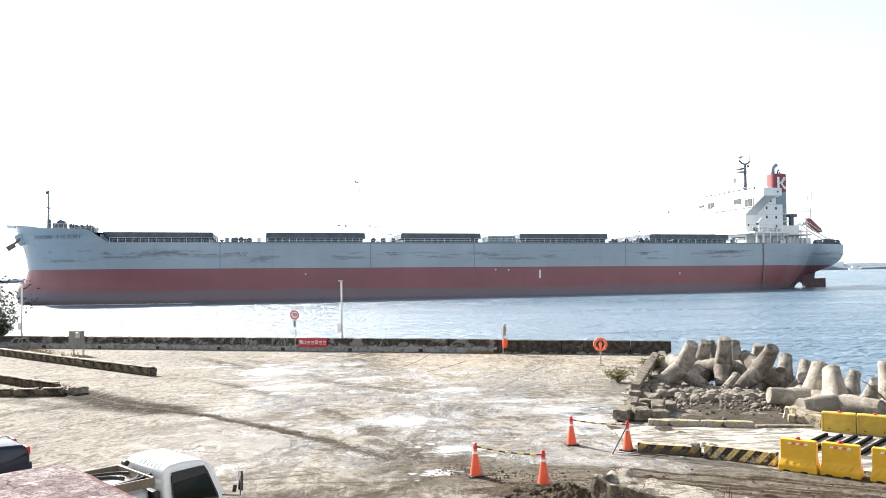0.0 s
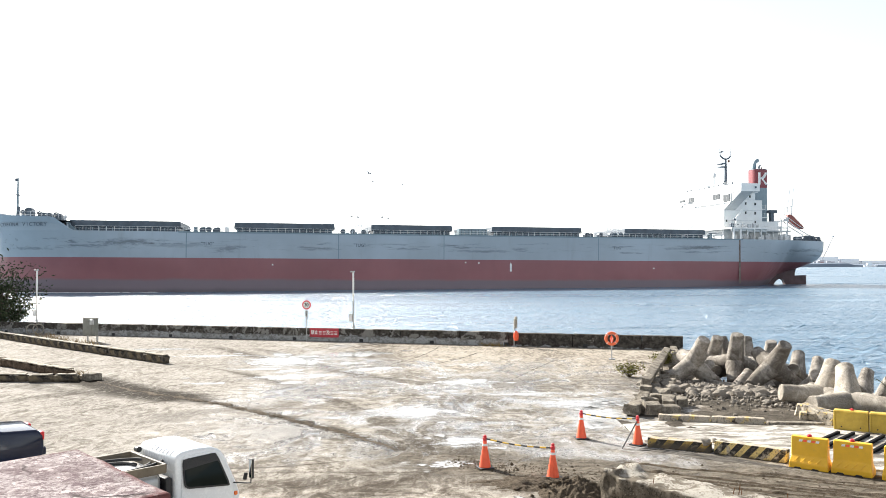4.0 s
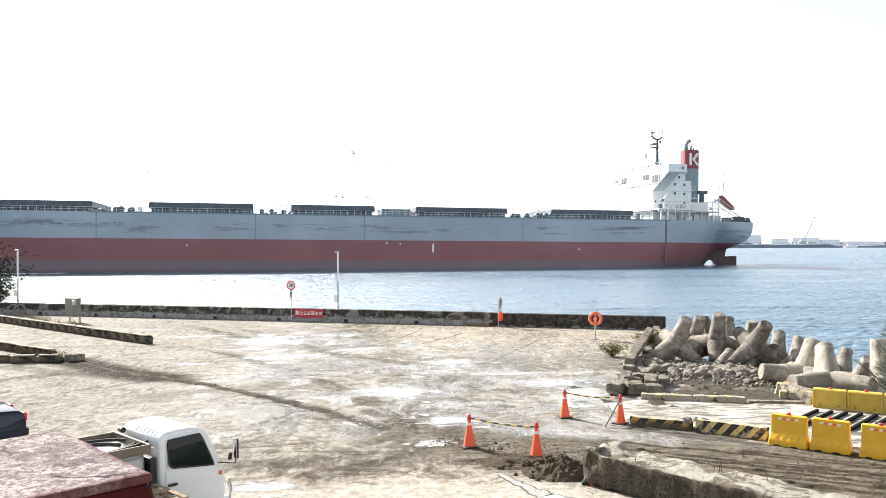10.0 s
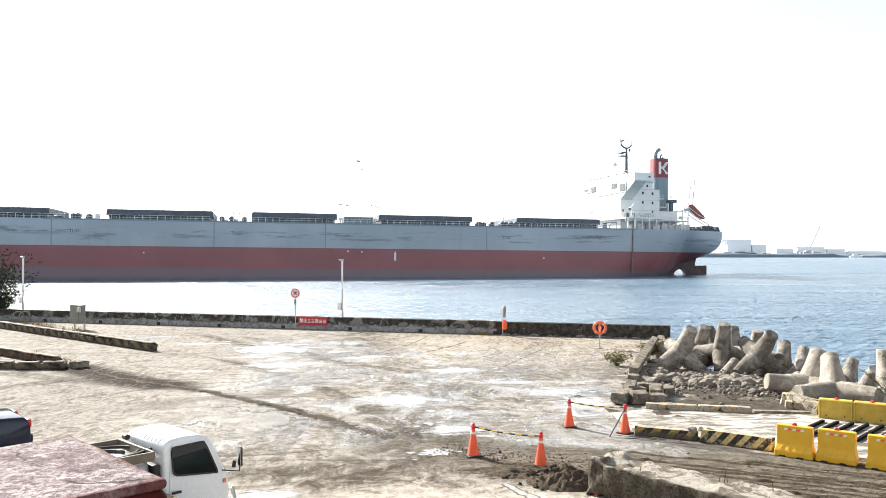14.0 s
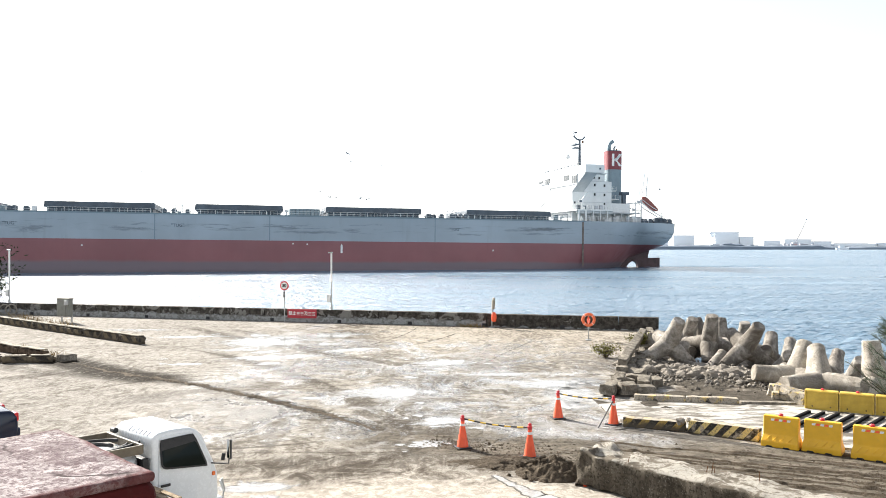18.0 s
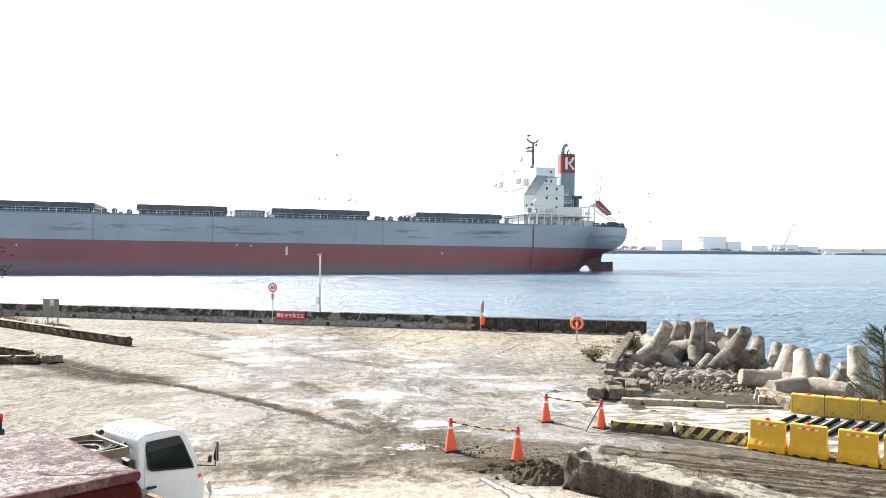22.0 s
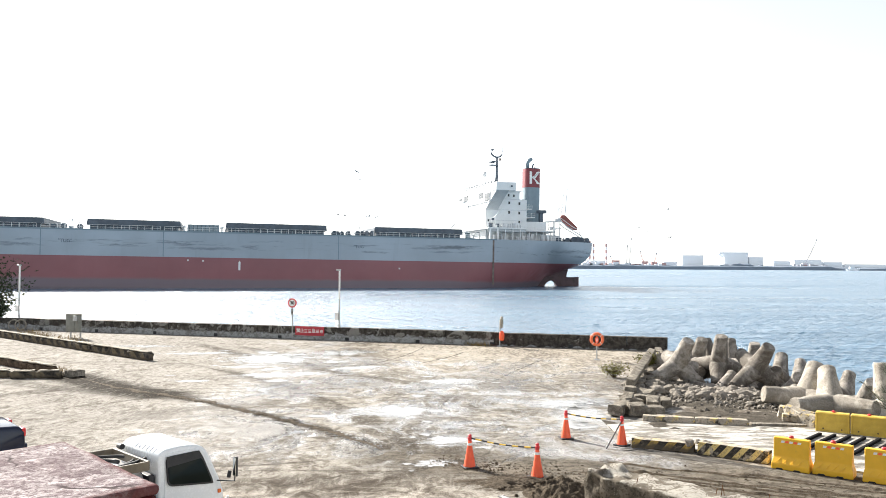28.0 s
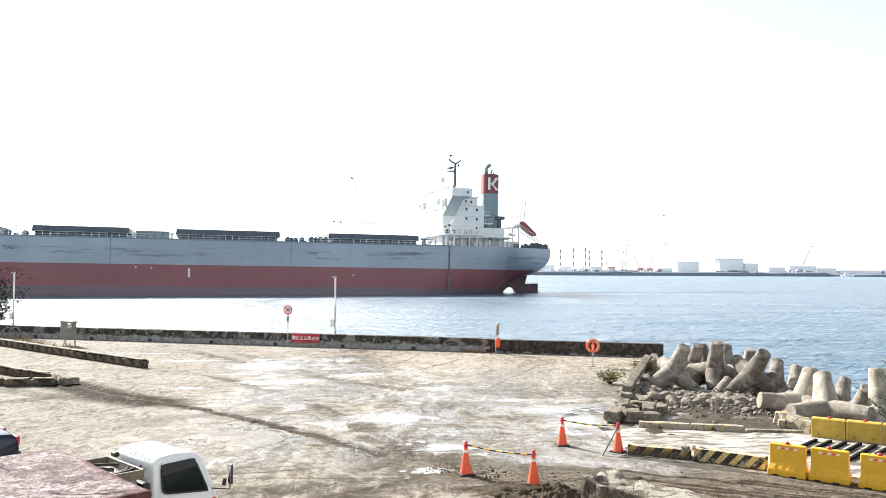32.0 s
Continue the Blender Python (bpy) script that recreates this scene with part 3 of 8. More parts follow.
def hull_paint(name, color, streak, worn, rubs=()):
    m = Mat(name, 0.42)
    run = m.noise(1.0, 7, 0.65, m.space((0.35, 1, 0.05)), 0.3)
    wide = m.noise(0.05, 5, 0.6)
    scuff = m.noise(1.0, 7, 0.65, m.space((0.045, 0.4, 0.75)), 0.6)
    c = m.mix(m.ramp(wide, 0.35, 0.65), tuple(x * 0.90 for x in color), tuple(x * 1.08 for x in color))
    c = m.mix(m.ramp(run, 0.55, 0.80, 0, 0.3), c, streak)
    rub = m.noise(1.0, 8, 0.7, m.space((0.16, 1, 1.6)), 0.4)
    belt = m.math("MULTIPLY", m.ramp(m.axis(2), 8.2, 9.4), m.ramp(m.axis(2), 11.4, 10.6))
    c = m.mix(m.math("MULTIPLY", m.math("MULTIPLY", m.ramp(scuff, 0.50, 0.60), m.ramp(rub, 0.47, 0.58)), m.math("MULTIPLY", belt, 0.6)), c, worn)
    c = m.mix(m.ramp(rub, 0.66, 0.74, 0, 0.55), c, worn)
    sx, sz = m.axis(0), m.axis(2)
    fray = m.noise(1.0, 9, 0.74, m.space((0.28, 1, 1.3)), 0.5)
    for s0, z0, rs, rz, k in rubs:      # long rubs left by fenders and tugs
        du = m.math("DIVIDE", m.math("SUBTRACT", sx, s0), rs)
        dv = m.math("DIVIDE", m.math("SUBTRACT", sz, z0), rz)
        r2 = m.math("ADD", m.math("MULTIPLY", du, du), m.math("MULTIPLY", dv, dv))
        edge = m.math("ADD", r2, m.math("MULTIPLY", m.math("SUBTRACT", fray, 0.5), 9.0))
        c = m.mix(m.ramp(edge, -0.6, 1.6, k * 0.85, 0.0), c, worn)
    m.base(c).rough(m.ramp(run, 0.3, 0.7, 0.36, 0.55)).bump(m.noise(0.35, 3), 0.12, 0.05)
    return m


def antifouling():
    m = hull_paint("red_antifouling", (0.285, 0.108, 0.116), (0.19, 0.10, 0.105), (0.09, 0.068, 0.07))
    z = m.axis(2)
    edge = m.math("ADD", z, m.math("MULTIPLY", m.math("SUBTRACT", m.noise(0.35, 5, 0.6, m.space((0.4, 1, 0.7))), 0.5), 1.1))
    src = m.b.inputs["Base Color"].links[0].from_socket
    c = m.mix(m.ramp(edge, 0.9, 1.9, 1.0, 0.0), src, (0.195, 0.150, 0.172))
    c = m.mix(m.ramp(edge, -1.6, -0.3, 0.7, 0.0), c, (0.085, 0.075, 0.082))
    m.base(c)
    return m.m


def wall_skin(name, pale_to, flakes):
    """Seawall: dark skin over flaking pale render, scoured pale up to a height."""
    m = Mat(name, 0.9)
    a, b, d = m.noise(1.1, 9, 0.72, distort=0.6), m.noise(9, 8, 0.74), m.noise(3.2, 9, 0.74)
    low = m.math("ADD", m.axis(2), m.math("MULTIPLY", m.math("SUBTRACT", a, 0.5), 1.1))
    c = m.mix(m.ramp(d, 0.42, 0.60), (0.038, 0.034, 0.030), (0.095, 0.086, 0.074))
    c = m.mix(m.ramp(a, flakes, flakes + 0.035, 0, 0.85), c, (0.25, 0.24, 0.22))
    pale = m.mix(m.ramp(d, 0.45, 0.58), (0.35, 0.355, 0.35), (0.20, 0.195, 0.185))
    c = m.mix(m.ramp(low, pale_to - 0.06, pale_to, 1.0, 0.0), c, pale)
    c = m.mix(m.ramp(b, 0.54, 0.62, 0, 0.6), c, (0.07, 0.063, 0.054))
    m.base(c).bump(m.math("ADD", a, m.math("MULTIPLY", b, 0.6)), 0.7, 0.04)
    return m.m


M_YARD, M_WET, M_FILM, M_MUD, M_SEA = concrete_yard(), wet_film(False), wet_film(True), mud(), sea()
M_HULL = hull_paint("grey_hull_paint", (0.365, 0.428, 0.485), (0.20, 0.21, 0.22), (0.07, 0.085, 0.10), ((194, 10.3, 8, 0.75, 0.75), (183, 9.6, 7, 0.6, 0.4), (204, 9.4, 5, 0.3, 0.6), (172, 8.9, 4, 0.8, 0.6), (46, 10.4, 7.5, 0.55, 0.85), (53, 9.9, 4, 0.3, 0.5), (8, 10.0, 7, 0.45, 0.6), (5, 8.6, 3, 0.3, 0.6), (108, 8.8, 7, 0.4, 0.6), (98, 9.3, 2, 0.6, 0.6), (152, 9.0, 3, 0.4, 0.5), (66, 8.7, 4, 0.3, 0.6), (217, 8.6, 6, 0.3, 0.5))).m
M_RED = antifouling()
M_DARKSTEEL = plain("dark_blue_grey_steel", (0.074, 0.099, 0.128), 0.5, 0, 0.2, 0.6, 0.05)
M_SHIPWHITE = plain("ship_white_paint", (0.80, 0.81, 0.80), 0.45, 0, 0.04, 0.4, 0.03, (0.5, 0.42, 0.33), 0.2)
M_SHIPGREY = plain("funnel_grey_paint", (0.20, 0.27, 0.31), 0.45, 0, 0.08, 0.5, 0.03)
M_FUNNELRED = plain("funnel_red_paint", (0.225, 0.038, 0.048), 0.45, 0, 0.08, 0.5, 0.03)
M_RUST = plain("rusty_weld", (0.16, 0.085, 0.05), 0.8, 0, 0.3, 1.5, 0.2)
M_SEAM = plain("stained_weld", (0.185, 0.145, 0.125), 0.7, 0, 0.35, 0.9, 0.2, (0.10, 0.07, 0.05), 0.5)
M_GLASSDARK = plain("dark_window_glass", (0.015, 0.02, 0.025), 0.08, 0, 0.1, 1, 0)
M_LIFEBOAT = plain("lifeboat_dull_red", (0.26, 0.065, 0.05), 0.4, 0, 0.1, 0.8, 0)
M_BLACK = plain("black_rubber", (0.018, 0.018, 0.02), 0.6, 0, 0.2, 6, 0.1)
M_WHITE = plain("white_paint", (0.80, 0.80, 0.78), 0.35, 0, 0.03, 3, 0.03, (0.45, 0.4, 0.33), 0.12)
M_GALV = plain("galvanised_steel", (0.42, 0.43, 0.43), 0.45, 0.7, 0.15, 5, 0.1)
M_ORANGE = plain("orange_plastic", (0.88, 0.115, 0.04), 0.45, 0, 0.06, 6, 0.05, (0.3, 0.12, 0.06), 0.2)
M_BUOY = plain("faded_orange_foam", (0.75, 0.16, 0.06), 0.6, 0, 0.1, 8, 0.1)
M_YELLOW = plain("yellow_plastic", (0.74, 0.42, 0.022), 0.42, 0, 0.06, 3, 0.06, (0.30, 0.20, 0.06), 0.3)
M_BARYELLOW = plain("bar_yellow", (0.72, 0.46, 0.03), 0.5)
M_REFLECT = plain("reflective_white", (0.78, 0.78, 0.76), 0.3, 0, 0.04)
M_REDPAINT = plain("sign_red", (0.58, 0.035, 0.045), 0.45, 0, 0.06, 5, 0)
M_WALL = wall_skin("weathered_seawall", 0.40, 0.53)
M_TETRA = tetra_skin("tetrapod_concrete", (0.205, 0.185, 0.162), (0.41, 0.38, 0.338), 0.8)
M_TETRAPALE = tetra_skin("pale_tetrapod_concrete", (0.34, 0.305, 0.255), (0.56, 0.515, 0.445), 0.5)
M_RUBBLE = rock("grey_rubble", (0.075, 0.066, 0.055), (0.29, 0.262, 0.225), 3.0, 0.8, 0.45)
# bank earth set darker to paint in the shade under the tetrapods
M_BANK = rock("bank_earth_shade", (0.036, 0.031, 0.025), (0.14, 0.122, 0.098), 2.6, 1.0)
M_OLDCONC = rock("old_cast_concrete", (0.085, 0.074, 0.059), (0.40, 0.36, 0.30), 2.8, 0.8)
M_COPING = rock("pale_coping", (0.26, 0.23, 0.185), (0.50, 0.46, 0.39), 3.0, 0.6)
M_HAZ, M_HAZPALE = hazard("hazard_stripes", 0.55, 2.2, (0.42, 0.28, 0.08), 0.13, (0.17, 0.145, 0.11), True), hazard("chipped_hazard_stripes", 0.515, 2.75, (0.66, 0.50, 0.20), 0.03, (0.40, 0.35, 0.27), True)
# M_HAZOLD is kept dark to paint in the low walls' shaded faces
M_HAZWORN, M_HAZOLD = hazard("worn_hazard_stripes", 0.40, 2.0, (0.50, 0.37, 0.14), 0.0, (0.38, 0.34, 0.28)), hazard("old_shaded_stripes", 0.47, 1.1, (0.16, 0.13, 0.085), 0.10, (0.115, 0.097, 0.076))
M_SLAB = streaked_slab()
M_MAROON = plain("maroon_wall_paint", (0.055, 0.010, 0.010), 0.72, 0, 0.15, 5, 0.15)


# ---------------------------------------------------------------- the setting
def flat(name, outline, z, material, label="", category="", kind="structure", step=0.0, wave=0.0):
    """A level sheet with that outline."""
    b = bmesh.new()
    b.faces.new([b.verts.new((x, y, z)) for x, y in outline])
    bmesh.ops.recalc_face_normals(b, faces=b.faces[:])
    if b.faces[:][0].normal.z < 0:
        bmesh.ops.reverse_faces(b, faces=b.faces[:])
    bmesh.ops.triangulate(b, faces=b.faces[:])
    ob = part(name, b, material)
    return tagged(ob, label, category, kind=kind)


def wall_y(x):
    """The seawall's landward foot."""
    return 49.55 - 0.27 * x


def solid(name, outline, top, bottom, material):
    b = bmesh.new()
    up = [b.verts.new((x, y, top)) for x, y in outline]
    lo = [b.verts.new((x, y, bottom)) for x, y in outline]
    b.faces.new(up)
    b.faces.new(lo[::-1])
    for i in range(len(up)):
        j = (i + 1) % len(up)
        b.faces.new((up[j], up[i], lo[i], lo[j]))
    bmesh.ops.recalc_face_normals(b, faces=b.faces[:])
    return part(name, b, material)


def harbour_water():
    """One sheet to the horizon; its middle, near the quay, carries real waves."""
    rng = np.random.RandomState(4)
    y0, y1, fan = 40.0, 200.0, 0.84
    rows, cols = 330, 640
    depth = 1.0 / np.linspace(1 / y0, 1 / y1, rows)
    u = np.linspace(-1, 1, cols)
    X, Y = u[None, :] * fan * depth[:, None], np.repeat(depth[:, None], cols, 1)
    Z = np.zeros_like(X)
    for k in range(60):
        length = 0.34 * (2.2 / 0.34) ** rng.rand()
        turn = radians(205) + rng.normal(0, 0.75)
        amp = (0.046 if length < 1.1 else 0.026) * length / (2 * math.pi)
        ph = rng.rand() * 6.28
        wob = 0.6 * np.sin(X * 0.11 * rng.rand() + Y * 0.09 * rng.rand() + ph)
        Z += amp * np.sin(2 * math.pi / length * (X * math.cos(turn) + Y * math.sin(turn)) + ph + wob)
    rim = np.minimum(1, np.minimum((1 - np.abs(u))[None, :] * 12, np.minimum((Y - y0) / 2.0, (y1 - Y) / 40.0)))
    Z = WATER_Z + Z * np.clip(rim, 0, 1)
    verts = np.stack([X, Y, Z], -1).reshape(-1, 3)
    i = np.arange(rows - 1)[:, None] * cols + np.arange(cols - 1)[None, :]
    faces = np.stack([i, i + 1, i + cols + 1, i + cols], -1).reshape(-1, 4)
    n = len(verts)
    R = 4800.0
    outer = np.array([(-R, -R, WATER_Z), (R, -R, WATER_Z), (R, R, WATER_Z), (-R, R, WATER_Z)])
    c = [0, cols - 1, rows * cols - 1, (rows - 1) * cols]
    ring_faces = [(n, n + 1, c[1], c[0]), (n + 1, n + 2, c[2], c[1]), (n + 2, n + 3, c[3], c[2]), (n + 3, n, c[0], c[3])]
    me = bpy.data.meshes.new("water")
    me.from_pydata(np.concatenate([verts, outer]).tolist(), [], faces.tolist() + ring_faces)
    for p in me.polygons:
        p.use_smooth = True
    me.materials.append(M_SEA)
    return tagged(new("water", me), "rippled blue-green harbour water glittering in low sun", "water", kind="structure")


water = harbour_water()
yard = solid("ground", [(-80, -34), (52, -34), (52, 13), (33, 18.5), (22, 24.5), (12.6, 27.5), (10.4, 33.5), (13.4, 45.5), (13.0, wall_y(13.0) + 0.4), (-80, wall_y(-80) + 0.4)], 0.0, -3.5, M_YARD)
tagged(yard, "pale dirty concrete quay yard with damp streaks, sky sheen painted in", "ground", kind="structure")


# ---------------------------------------------------------------- the ship
DECK, BOOT, KEEL = 12.85, 6.6, -7.0


def lerp_table(x, table):
    for (a, u), (c, v) in zip(table, table[1:]):
        if x <= c:
            return u + (v - u) * max(0.0, (x - a) / (c - a))
    return table[-1][1]


def stem(z):
    return lerp_table(z, [(-7, 224), (-3, 229), (0, 230.6), (2.4, 230.0), (4.2, 228.4), (6.6, 227.8), (10.0, 228.4), (13, 229.3), (17.4, 231.0)])


def half(s, z):
    """The hull's half breadth at s metres from the stern, z over the water."""
    B = 17.0
    if s < 60:
        u = min(1.0, s / 46.0)
        deck = 7.4 + 9.6 * min(1.0, s / 26.0) ** 0.62
        low = lerp_table(s, [(0, 8.3), (1.5, 6.5), (3.5, 5.3), (6, 4.5), (9, 3.3), (12, 2.2), (14, -0.5), (17, -3.0), (24, -6.0), (40, -7.0), (60, -7.0)])
        k = max(0.0, min(1.0, (z - low) / (DECK - low)))
        p = lerp_table(s, [(0, 6), (6, 4), (10, 2.2), (14, 1.3), (22, 1.9), (34, 5), (46, 14), (60, 30)])
        q = lerp_table(s, [(0, 0.58), (8, 0.7), (14, 1.0), (24, 0.8), (40, 0.55), (60, 0.5)])
        return max(0.02, deck * (1 - (1 - k) ** p) ** q) if z > low else 0.02
    if s > 178:
        end = stem(z)
        s0 = 178 + max(0.0, (z - 3)) * 1.3
        if s >= end:
            return 0.02
        k = max(0.0, (s - s0) / (end - s0))
        p = 2.3 + 0.06 * max(z, 0)
        return max(0.02, B * (1 - k ** p) ** 0.72)
    return B


def hull_shell(name, z_levels, material, parent, top_fn=None, label=""):
    """Both sides of the hull between the lowest and the highest level, as a loft of stations."""
    b = bmesh.new()
    stations = [0.0, 0.8, 1.8, 3, 4.5, 6, 8, 10, 12, 13, 14, 16, 18, 21, 24, 28, 32, 38, 45, 55, 75, 95, 115, 135, 155, 170, 178]
    fore = [i / 22 for i in range(1, 23)]
    for side in (1, -1):
        grid = []
        for s in stations:
            low = lerp_table(s, [(0, 8.3), (1.5, 6.5), (3.5, 5.3), (6, 4.5), (9, 3.3), (12, 2.2), (14, -0.5), (17, -3.0), (24, -6.0), (40, -7.0), (60, -7.0)])
            lo, hi = z_levels[0], z_levels[-1]
            foot = min(max(low, lo), hi - 0.01)
            zs = [hi - (hi - z) / (hi - lo) * (hi - foot) for z in z_levels]
            grid.append([b.verts.new((s - (0.035 * max(0, z - 8) * (s < 0.5)), side * half(s, z), z)) for z in zs])
        for k in fore:
            col = []
            for z in z_levels:
                end = stem(z)
                s = 178 + (end - 178) * (1 - (1 - k) ** 1.5)
                zz = z if top_fn is None or z < z_levels[-1] else top_fn(s)
                col.append(b.verts.new((s, side * (half(s, z) if k < 1 else 0.02), zz)))
            grid.append(col)
        for a, c in zip(grid, grid[1:]):
            for j in range(len(z_levels) - 1):
                f = (a[j], c[j], c[j + 1], a[j + 1])
                b.faces.new(f if side > 0 else f[::-1])
    # the flat transom
    bmesh.ops.remove_doubles(b, verts=b.verts[:], dist=0.03)
    bmesh.ops.dissolve_degenerate(b, dist=0.005, edges=b.edges[:])
    bmesh.ops.recalc_face_normals(b, faces=b.faces[:])
    return part(name, b, material, parent, label, smooth=True)


def fore_top(s):
    return lerp_table(s, [(178, DECK), (206.5, DECK), (211, 16.0), (222, 16.4), (230, 17.4)])


def ship_box(name, s0, s1, y0, y1, z0, z1, mat, parent, label="", bevel=0.0):
    return part(name, box(s1 - s0, y1 - y0, z1 - z0, ((s0 + s1) / 2, (y0 + y1) / 2, z0), bevel), mat, parent, label)


def rail(s0, s1, y, z, parent, posts=2.0, high=1.1, name="railing", along="x"):
    b = bmesh.new()
    n = max(1, int(abs(s1 - s0) / posts))
    def at(u, w):
        return (u, y, w) if along == "x" else (y, u, w)
    for i in range(n + 1):
        s = s0 + (s1 - s0) * i / n
        tube([at(s, z), at(s, z + high)], 0.04, 4, b)
    for k in (0.5, 1.0):
        tube([at(s0, z + high * k), at(s1, z + high * k)], 0.028, 4, b)
    return part(name, b, M_SHIPWHITE, parent)


def bulk_carrier():
    ship = thing("ship", pose(73.7, 239.9, WATER_Z, 0, -0.49, 194.4), "grey and red bulk carrier in ballast moving slowly on the water", "ship")
    boot_levels = [KEEL, -3, -1, 0, 1.2, 2.4, 3.4, 4.6, 5.6, BOOT]
    top_levels = [BOOT, 7.4, 8.3, 9.4, 10.6, 11.8, DECK]
    hull_shell("lower_hull", boot_levels, M_RED, ship, label="red antifouling with a darker wet band")
    hull_shell("upper_hull", top_levels, M_HULL, ship, label="grey painted side with rubbed dark scuffs")
    # raised forecastle
    b = bmesh.new()
    cols = []
    for i in range(25):
        k = i / 24
        s_lo = 206.5 + (stem(DECK) - 206.5) * k
        s_hi = 206.5 + (stem(fore_top(229)) - 206.5) * k
        top = fore_top(s_hi)
        cols.append([(s_lo, half(s_lo, DECK) if k < 1 else 0.02, DECK), ((s_lo + s_hi) / 2, (half(s_lo, DECK) * 1.01 if k < 1 else 0.05), (DECK + top) / 2), (s_hi, half(s_hi, top) if k < 1 else 0.1, top)])
    for side in (1, -1):
        vs = [[b.verts.new((s, side * y, z)) for s, y, z in c] for c in cols]
        for a, c in zip(vs, vs[1:]):
            for j in range(2):
                b.faces.new((a[j], c[j], c[j + 1], a[j + 1]))
    bmesh.ops.remove_doubles(b, verts=b.verts[:], dist=0.02)
    bmesh.ops.recalc_face_normals(b, faces=b.faces[:])
    part("forecastle_side", b, M_HULL, ship)
    b = bmesh.new()
    pts = [(s, half(s, DECK)) for s in (208, 212, 216, 220, 223, 225.5)]
    b.faces.new([b.verts.new((s, y, 15.2)) for s, y in pts] + [b.verts.new((s, -y, 15.2)) for s, y in pts[::-1]])
    part("forecastle_deck", b, M_DARKSTEEL, ship)
    part("forecastle_bulkhead", box(0.4, 26.0, 2.2, (208.6, 0, DECK - 0.1)), M_HULL, ship)
    for k in range(6):
        part("breakwater_stay", prism([(206.6, DECK), (208.4, DECK), (208.4, DECK + 2.0)], 0.2, Matrix.Translation((0, 12.5 - 2.2 * k, 0))), M_SHIPGREY, ship)
    # main deck
    b = bmesh.new()
    ss = [0.2, 4, 10, 20, 30, 60, 178, 190, 200, 210, 218, 224]
    b.faces.new([b.verts.new((s, half(s, DECK) - 0.05, DECK - 0.15)) for s in ss] + [b.verts.new((s, -half(s, DECK) + 0.05, DECK - 0.15)) for s in ss[::-1]])
    part("main_deck", b, M_DARKSTEEL, ship)
    # transom
    b = bmesh.new()
    zs = [8.35, 9.4, 10.6, 11.8, DECK]
    b.faces.new([b.verts.new((-0.04 * max(0, z - 8) - 0.01, half(0, z), z)) for z in zs] + [b.verts.new((-0.04 * max(0, z - 8) - 0.01, -half(0, z), z)) for z in zs[::-1]])
    part("transom", b, M_HULL, ship)
    # skeg, rudder and horn
    # darker copy of the hull red, painting in shade under the stern
    shaded = plain("shaded_rudder_steel", (0.085, 0.052, 0.055), 0.7, 0, 0.25, 0.6, 0.05)
    part("rudder", prism([(0.5, -5), (5.6, -5), (5.6, 2.6), (0.5, 2.75)], 0.7, bevel=0.06), shaded, ship, "rudder blade painted dark for the stern's shade")
    part("stern_frame", prism([(30, -6), (30, 3.4), (12, 3.9), (4.2, 5.0), (4.7, 3.4), (4.7, -5), (7.8, -5), (8.0, 0.2), (8.4, 1.1), (9.2, 1.65), (10.3, 1.5), (11.2, 0.95), (11.8, 0.2), (12.2, -5)], 1.3), shaded, ship, "stern frame painted dark for the stern's shade")
    b = spun([(0.3, -1.5), (0.75, -1.0), (0.8, 1.0), (0.5, 1.6)], 12)
    bmesh.ops.transform(b, matrix=pose(11.0, 0, -3.4, 0, 90, 0), verts=b.verts[:])
    prop = part("propeller", b, plain("bronze", (0.35, 0.25, 0.1), 0.3, 1.0), ship)
    for i in range(4):
        part("blade", box(0.25, 1.3, 2.4, (0, 0, 0.4), 0.08), bpy.data.materials["bronze"], prop, m=pose(10.6, 0, -3.4, 90 * i + 45, 0, 18))
    # weld seams with rust, port and starboard
    for s in (34, 76, 118.2, 145, 181.2):
        part("weld_seam", box(0.5 if s == 34 else 0.22, 0.06, (12.3 if s == 34 else DECK - BOOT - 0.1), (s, 17.0, (0.6 if s == 34 else BOOT + 0.05))), M_SEAM if s == 34 else M_SHIPGREY, ship, "rust-streaked seam" if s == 34 else "")
    # sheer strake along the rail
    for y in (17.02, -17.02):
        part("sheer_strake", box(150, 0.12, 0.35, (108, y, DECK - 0.25)), M_SHIPGREY, ship)
    # hatches
    for s0, s1 in ((183.2, 208.8), (145.5, 170.5), (114.6, 136.2), (78.2, 103.8), (40.8, 65.6)):
        hatch = part("hatch_coaming", box(s1 - s0 - 1.2, 20.4, 1.35, ((s0 + s1) / 2, 0, DECK - 0.1)), M_DARKSTEEL, ship, "dark steel hatch coaming")
        b = prism([(s0, DECK + 1.25), (s1, DECK + 1.25), (s1 - 0.1, DECK + 2.6), (s1 - 0.3, DECK + 2.75), (s0 + 0.3, DECK + 2.75), (s0 + 0.1, DECK + 2.6)], 21.4, bevel=0.03)
        part("hatch_cover", b, M_DARKSTEEL, hatch, "dark blue-grey folding hatch cover")
        n = int((s1 - s0) / 1.6)
        for i in range(n + 1):
            s = s0 + 0.8 + (s1 - s0 - 1.6) * i / n
            part("stay", box(0.16, 0.5, 1.2, (s, 10.5, DECK - 0.1)), M_SHIPGREY, hatch)
    # deck gear between the hatches
    rng = random.Random(5)
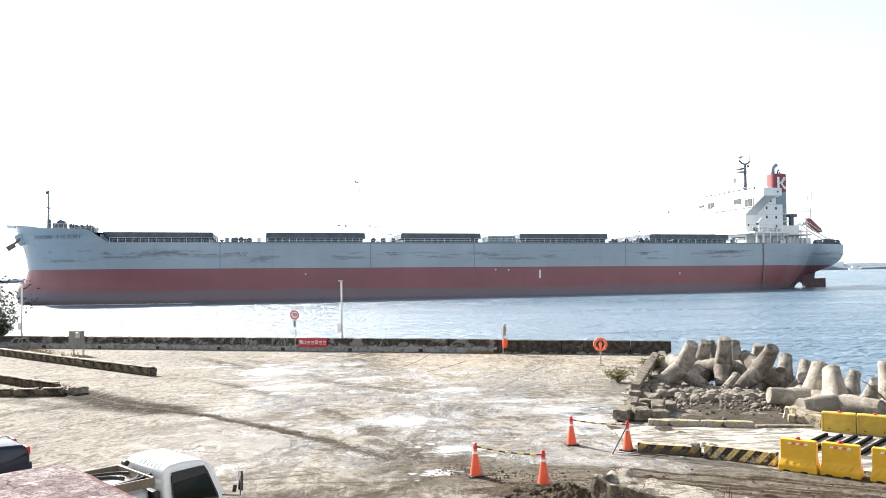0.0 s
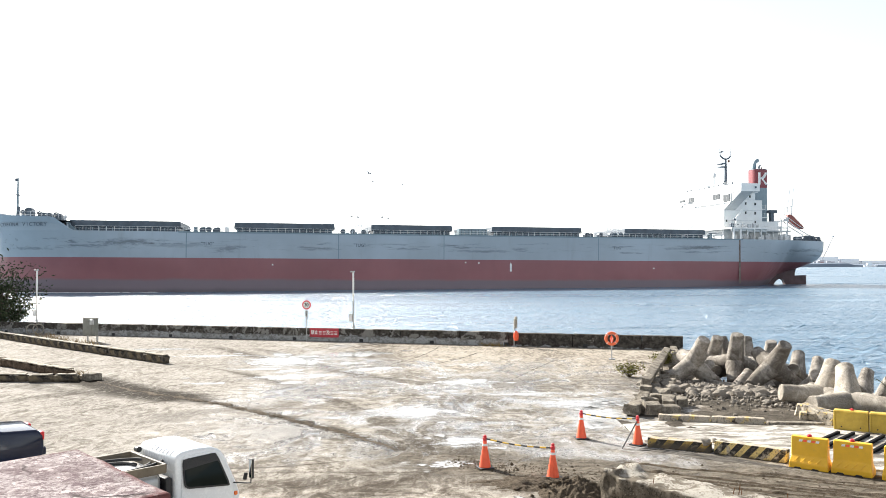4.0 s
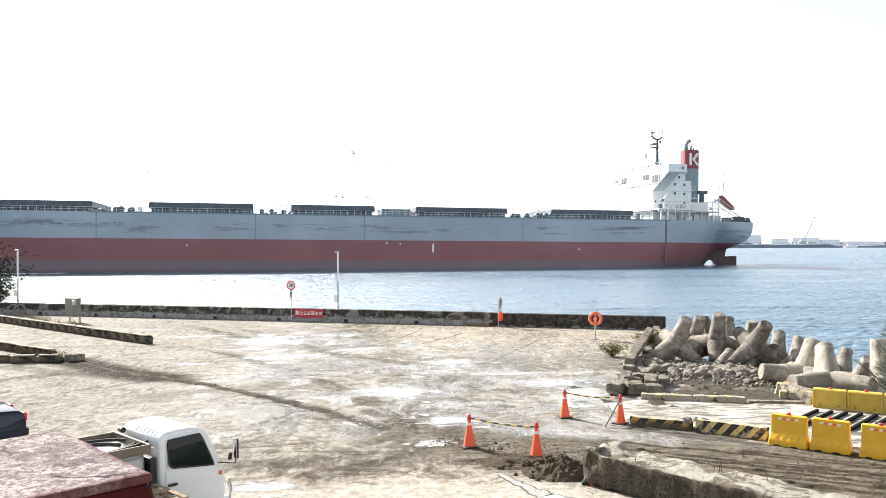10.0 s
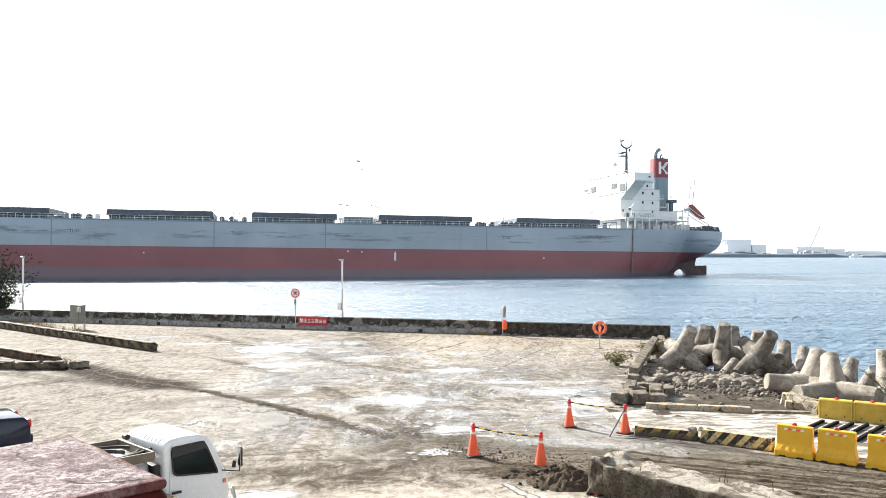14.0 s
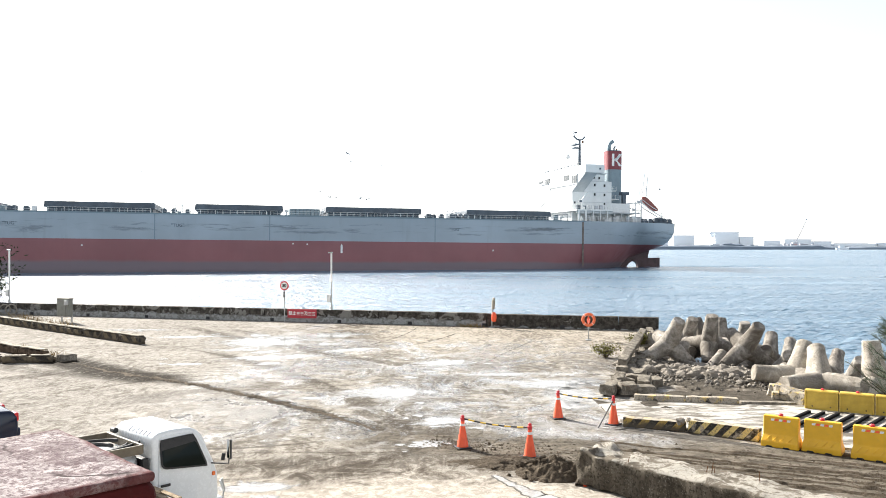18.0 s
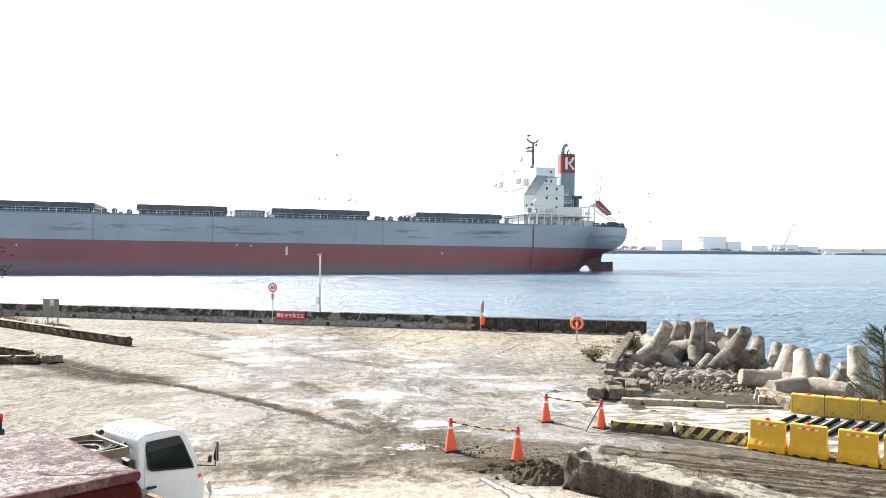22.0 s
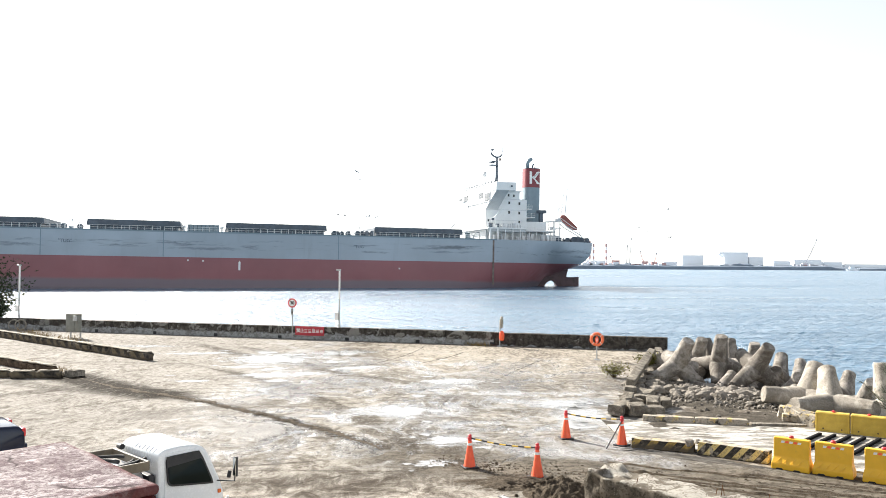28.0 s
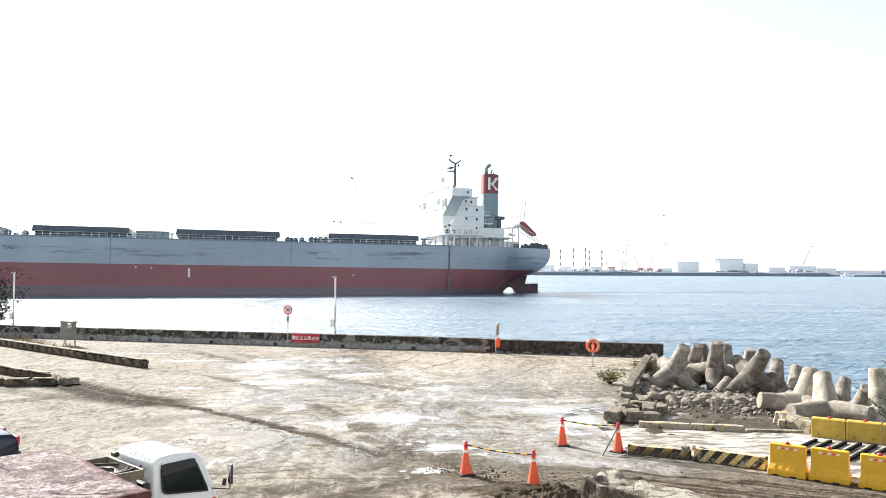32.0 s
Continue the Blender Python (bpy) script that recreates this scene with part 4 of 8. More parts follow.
    for s0, s1 in ((171.5, 182.2), (137.2, 144.8), (66.5, 77.4), (36.5, 40.2)):
        for i in range(int((s1 - s0) / 1.1)):
            s = s0 + 0.6 + i * 1.1 + rng.uniform(-0.2, 0.2)
            h = rng.uniform(0.6, 1.9)
            y = rng.uniform(5, 14)
            kind = rng.random()
            if kind < 0.4:
                part("mooring_drum", join(tube([(s, y - 0.8, DECK + 0.9), (s, y + 0.8, DECK + 0.9)], 0.65, 10), box(0.9, 1.9, 0.5, (s, y, DECK - 0.1))), M_DARKSTEEL, ship)
            elif kind < 0.7:
                part("vent_head", spun([(0.25, 0), (0.25, h * 0.7), (0.55, h * 0.7), (0.55, h), (0.1, h + 0.15)], 10, at=(s, y, DECK - 0.1)), M_SHIPWHITE if rng.random() < 0.4 else M_DARKSTEEL, ship)
            else:
                part("locker", box(0.9, 1.2, h, (s, y, DECK - 0.1), 0.05), M_SHIPGREY if rng.random() < 0.6 else M_SHIPWHITE, ship)
    for s0, s1 in ((36, 75.5), (76.5, 118), (119, 145), (146, 206)):
        rail(s0, s1, 16.7, DECK, ship, 1.7)
    # low grey store between the third and fourth hatch
    store = part("deck_store", box(7.6, 6.0, 2.1, (109.2, 9.0, DECK - 0.1), 0.08), M_SHIPGREY, ship, "low grey steel deck store")
    for i in range(8):
        part("stiffener", box(0.12, 0.1, 1.8, (105.9 + i * 0.94, 12.05, DECK)), M_DARKSTEEL, store)
    for s in (104.7, 113.8):
        part("vent_head", spun([(0.2, 0), (0.2, 1.2), (0.45, 1.25), (0.45, 1.7), (0.1, 1.9)], 10, at=(s, 11, DECK - 0.1)), M_SHIPWHITE, ship)
    # store crane frames by the third and fourth hatch
    for s in (137.4, 68.5):
        b = bmesh.new()
        for dx in (0, 1.6, 3.2):
            tube([(s + dx, 13, DECK), (s + dx, 13, DECK + 2.6)], 0.09, 5, b)
        tube([(s, 13, DECK + 2.5), (s + 3.2, 13, DECK + 2.1)], 0.09, 5, b)
        tube([(s, 13, DECK + 1.6), (s + 3.2, 13, DECK + 2.6)], 0.07, 5, b)
        part("pipe_frame", b, M_SHIPWHITE, ship)
    # forecastle gear
    b = tube([(223.3, 0, 15.2), (223.3, 0, 26.4)], 0.3, 8, ends=(0.34, 0.18))
    mast = part("fore_mast", b, M_SHIPGREY, ship, "slim grey steel foremast")
    part("yard_arm", box(0.3, 2.4, 0.25, (223.3, 0, 22.0)), M_DARKSTEEL, mast)
    part("mast_light", box(0.6, 0.7, 0.7, (223.6, 0, 25.6), 0.1), M_DARKSTEEL, mast)
    part("ladder_cage", box(0.5, 0.6, 4.0, (223.0, 0, 15.2)), M_DARKSTEEL, mast)
    for s, y, r in ((219.3, 4, 0.95), (218.2, 7, 0.55), (215.2, 6.5, 0.30), (213.6, 8.5, 0.22), (211.5, 8, 0.15)):
        part("windlass", join(tube([(s, y - 1.1, 16.5 + 1.4 * r), (s, y + 1.1, 16.5 + 1.4 * r)], 0.4 + 0.6 * r, 12), box(1.3, 2.6, 1.5 + r, (s, y, 15.1), 0.1)), M_DARKSTEEL, ship)
    rail(210, 221, 10.5, 15.9, ship, 1.2, 1.6)
    for k in range(9):
        s = 211.0 + k * 1.25
        part("deck_fitting", spun([(0.3, 0), (0.3, 1.6), (0.5, 1.7), (0.5, 2.2), (0.1, 2.5)], 8, at=(s, 5.5 + 1.8 * math.sin(k * 2.1), 14.6 + 0.07 * k + 0.3 * (k % 3))), M_DARKSTEEL if k % 3 else M_SHIPWHITE, ship)
    part("bulwark_platform", prism([(225.0, 16.3), (232.2, 17.0), (232.4, 17.7), (226.0, 17.4)], 3.4, bevel=0.05), M_SHIPWHITE, ship, "pale anchor platform over the stem")
    anchor = part("anchor", join(tube([(228.6, 4.0, 14.2), (230.4, 4.6, 12.2)], 0.35, 6), box(2.0, 0.9, 1.2, (230.4, 4.6, 11.6), 0.2, turn=pose(0, 0, 0, 0, 35, 20))), M_SEAM, ship, "rust-brown stowed anchor")
    part("hawse_pipe", box(1.8, 1.6, 2.8, (228.6, 3.4, 12.6), 0.4, turn=pose(0, 0, 0, 0, 30, 0)), M_HULL, ship)
    # names and marks: letters stand 2 cm proud of the plate
    face = Matrix(((-1, 0, 0, 0), (0, 0, 1, 0), (0, 1, 0, 0), (0, 0, 0, 1)))
    for i, ch in enumerate("CORONA VICTORY"):
        s = 224.0 - 11.2 * (i / 13)
        y = half(s, 14.3)
        slope = (half(s + 0.4, 14.3) - half(s - 0.4, 14.3)) / 0.8
        if ch != " ":
            lettering("hull_letter", ch, 1.25, M_DARKSTEEL, ship, Matrix.Translation((s, y + 0.10, 14.2)) @ Matrix.Rotation(math.atan(slope), 4, "Z") @ face, 0.02)
    for s in (176.3, 139.8, 70.6):
        lettering("tug_mark", '"TUG"', 1.1, M_DARKSTEEL, ship, Matrix.Translation((s, 17.04, 10.0)) @ face, 0.02)
    part("draught_mark", prism([(-0.25, 0), (0.25, 0), (0.25, 1.9), (0, 2.4), (-0.25, 1.9)], 0.05, Matrix.Translation((100.4, 17.03, 3.6))), M_SHIPWHITE, ship)
    for s, z in ((109.0, 5.6), (112.5, 5.7), (60.0, 4.4), (161.0, 4.9)):
        part("hull_plug", box(0.35, 0.06, 0.35, (s, 17.02, z)), M_SHIPWHITE, ship)
    # the water that goes with her: wake ridges astern, thin foam at the bow
    for y, drift, seed in ((-2.0, 0.0, 1), (5.0, 7.0, 5)):
        b = bmesh.new()
        rows_ = []
        for i in range(161):
            s = -1.0 - i * 1.6
            w = 0.6 + 0.9 * (i / 160) + 0.5 * noise.noise(Vector((i * 0.2, seed, 0)))
            c = y + drift * i / 160 + 0.7 * noise.noise(Vector((i * 0.09, seed, 3)))
            h = 0.16 * (1 - 0.6 * i / 160) * (0.55 + 0.6 * abs(noise.noise(Vector((i * 0.35, seed, 6)))))
            z = math.tan(radians(-0.49)) * s
            rows_.append([b.verts.new((s, c + w, z - 0.05)), b.verts.new((s, c, z + h)), b.verts.new((s, c - w, z - 0.05))])
        for a, c in zip(rows_, rows_[1:]):
            for j in range(2):
                b.faces.new((a[j], c[j], c[j + 1], a[j + 1]))
        bmesh.ops.recalc_face_normals(b, faces=b.faces[:])
        part("wake_ridge", b, M_SEA, ship, "long low wake ridge on the water")
    foam = plain("foam", (0.78, 0.80, 0.80), 0.7, 0, 0.1, 3, 0.2)
    for i in range(34):
        s = 226.0 - i * 1.15 + rng.uniform(-0.4, 0.4)
        y = half(min(s, 225), 0.5) + rng.uniform(0.2, 1.4) + 0.02 * i
        b = lump(1.0, 2, 0.5, i + 2.0, (rng.uniform(0.5, 1.4), rng.uniform(0.2, 0.5), 0.10))
        part("foam_fleck", b, foam, ship, m=Matrix.Translation((s, y, 0.02 - math.tan(radians(0.49)) * s)))
    return ship


M_BRIDGEGLASS = plain("bridge_glass", (0.07, 0.08, 0.09), 0.15, 0, 0.1, 1, 0)
# greyed copy of the ship white, with shade put into its colour
M_SHIPSHADE = plain("ship_shade_grey", (0.56, 0.58, 0.59), 0.5, 0, 0.08, 0.5, 0.03)


def superstructure(ship):
    z0 = DECK - 0.1
    # accommodation block, five decks, narrower than the hull
    house = part("accommodation_block", box(12.4, 16.0, 24.8 - z0, (27.0, 0, z0), 0.12), M_SHIPWHITE, ship, "white painted accommodation block")
    part("upper_deckhouse", box(10.2, 15.9, 2.1, (28.1, 0, 24.8), 0.08), M_SHIPWHITE, house)
    part("deck_overhang", box(6.6, 17.4, 0.22, (25.9, 0, 26.9)), M_SHIPWHITE, house)
    for z in (15.6, 18.6, 21.6, 24.7):
        part("deck_line", box(12.3, 16.12, 0.10, (27.0, 0, z)), M_SHIPSHADE, house)
    # wheelhouse with its wings, out to the ship's side
    part("wheelhouse", box(5.8, 34.0, 2.25, (30.5, 0, 26.3), 0.10), M_SHIPWHITE, house, "white wheelhouse with open wings")
    part("wheelhouse_roof", box(6.2, 24.0, 0.18, (30.4, 0, 28.55), 0.04), M_SHIPWHITE, house)
    part("bridge_front", box(0.3, 20.2, 2.7, (33.35, 1.7, 23.6), 0.05), M_SHIPWHITE, house)
    part("bridge_front", box(0.3, 8.2, 1.2, (33.35, -12.55, 25.1), 0.05), M_SHIPWHITE, house)
    for side in (1, -1):
        b = prism([(8.0 * side, 21.6), (17.0 * side, 26.3), (8.0 * side, 26.3)], 3.6, Matrix.Translation((31.5, 0, 0)) @ Matrix.Rotation(math.pi / 2, 4, "Z"), 0.04)
        part("wing_bracket", b, M_SHIPSHADE, house, "sloping bracket under the bridge wing, shade painted in as grey")
        part("wing_light", box(0.5, 0.25, 0.5, (29.0, 17.1 * side, 27.2), 0.05), M_DARKSTEEL, house)
    for y0, y1, za, zb in ((8.2, 11.5, 23.9, 26.0), (2.7, 6.3, 25.0, 26.5), (-11.4, -8.0, 25.2, 26.7), (-16.5, -13.7, 25.7, 26.4)):
        frame_ = part("bridge_window", box(0.16, y1 - y0, zb - za, (33.52, (y0 + y1) / 2, za), 0.05), M_BRIDGEGLASS, house)
        part("window_bar", box(0.06, 0.12, zb - za - 0.2, (33.62, (y0 + y1) / 2, za + 0.1)), M_SHIPSHADE, frame_)
    for k in range(11):
        part("roof_post", box(0.20, 0.9 if k % 2 else 0.35, 0.45 + 0.1 * (k % 3), (33.0, -13 + k * 2.5, 28.72)), M_DARKSTEEL, house)
    rail(-12, 12, 33.2, 28.7, house, 1.6, 0.9, along="y")
    rail(27.6, 33.2, 12.0, 28.7, house, 1.0, 0.9)
    for s, z, w in ((26.4, 25.5, 0.5), (24.8, 25.4, 0.5), (26.2, 23.3, 0.55), (23.1, 23.2, 0.55), (26.2, 20.6, 0.55), (23.1, 20.5, 0.55), (23.1, 18.0, 0.45), (32.4, 18.2, 0.45), (29.6, 25.2, 0.4)):
        pane = part("porthole", box(w, 0.12, w * 1.35, (s, 8.02, z), 0.05), M_GLASSDARK, house)
        part("rim", box(w + 0.18, 0.05, 0.07, (s, 8.06, z + w * 1.35)), M_SHIPSHADE, pane)
    # boat deck round the house, on stanchions
    part("boat_deck", box(11.4, 28.4, 0.40, (28.9, 0, 15.9), 0.04), M_SHIPWHITE, house)
    part("deck_beam", box(11.2, 0.25, 0.7, (28.9, 13.6, 15.2)), M_SHIPSHADE, house)
    part("aft_deck", box(10.5, 20.0, 0.35, (18.0, 0, 15.5), 0.04), M_SHIPSHADE, house)
    for i in range(10):
        s = 33.9 - i * 2.2
        y = 14.0 if s > 23.4 else 9.8
        part("stanchion", tube([(s, y, z0), (s, y, 15.9 if s > 23.4 else 15.5)], 0.28 if i in (0, 1) else 0.14, 6), M_SHIPWHITE, house)
    rail(23.4, 34.4, 14.1, 16.3, house, 1.0)
    rail(13.0, 23.2, 9.9, 15.85, house, 1.0)
    rng = random.Random(9)
    for i in range(9):
        part("boat_deck_locker", box(rng.uniform(0.5, 1.3), 0.9, rng.uniform(0.6, 1.4), (24.2 + i * 1.1, rng.uniform(10.5, 13.2), 16.3), 0.05), rng.choice((M_SHIPWHITE, M_DARKSTEEL, M_SHIPSHADE)), house)
    for i in range(12):
        part("deck_store", box(rng.uniform(0.5, 1.5), 1.0, rng.uniform(0.9, 2.3), (12.6 + i * 1.75, rng.uniform(8.4, 12.6), z0), 0.06), rng.choice((M_SHIPWHITE, M_SHIPSHADE, M_SHIPGREY, M_DARKSTEEL)), house)
    arm = part("provision_crane", tube([(32.2, 12.6, 16.3), (32.2, 12.6, 19.0)], 0.25, 8), M_SHIPWHITE, house, "white provision crane with a raised jib")
    part("jib", tube([(32.6, 12.6, 18.6), (30.3, 12.6, 21.4)], 0.22, 6), M_SHIPWHITE, arm)
    part("crane_winch", box(0.7, 0.6, 0.6, (32.8, 12.6, 18.3), 0.05), M_DARKSTEEL, arm)
    # aft house and the platforms at the funnel's foot
    part("aft_house", box(7.2, 11.0, 18.7 - z0, (17.2, 0, z0), 0.08), M_SHIPWHITE, house)
    for z, s0 in ((22.2, 18.3), (19.8, 17.4)):
        part("side_platform", box(20.8 - s0, 8.0, 0.22, ((20.8 + s0) / 2, 2.0, z)), M_SHIPWHITE, house)
        rail(s0, 20.8, 6.0, z + 0.2, house, 0.9)
    rail(12.0, 33.0, 13.6, DECK, ship, 1.4)
    # funnel, an upright oval
    def oval(grow, za, zb):
        b = spun([(1.0, za), (1.0, zb)], 36)
        for v in b.verts:
            a = math.atan2(v.co.y, v.co.x)
            k = (abs(math.cos(a)) ** 3.2 + abs(math.sin(a)) ** 3.2) ** (-1 / 3.2)
            v.co.x, v.co.y = 15.5 + (2.42 + grow) * k * math.cos(a), -1.9 + (2.3 + grow) * k * math.sin(a)
        return b
    fun = part("funnel", oval(0, 18.6, 29.3), M_SHIPGREY, ship, "grey oval funnel with a red top band")
    part("funnel_band", oval(0.03, 29.3, 34.9), M_FUNNELRED, fun, "red band with a white mark")
    part("funnel_top", oval(-0.15, 34.9, 35.1), M_DARKSTEEL, fun)
    front = 0.46
    part("mark_bar", box(0.75, 0.08, 3.7, (16.55, front, 30.3)), M_WHITE, fun)
    part("mark_arm", prism([(16.2, 31.8), (14.6, 34.0), (13.6, 34.0), (15.5, 31.5), (16.2, 32.4)], 0.08, Matrix.Translation((0, front, 0))), M_WHITE, fun)
    part("mark_leg", prism([(15.8, 32.4), (15.1, 31.8), (13.55, 30.3), (14.6, 30.3)], 0.08, Matrix.Translation((0, front + 0.005, 0))), M_WHITE, fun)
    part("exhaust_pipe", tube([(16.7, -1.9, 35.0), (16.7, -1.9, 36.8), (16.3, -1.9, 37.5), (15.4, -1.9, 38.1)], 0.55, 10), M_SHIPGREY, fun, "grey bent exhaust pipe", smooth=True)
    part("exhaust_stub", tube([(15.2, -1.7, 35.0), (15.2, -1.7, 36.0), (14.8, -1.7, 36.5)], 0.25, 8), M_DARKSTEEL, fun)
    part("exhaust_stub", tube([(14.3, -2.0, 35.0), (14.2, -2.0, 35.9)], 0.18, 8), M_RUST, fun)
    cowl = part("vent_cowl", box(2.5, 1.9, 0.9, (14.1, 3.0, 21.4), 0.12), M_DARKSTEEL, ship, "dark T-shaped ventilator")
    part("vent_trunk", box(1.0, 1.2, 2.9, (14.3, 3.0, 18.6), 0.05), M_DARKSTEEL, cowl)
    part("casing_aft", box(4.0, 9.0, 2.2, (10.8, 0, z0), 0.06), M_SHIPSHADE, ship)
    # radar mast
    mast = part("radar_mast", tube([(26.5, -1.8, 28.7), (26.5, -1.8, 38.2)], 0.4, 8, ends=(0.5, 0.28)), M_DARKSTEEL, ship)
    part("mast_brace", tube([(28.2, -1.8, 28.7), (26.6, -1.8, 32.0)], 0.16, 6), M_DARKSTEEL, mast)
    part("mast_brace", tube([(25.4, -1.8, 28.7), (26.4, -1.8, 31.4)], 0.16, 6), M_DARKSTEEL, mast)
    part("mast_yard", tube([(24.9, -1.8, 38.9), (25.6, -1.8, 38.2), (26.5, -1.8, 37.9), (27.4, -1.8, 38.2), (28.5, -1.8, 39.1)], 0.24, 6), M_DARKSTEEL, mast)
    part("radar_scanner", box(0.9, 1.2, 0.3, (28.0, -1.8, 40.0), 0.05), M_DARKSTEEL, mast)
    part("scanner_post", tube([(28.2, -1.8, 39.0), (28.0, -1.8, 40.1)], 0.10, 6), M_DARKSTEEL, mast)
    part("mast_platform", box(2.2, 2.0, 0.25, (27.6, -1.8, 35.4)), M_DARKSTEEL, mast)
    part("radar_scanner", box(1.3, 2.8, 0.4, (28.0, -1.8, 36.3), 0.05), M_DARKSTEEL, mast)
    part("mast_lamp", box(0.5, 0.5, 0.7, (25.6, -1.6, 37.0), 0.1), M_RUST, mast)
    for a, c in (((24.9, -1.8, 38.8), (24.7, -1.8, 41.4)), ((28.4, -1.8, 39.0), (28.5, -1.8, 40.9))):
        part("whip_aerial", tube([a, c], 0.06, 4), M_DARKSTEEL, mast)
    for k in range(7):
        part("mast_step", box(0.7, 0.12, 0.10, (26.5, -1.45, 29.6 + k * 1.1)), M_DARKSTEEL, mast)
    part("satellite_dome", join(spun([(0.09, 0), (0.09, 3.2), (0.55, 3.6), (0.6, 4.2), (0.3, 4.8), (0.02, 4.9)], 10, at=(30.2, -2.0, 28.7)), box(0.1, 0.1, 0.1, (30.2, -2.0, 28.7))), M_SHIPSHADE, ship, "pale aerial dome on a thin post")
    part("signal_lockers", box(4.2, 0.6, 0.5, (24.6, -1.0, 29.4)), M_DARKSTEEL, mast)
    # free-fall lifeboat on its ramp
    b = prism([(6.7, 20.3), (6.3, 21.2), (5.4, 21.5), (4.5, 21.1), (2.6, 19.4), (1.0, 18.0), (0.6, 17.2), (1.1, 16.9), (2.7, 17.6), (5.2, 19.3)], 2.6, bevel=0.35)
    boat = part("lifeboat", b, M_LIFEBOAT, ship, "dull red free-fall lifeboat tilted on its ramp", smooth=False, m=Matrix.Translation((0, -1.4, 0)))
    part("rubbing_strake", tube([(6.4, 1.36, 20.4), (2.8, 1.36, 18.0), (1.2, 1.36, 17.3)], 0.10, 5), M_SHIPWHITE, boat)
    b = bmesh.new()
    for y in (-2.6, -0.2):
        tube([(7.6, y, 20.4), (4.0, y, 17.6), (-0.6, y, 15.2)], 0.15, 6, b)
        tube([(-0.6, y, 15.2), (-0.4, y, DECK - 0.1)], 0.10, 5, b)
    part("boat_ramp", b, M_SHIPWHITE, ship)
    b = bmesh.new()
    for s in (7.0, 9.0):
        for y in (-3.2, 0.4):
            tube([(s, y, DECK - 0.1), (s, y, 19.6)], 0.22, 6, b)
    for y in (-3.2, 0.4):
        tube([(6.4, y, 19.5), (11.6, y, 19.1)], 0.2, 6, b)
        tube([(6.6, y, 17.2), (9.4, y, 17.2)], 0.15, 6, b)
    part("boat_davit", b, M_SHIPWHITE, ship)
    for s, y, z in ((9.8, 0.3, 17.3), (10.6, -0.6, 16.0), (8.2, 0.6, 19.7), (7.4, 0.6, 20.0)):
        part("davit_winch", join(tube([(s - 0.5, y, z), (s + 0.5, y, z)], 0.42, 8), box(0.8, 0.7, 0.35, (s, y, z - 0.55))), M_SHIPSHADE, ship)
    b = bmesh.new()
    tube([(5.9, -1.5, 20.6), (4.75, -1.5, 29.5)], 0.13, 6, b)
    tube([(5.0, -0.4, 20.6), (4.3, -0.4, 29.5)], 0.13, 6, b)
    tube([(6.6, -1.5, 23.4), (4.6, -0.4, 24.0)], 0.09, 5, b)
    tube([(6.8, -1.5, 20.2), (6.5, -1.5, 23.6)], 0.09, 5, b)
    part("store_derrick", b, M_SHIPWHITE, ship)
    for s, r in ((7.4, 0.7), (5.2, 1.0), (3.9, 1.1), (2.8, 0.9), (0.9, 0.7)):
        part("mooring_winch", join(tube([(s, 4.6, DECK + 0.8), (s, 6.6, DECK + 0.8)], r, 12), box(1.6, 2.6, 0.6, (s, 5.6, DECK - 0.1), 0.1)), M_DARKSTEEL, ship)
    part("stern_light_post", tube([(2.4, 4, DECK), (2.2, 4, 16.4)], 0.08, 5), M_SHIPWHITE, ship)
    crane_ = part("hose_crane", tube([(43.4, 6, DECK), (43.3, 6, 15.8)], 0.14, 5), M_SHIPSHADE, ship)
    part("crane_arm", tube([(44.2, 6, 16.6), (43.2, 6, 15.6), (40.6, 6, 18.6)], 0.10, 5), M_SHIPSHADE, crane_)
    part("gangway_crane", tube([(36.4, 12, DECK), (36.4, 12, 14.8), (40.6, 12, 14.5)], 0.14, 5), M_DARKSTEEL, ship)


ship = bulk_carrier()
superstructure(ship)


# ---------------------------------------------------------------- quay edge
def along(x0, y0, x1, y1, z=0.0):
    """A pose whose x axis runs from the first place to the second, at the first; and the length."""
    return pose(x0, y0, z, 0, 0, math.degrees(math.atan2(y1 - y0, x1 - x0))), math.hypot(x1 - x0, y1 - y0)


def seawall():
    m, n = along(-46, wall_y(-46), 13.0, wall_y(13.0))
    old = thing("wall_seaward", m, "old concrete seawall, dark stained top and pale scoured foot", "wall", kind="structure")
    rng = random.Random(3)
    x = 0.0
    joint = 50.7
    while x < n - 0.5:
        step = min(4.0 + rng.uniform(-0.3, 0.3), n - x)
        if x < joint < x + step:
            step = joint - x
        late = x >= joint - 0.1
        high = 0.84 if not late else 0.80
        b = box(step - 0.025, 0.5, high, (x + step / 2, 0.25, 0), 0.03)
        bmesh.ops.subdivide_edges(b, edges=[e for e in b.edges if e.calc_length() > 1.0], cuts=9, use_grid_fill=True)
        rough_up(b, 0.025, 2.2, x)
        part("wall_panel", b, M_WALLNEW if late else M_WALL, old)
        x += step
    part("wall_foot", box(joint, 0.10, 0.36, (joint / 2, -0.05, 0), 0.03), M_WALL, old, "pale scoured lower band")
    for k in range(12):
        hx = 2.1 + k * 4.85
        part("drain_hole", box(0.26, 0.06, 0.20, (hx, -0.085 if hx < joint else -0.01, 0.02)), M_BLACK, old, "dark drain hole")
    return old


M_WALLNEW = wall_skin("dark_seawall_skin", 0.06, 0.60)
seawall()


def wall_place(x, off=0.0, z=0.0):
    """On the seawall's line at x, off metres to seaward."""
    a = math.radians(-15.1)
    return (x - math.sin(a) * off * 1.0, wall_y(x) + off * math.cos(a), z)


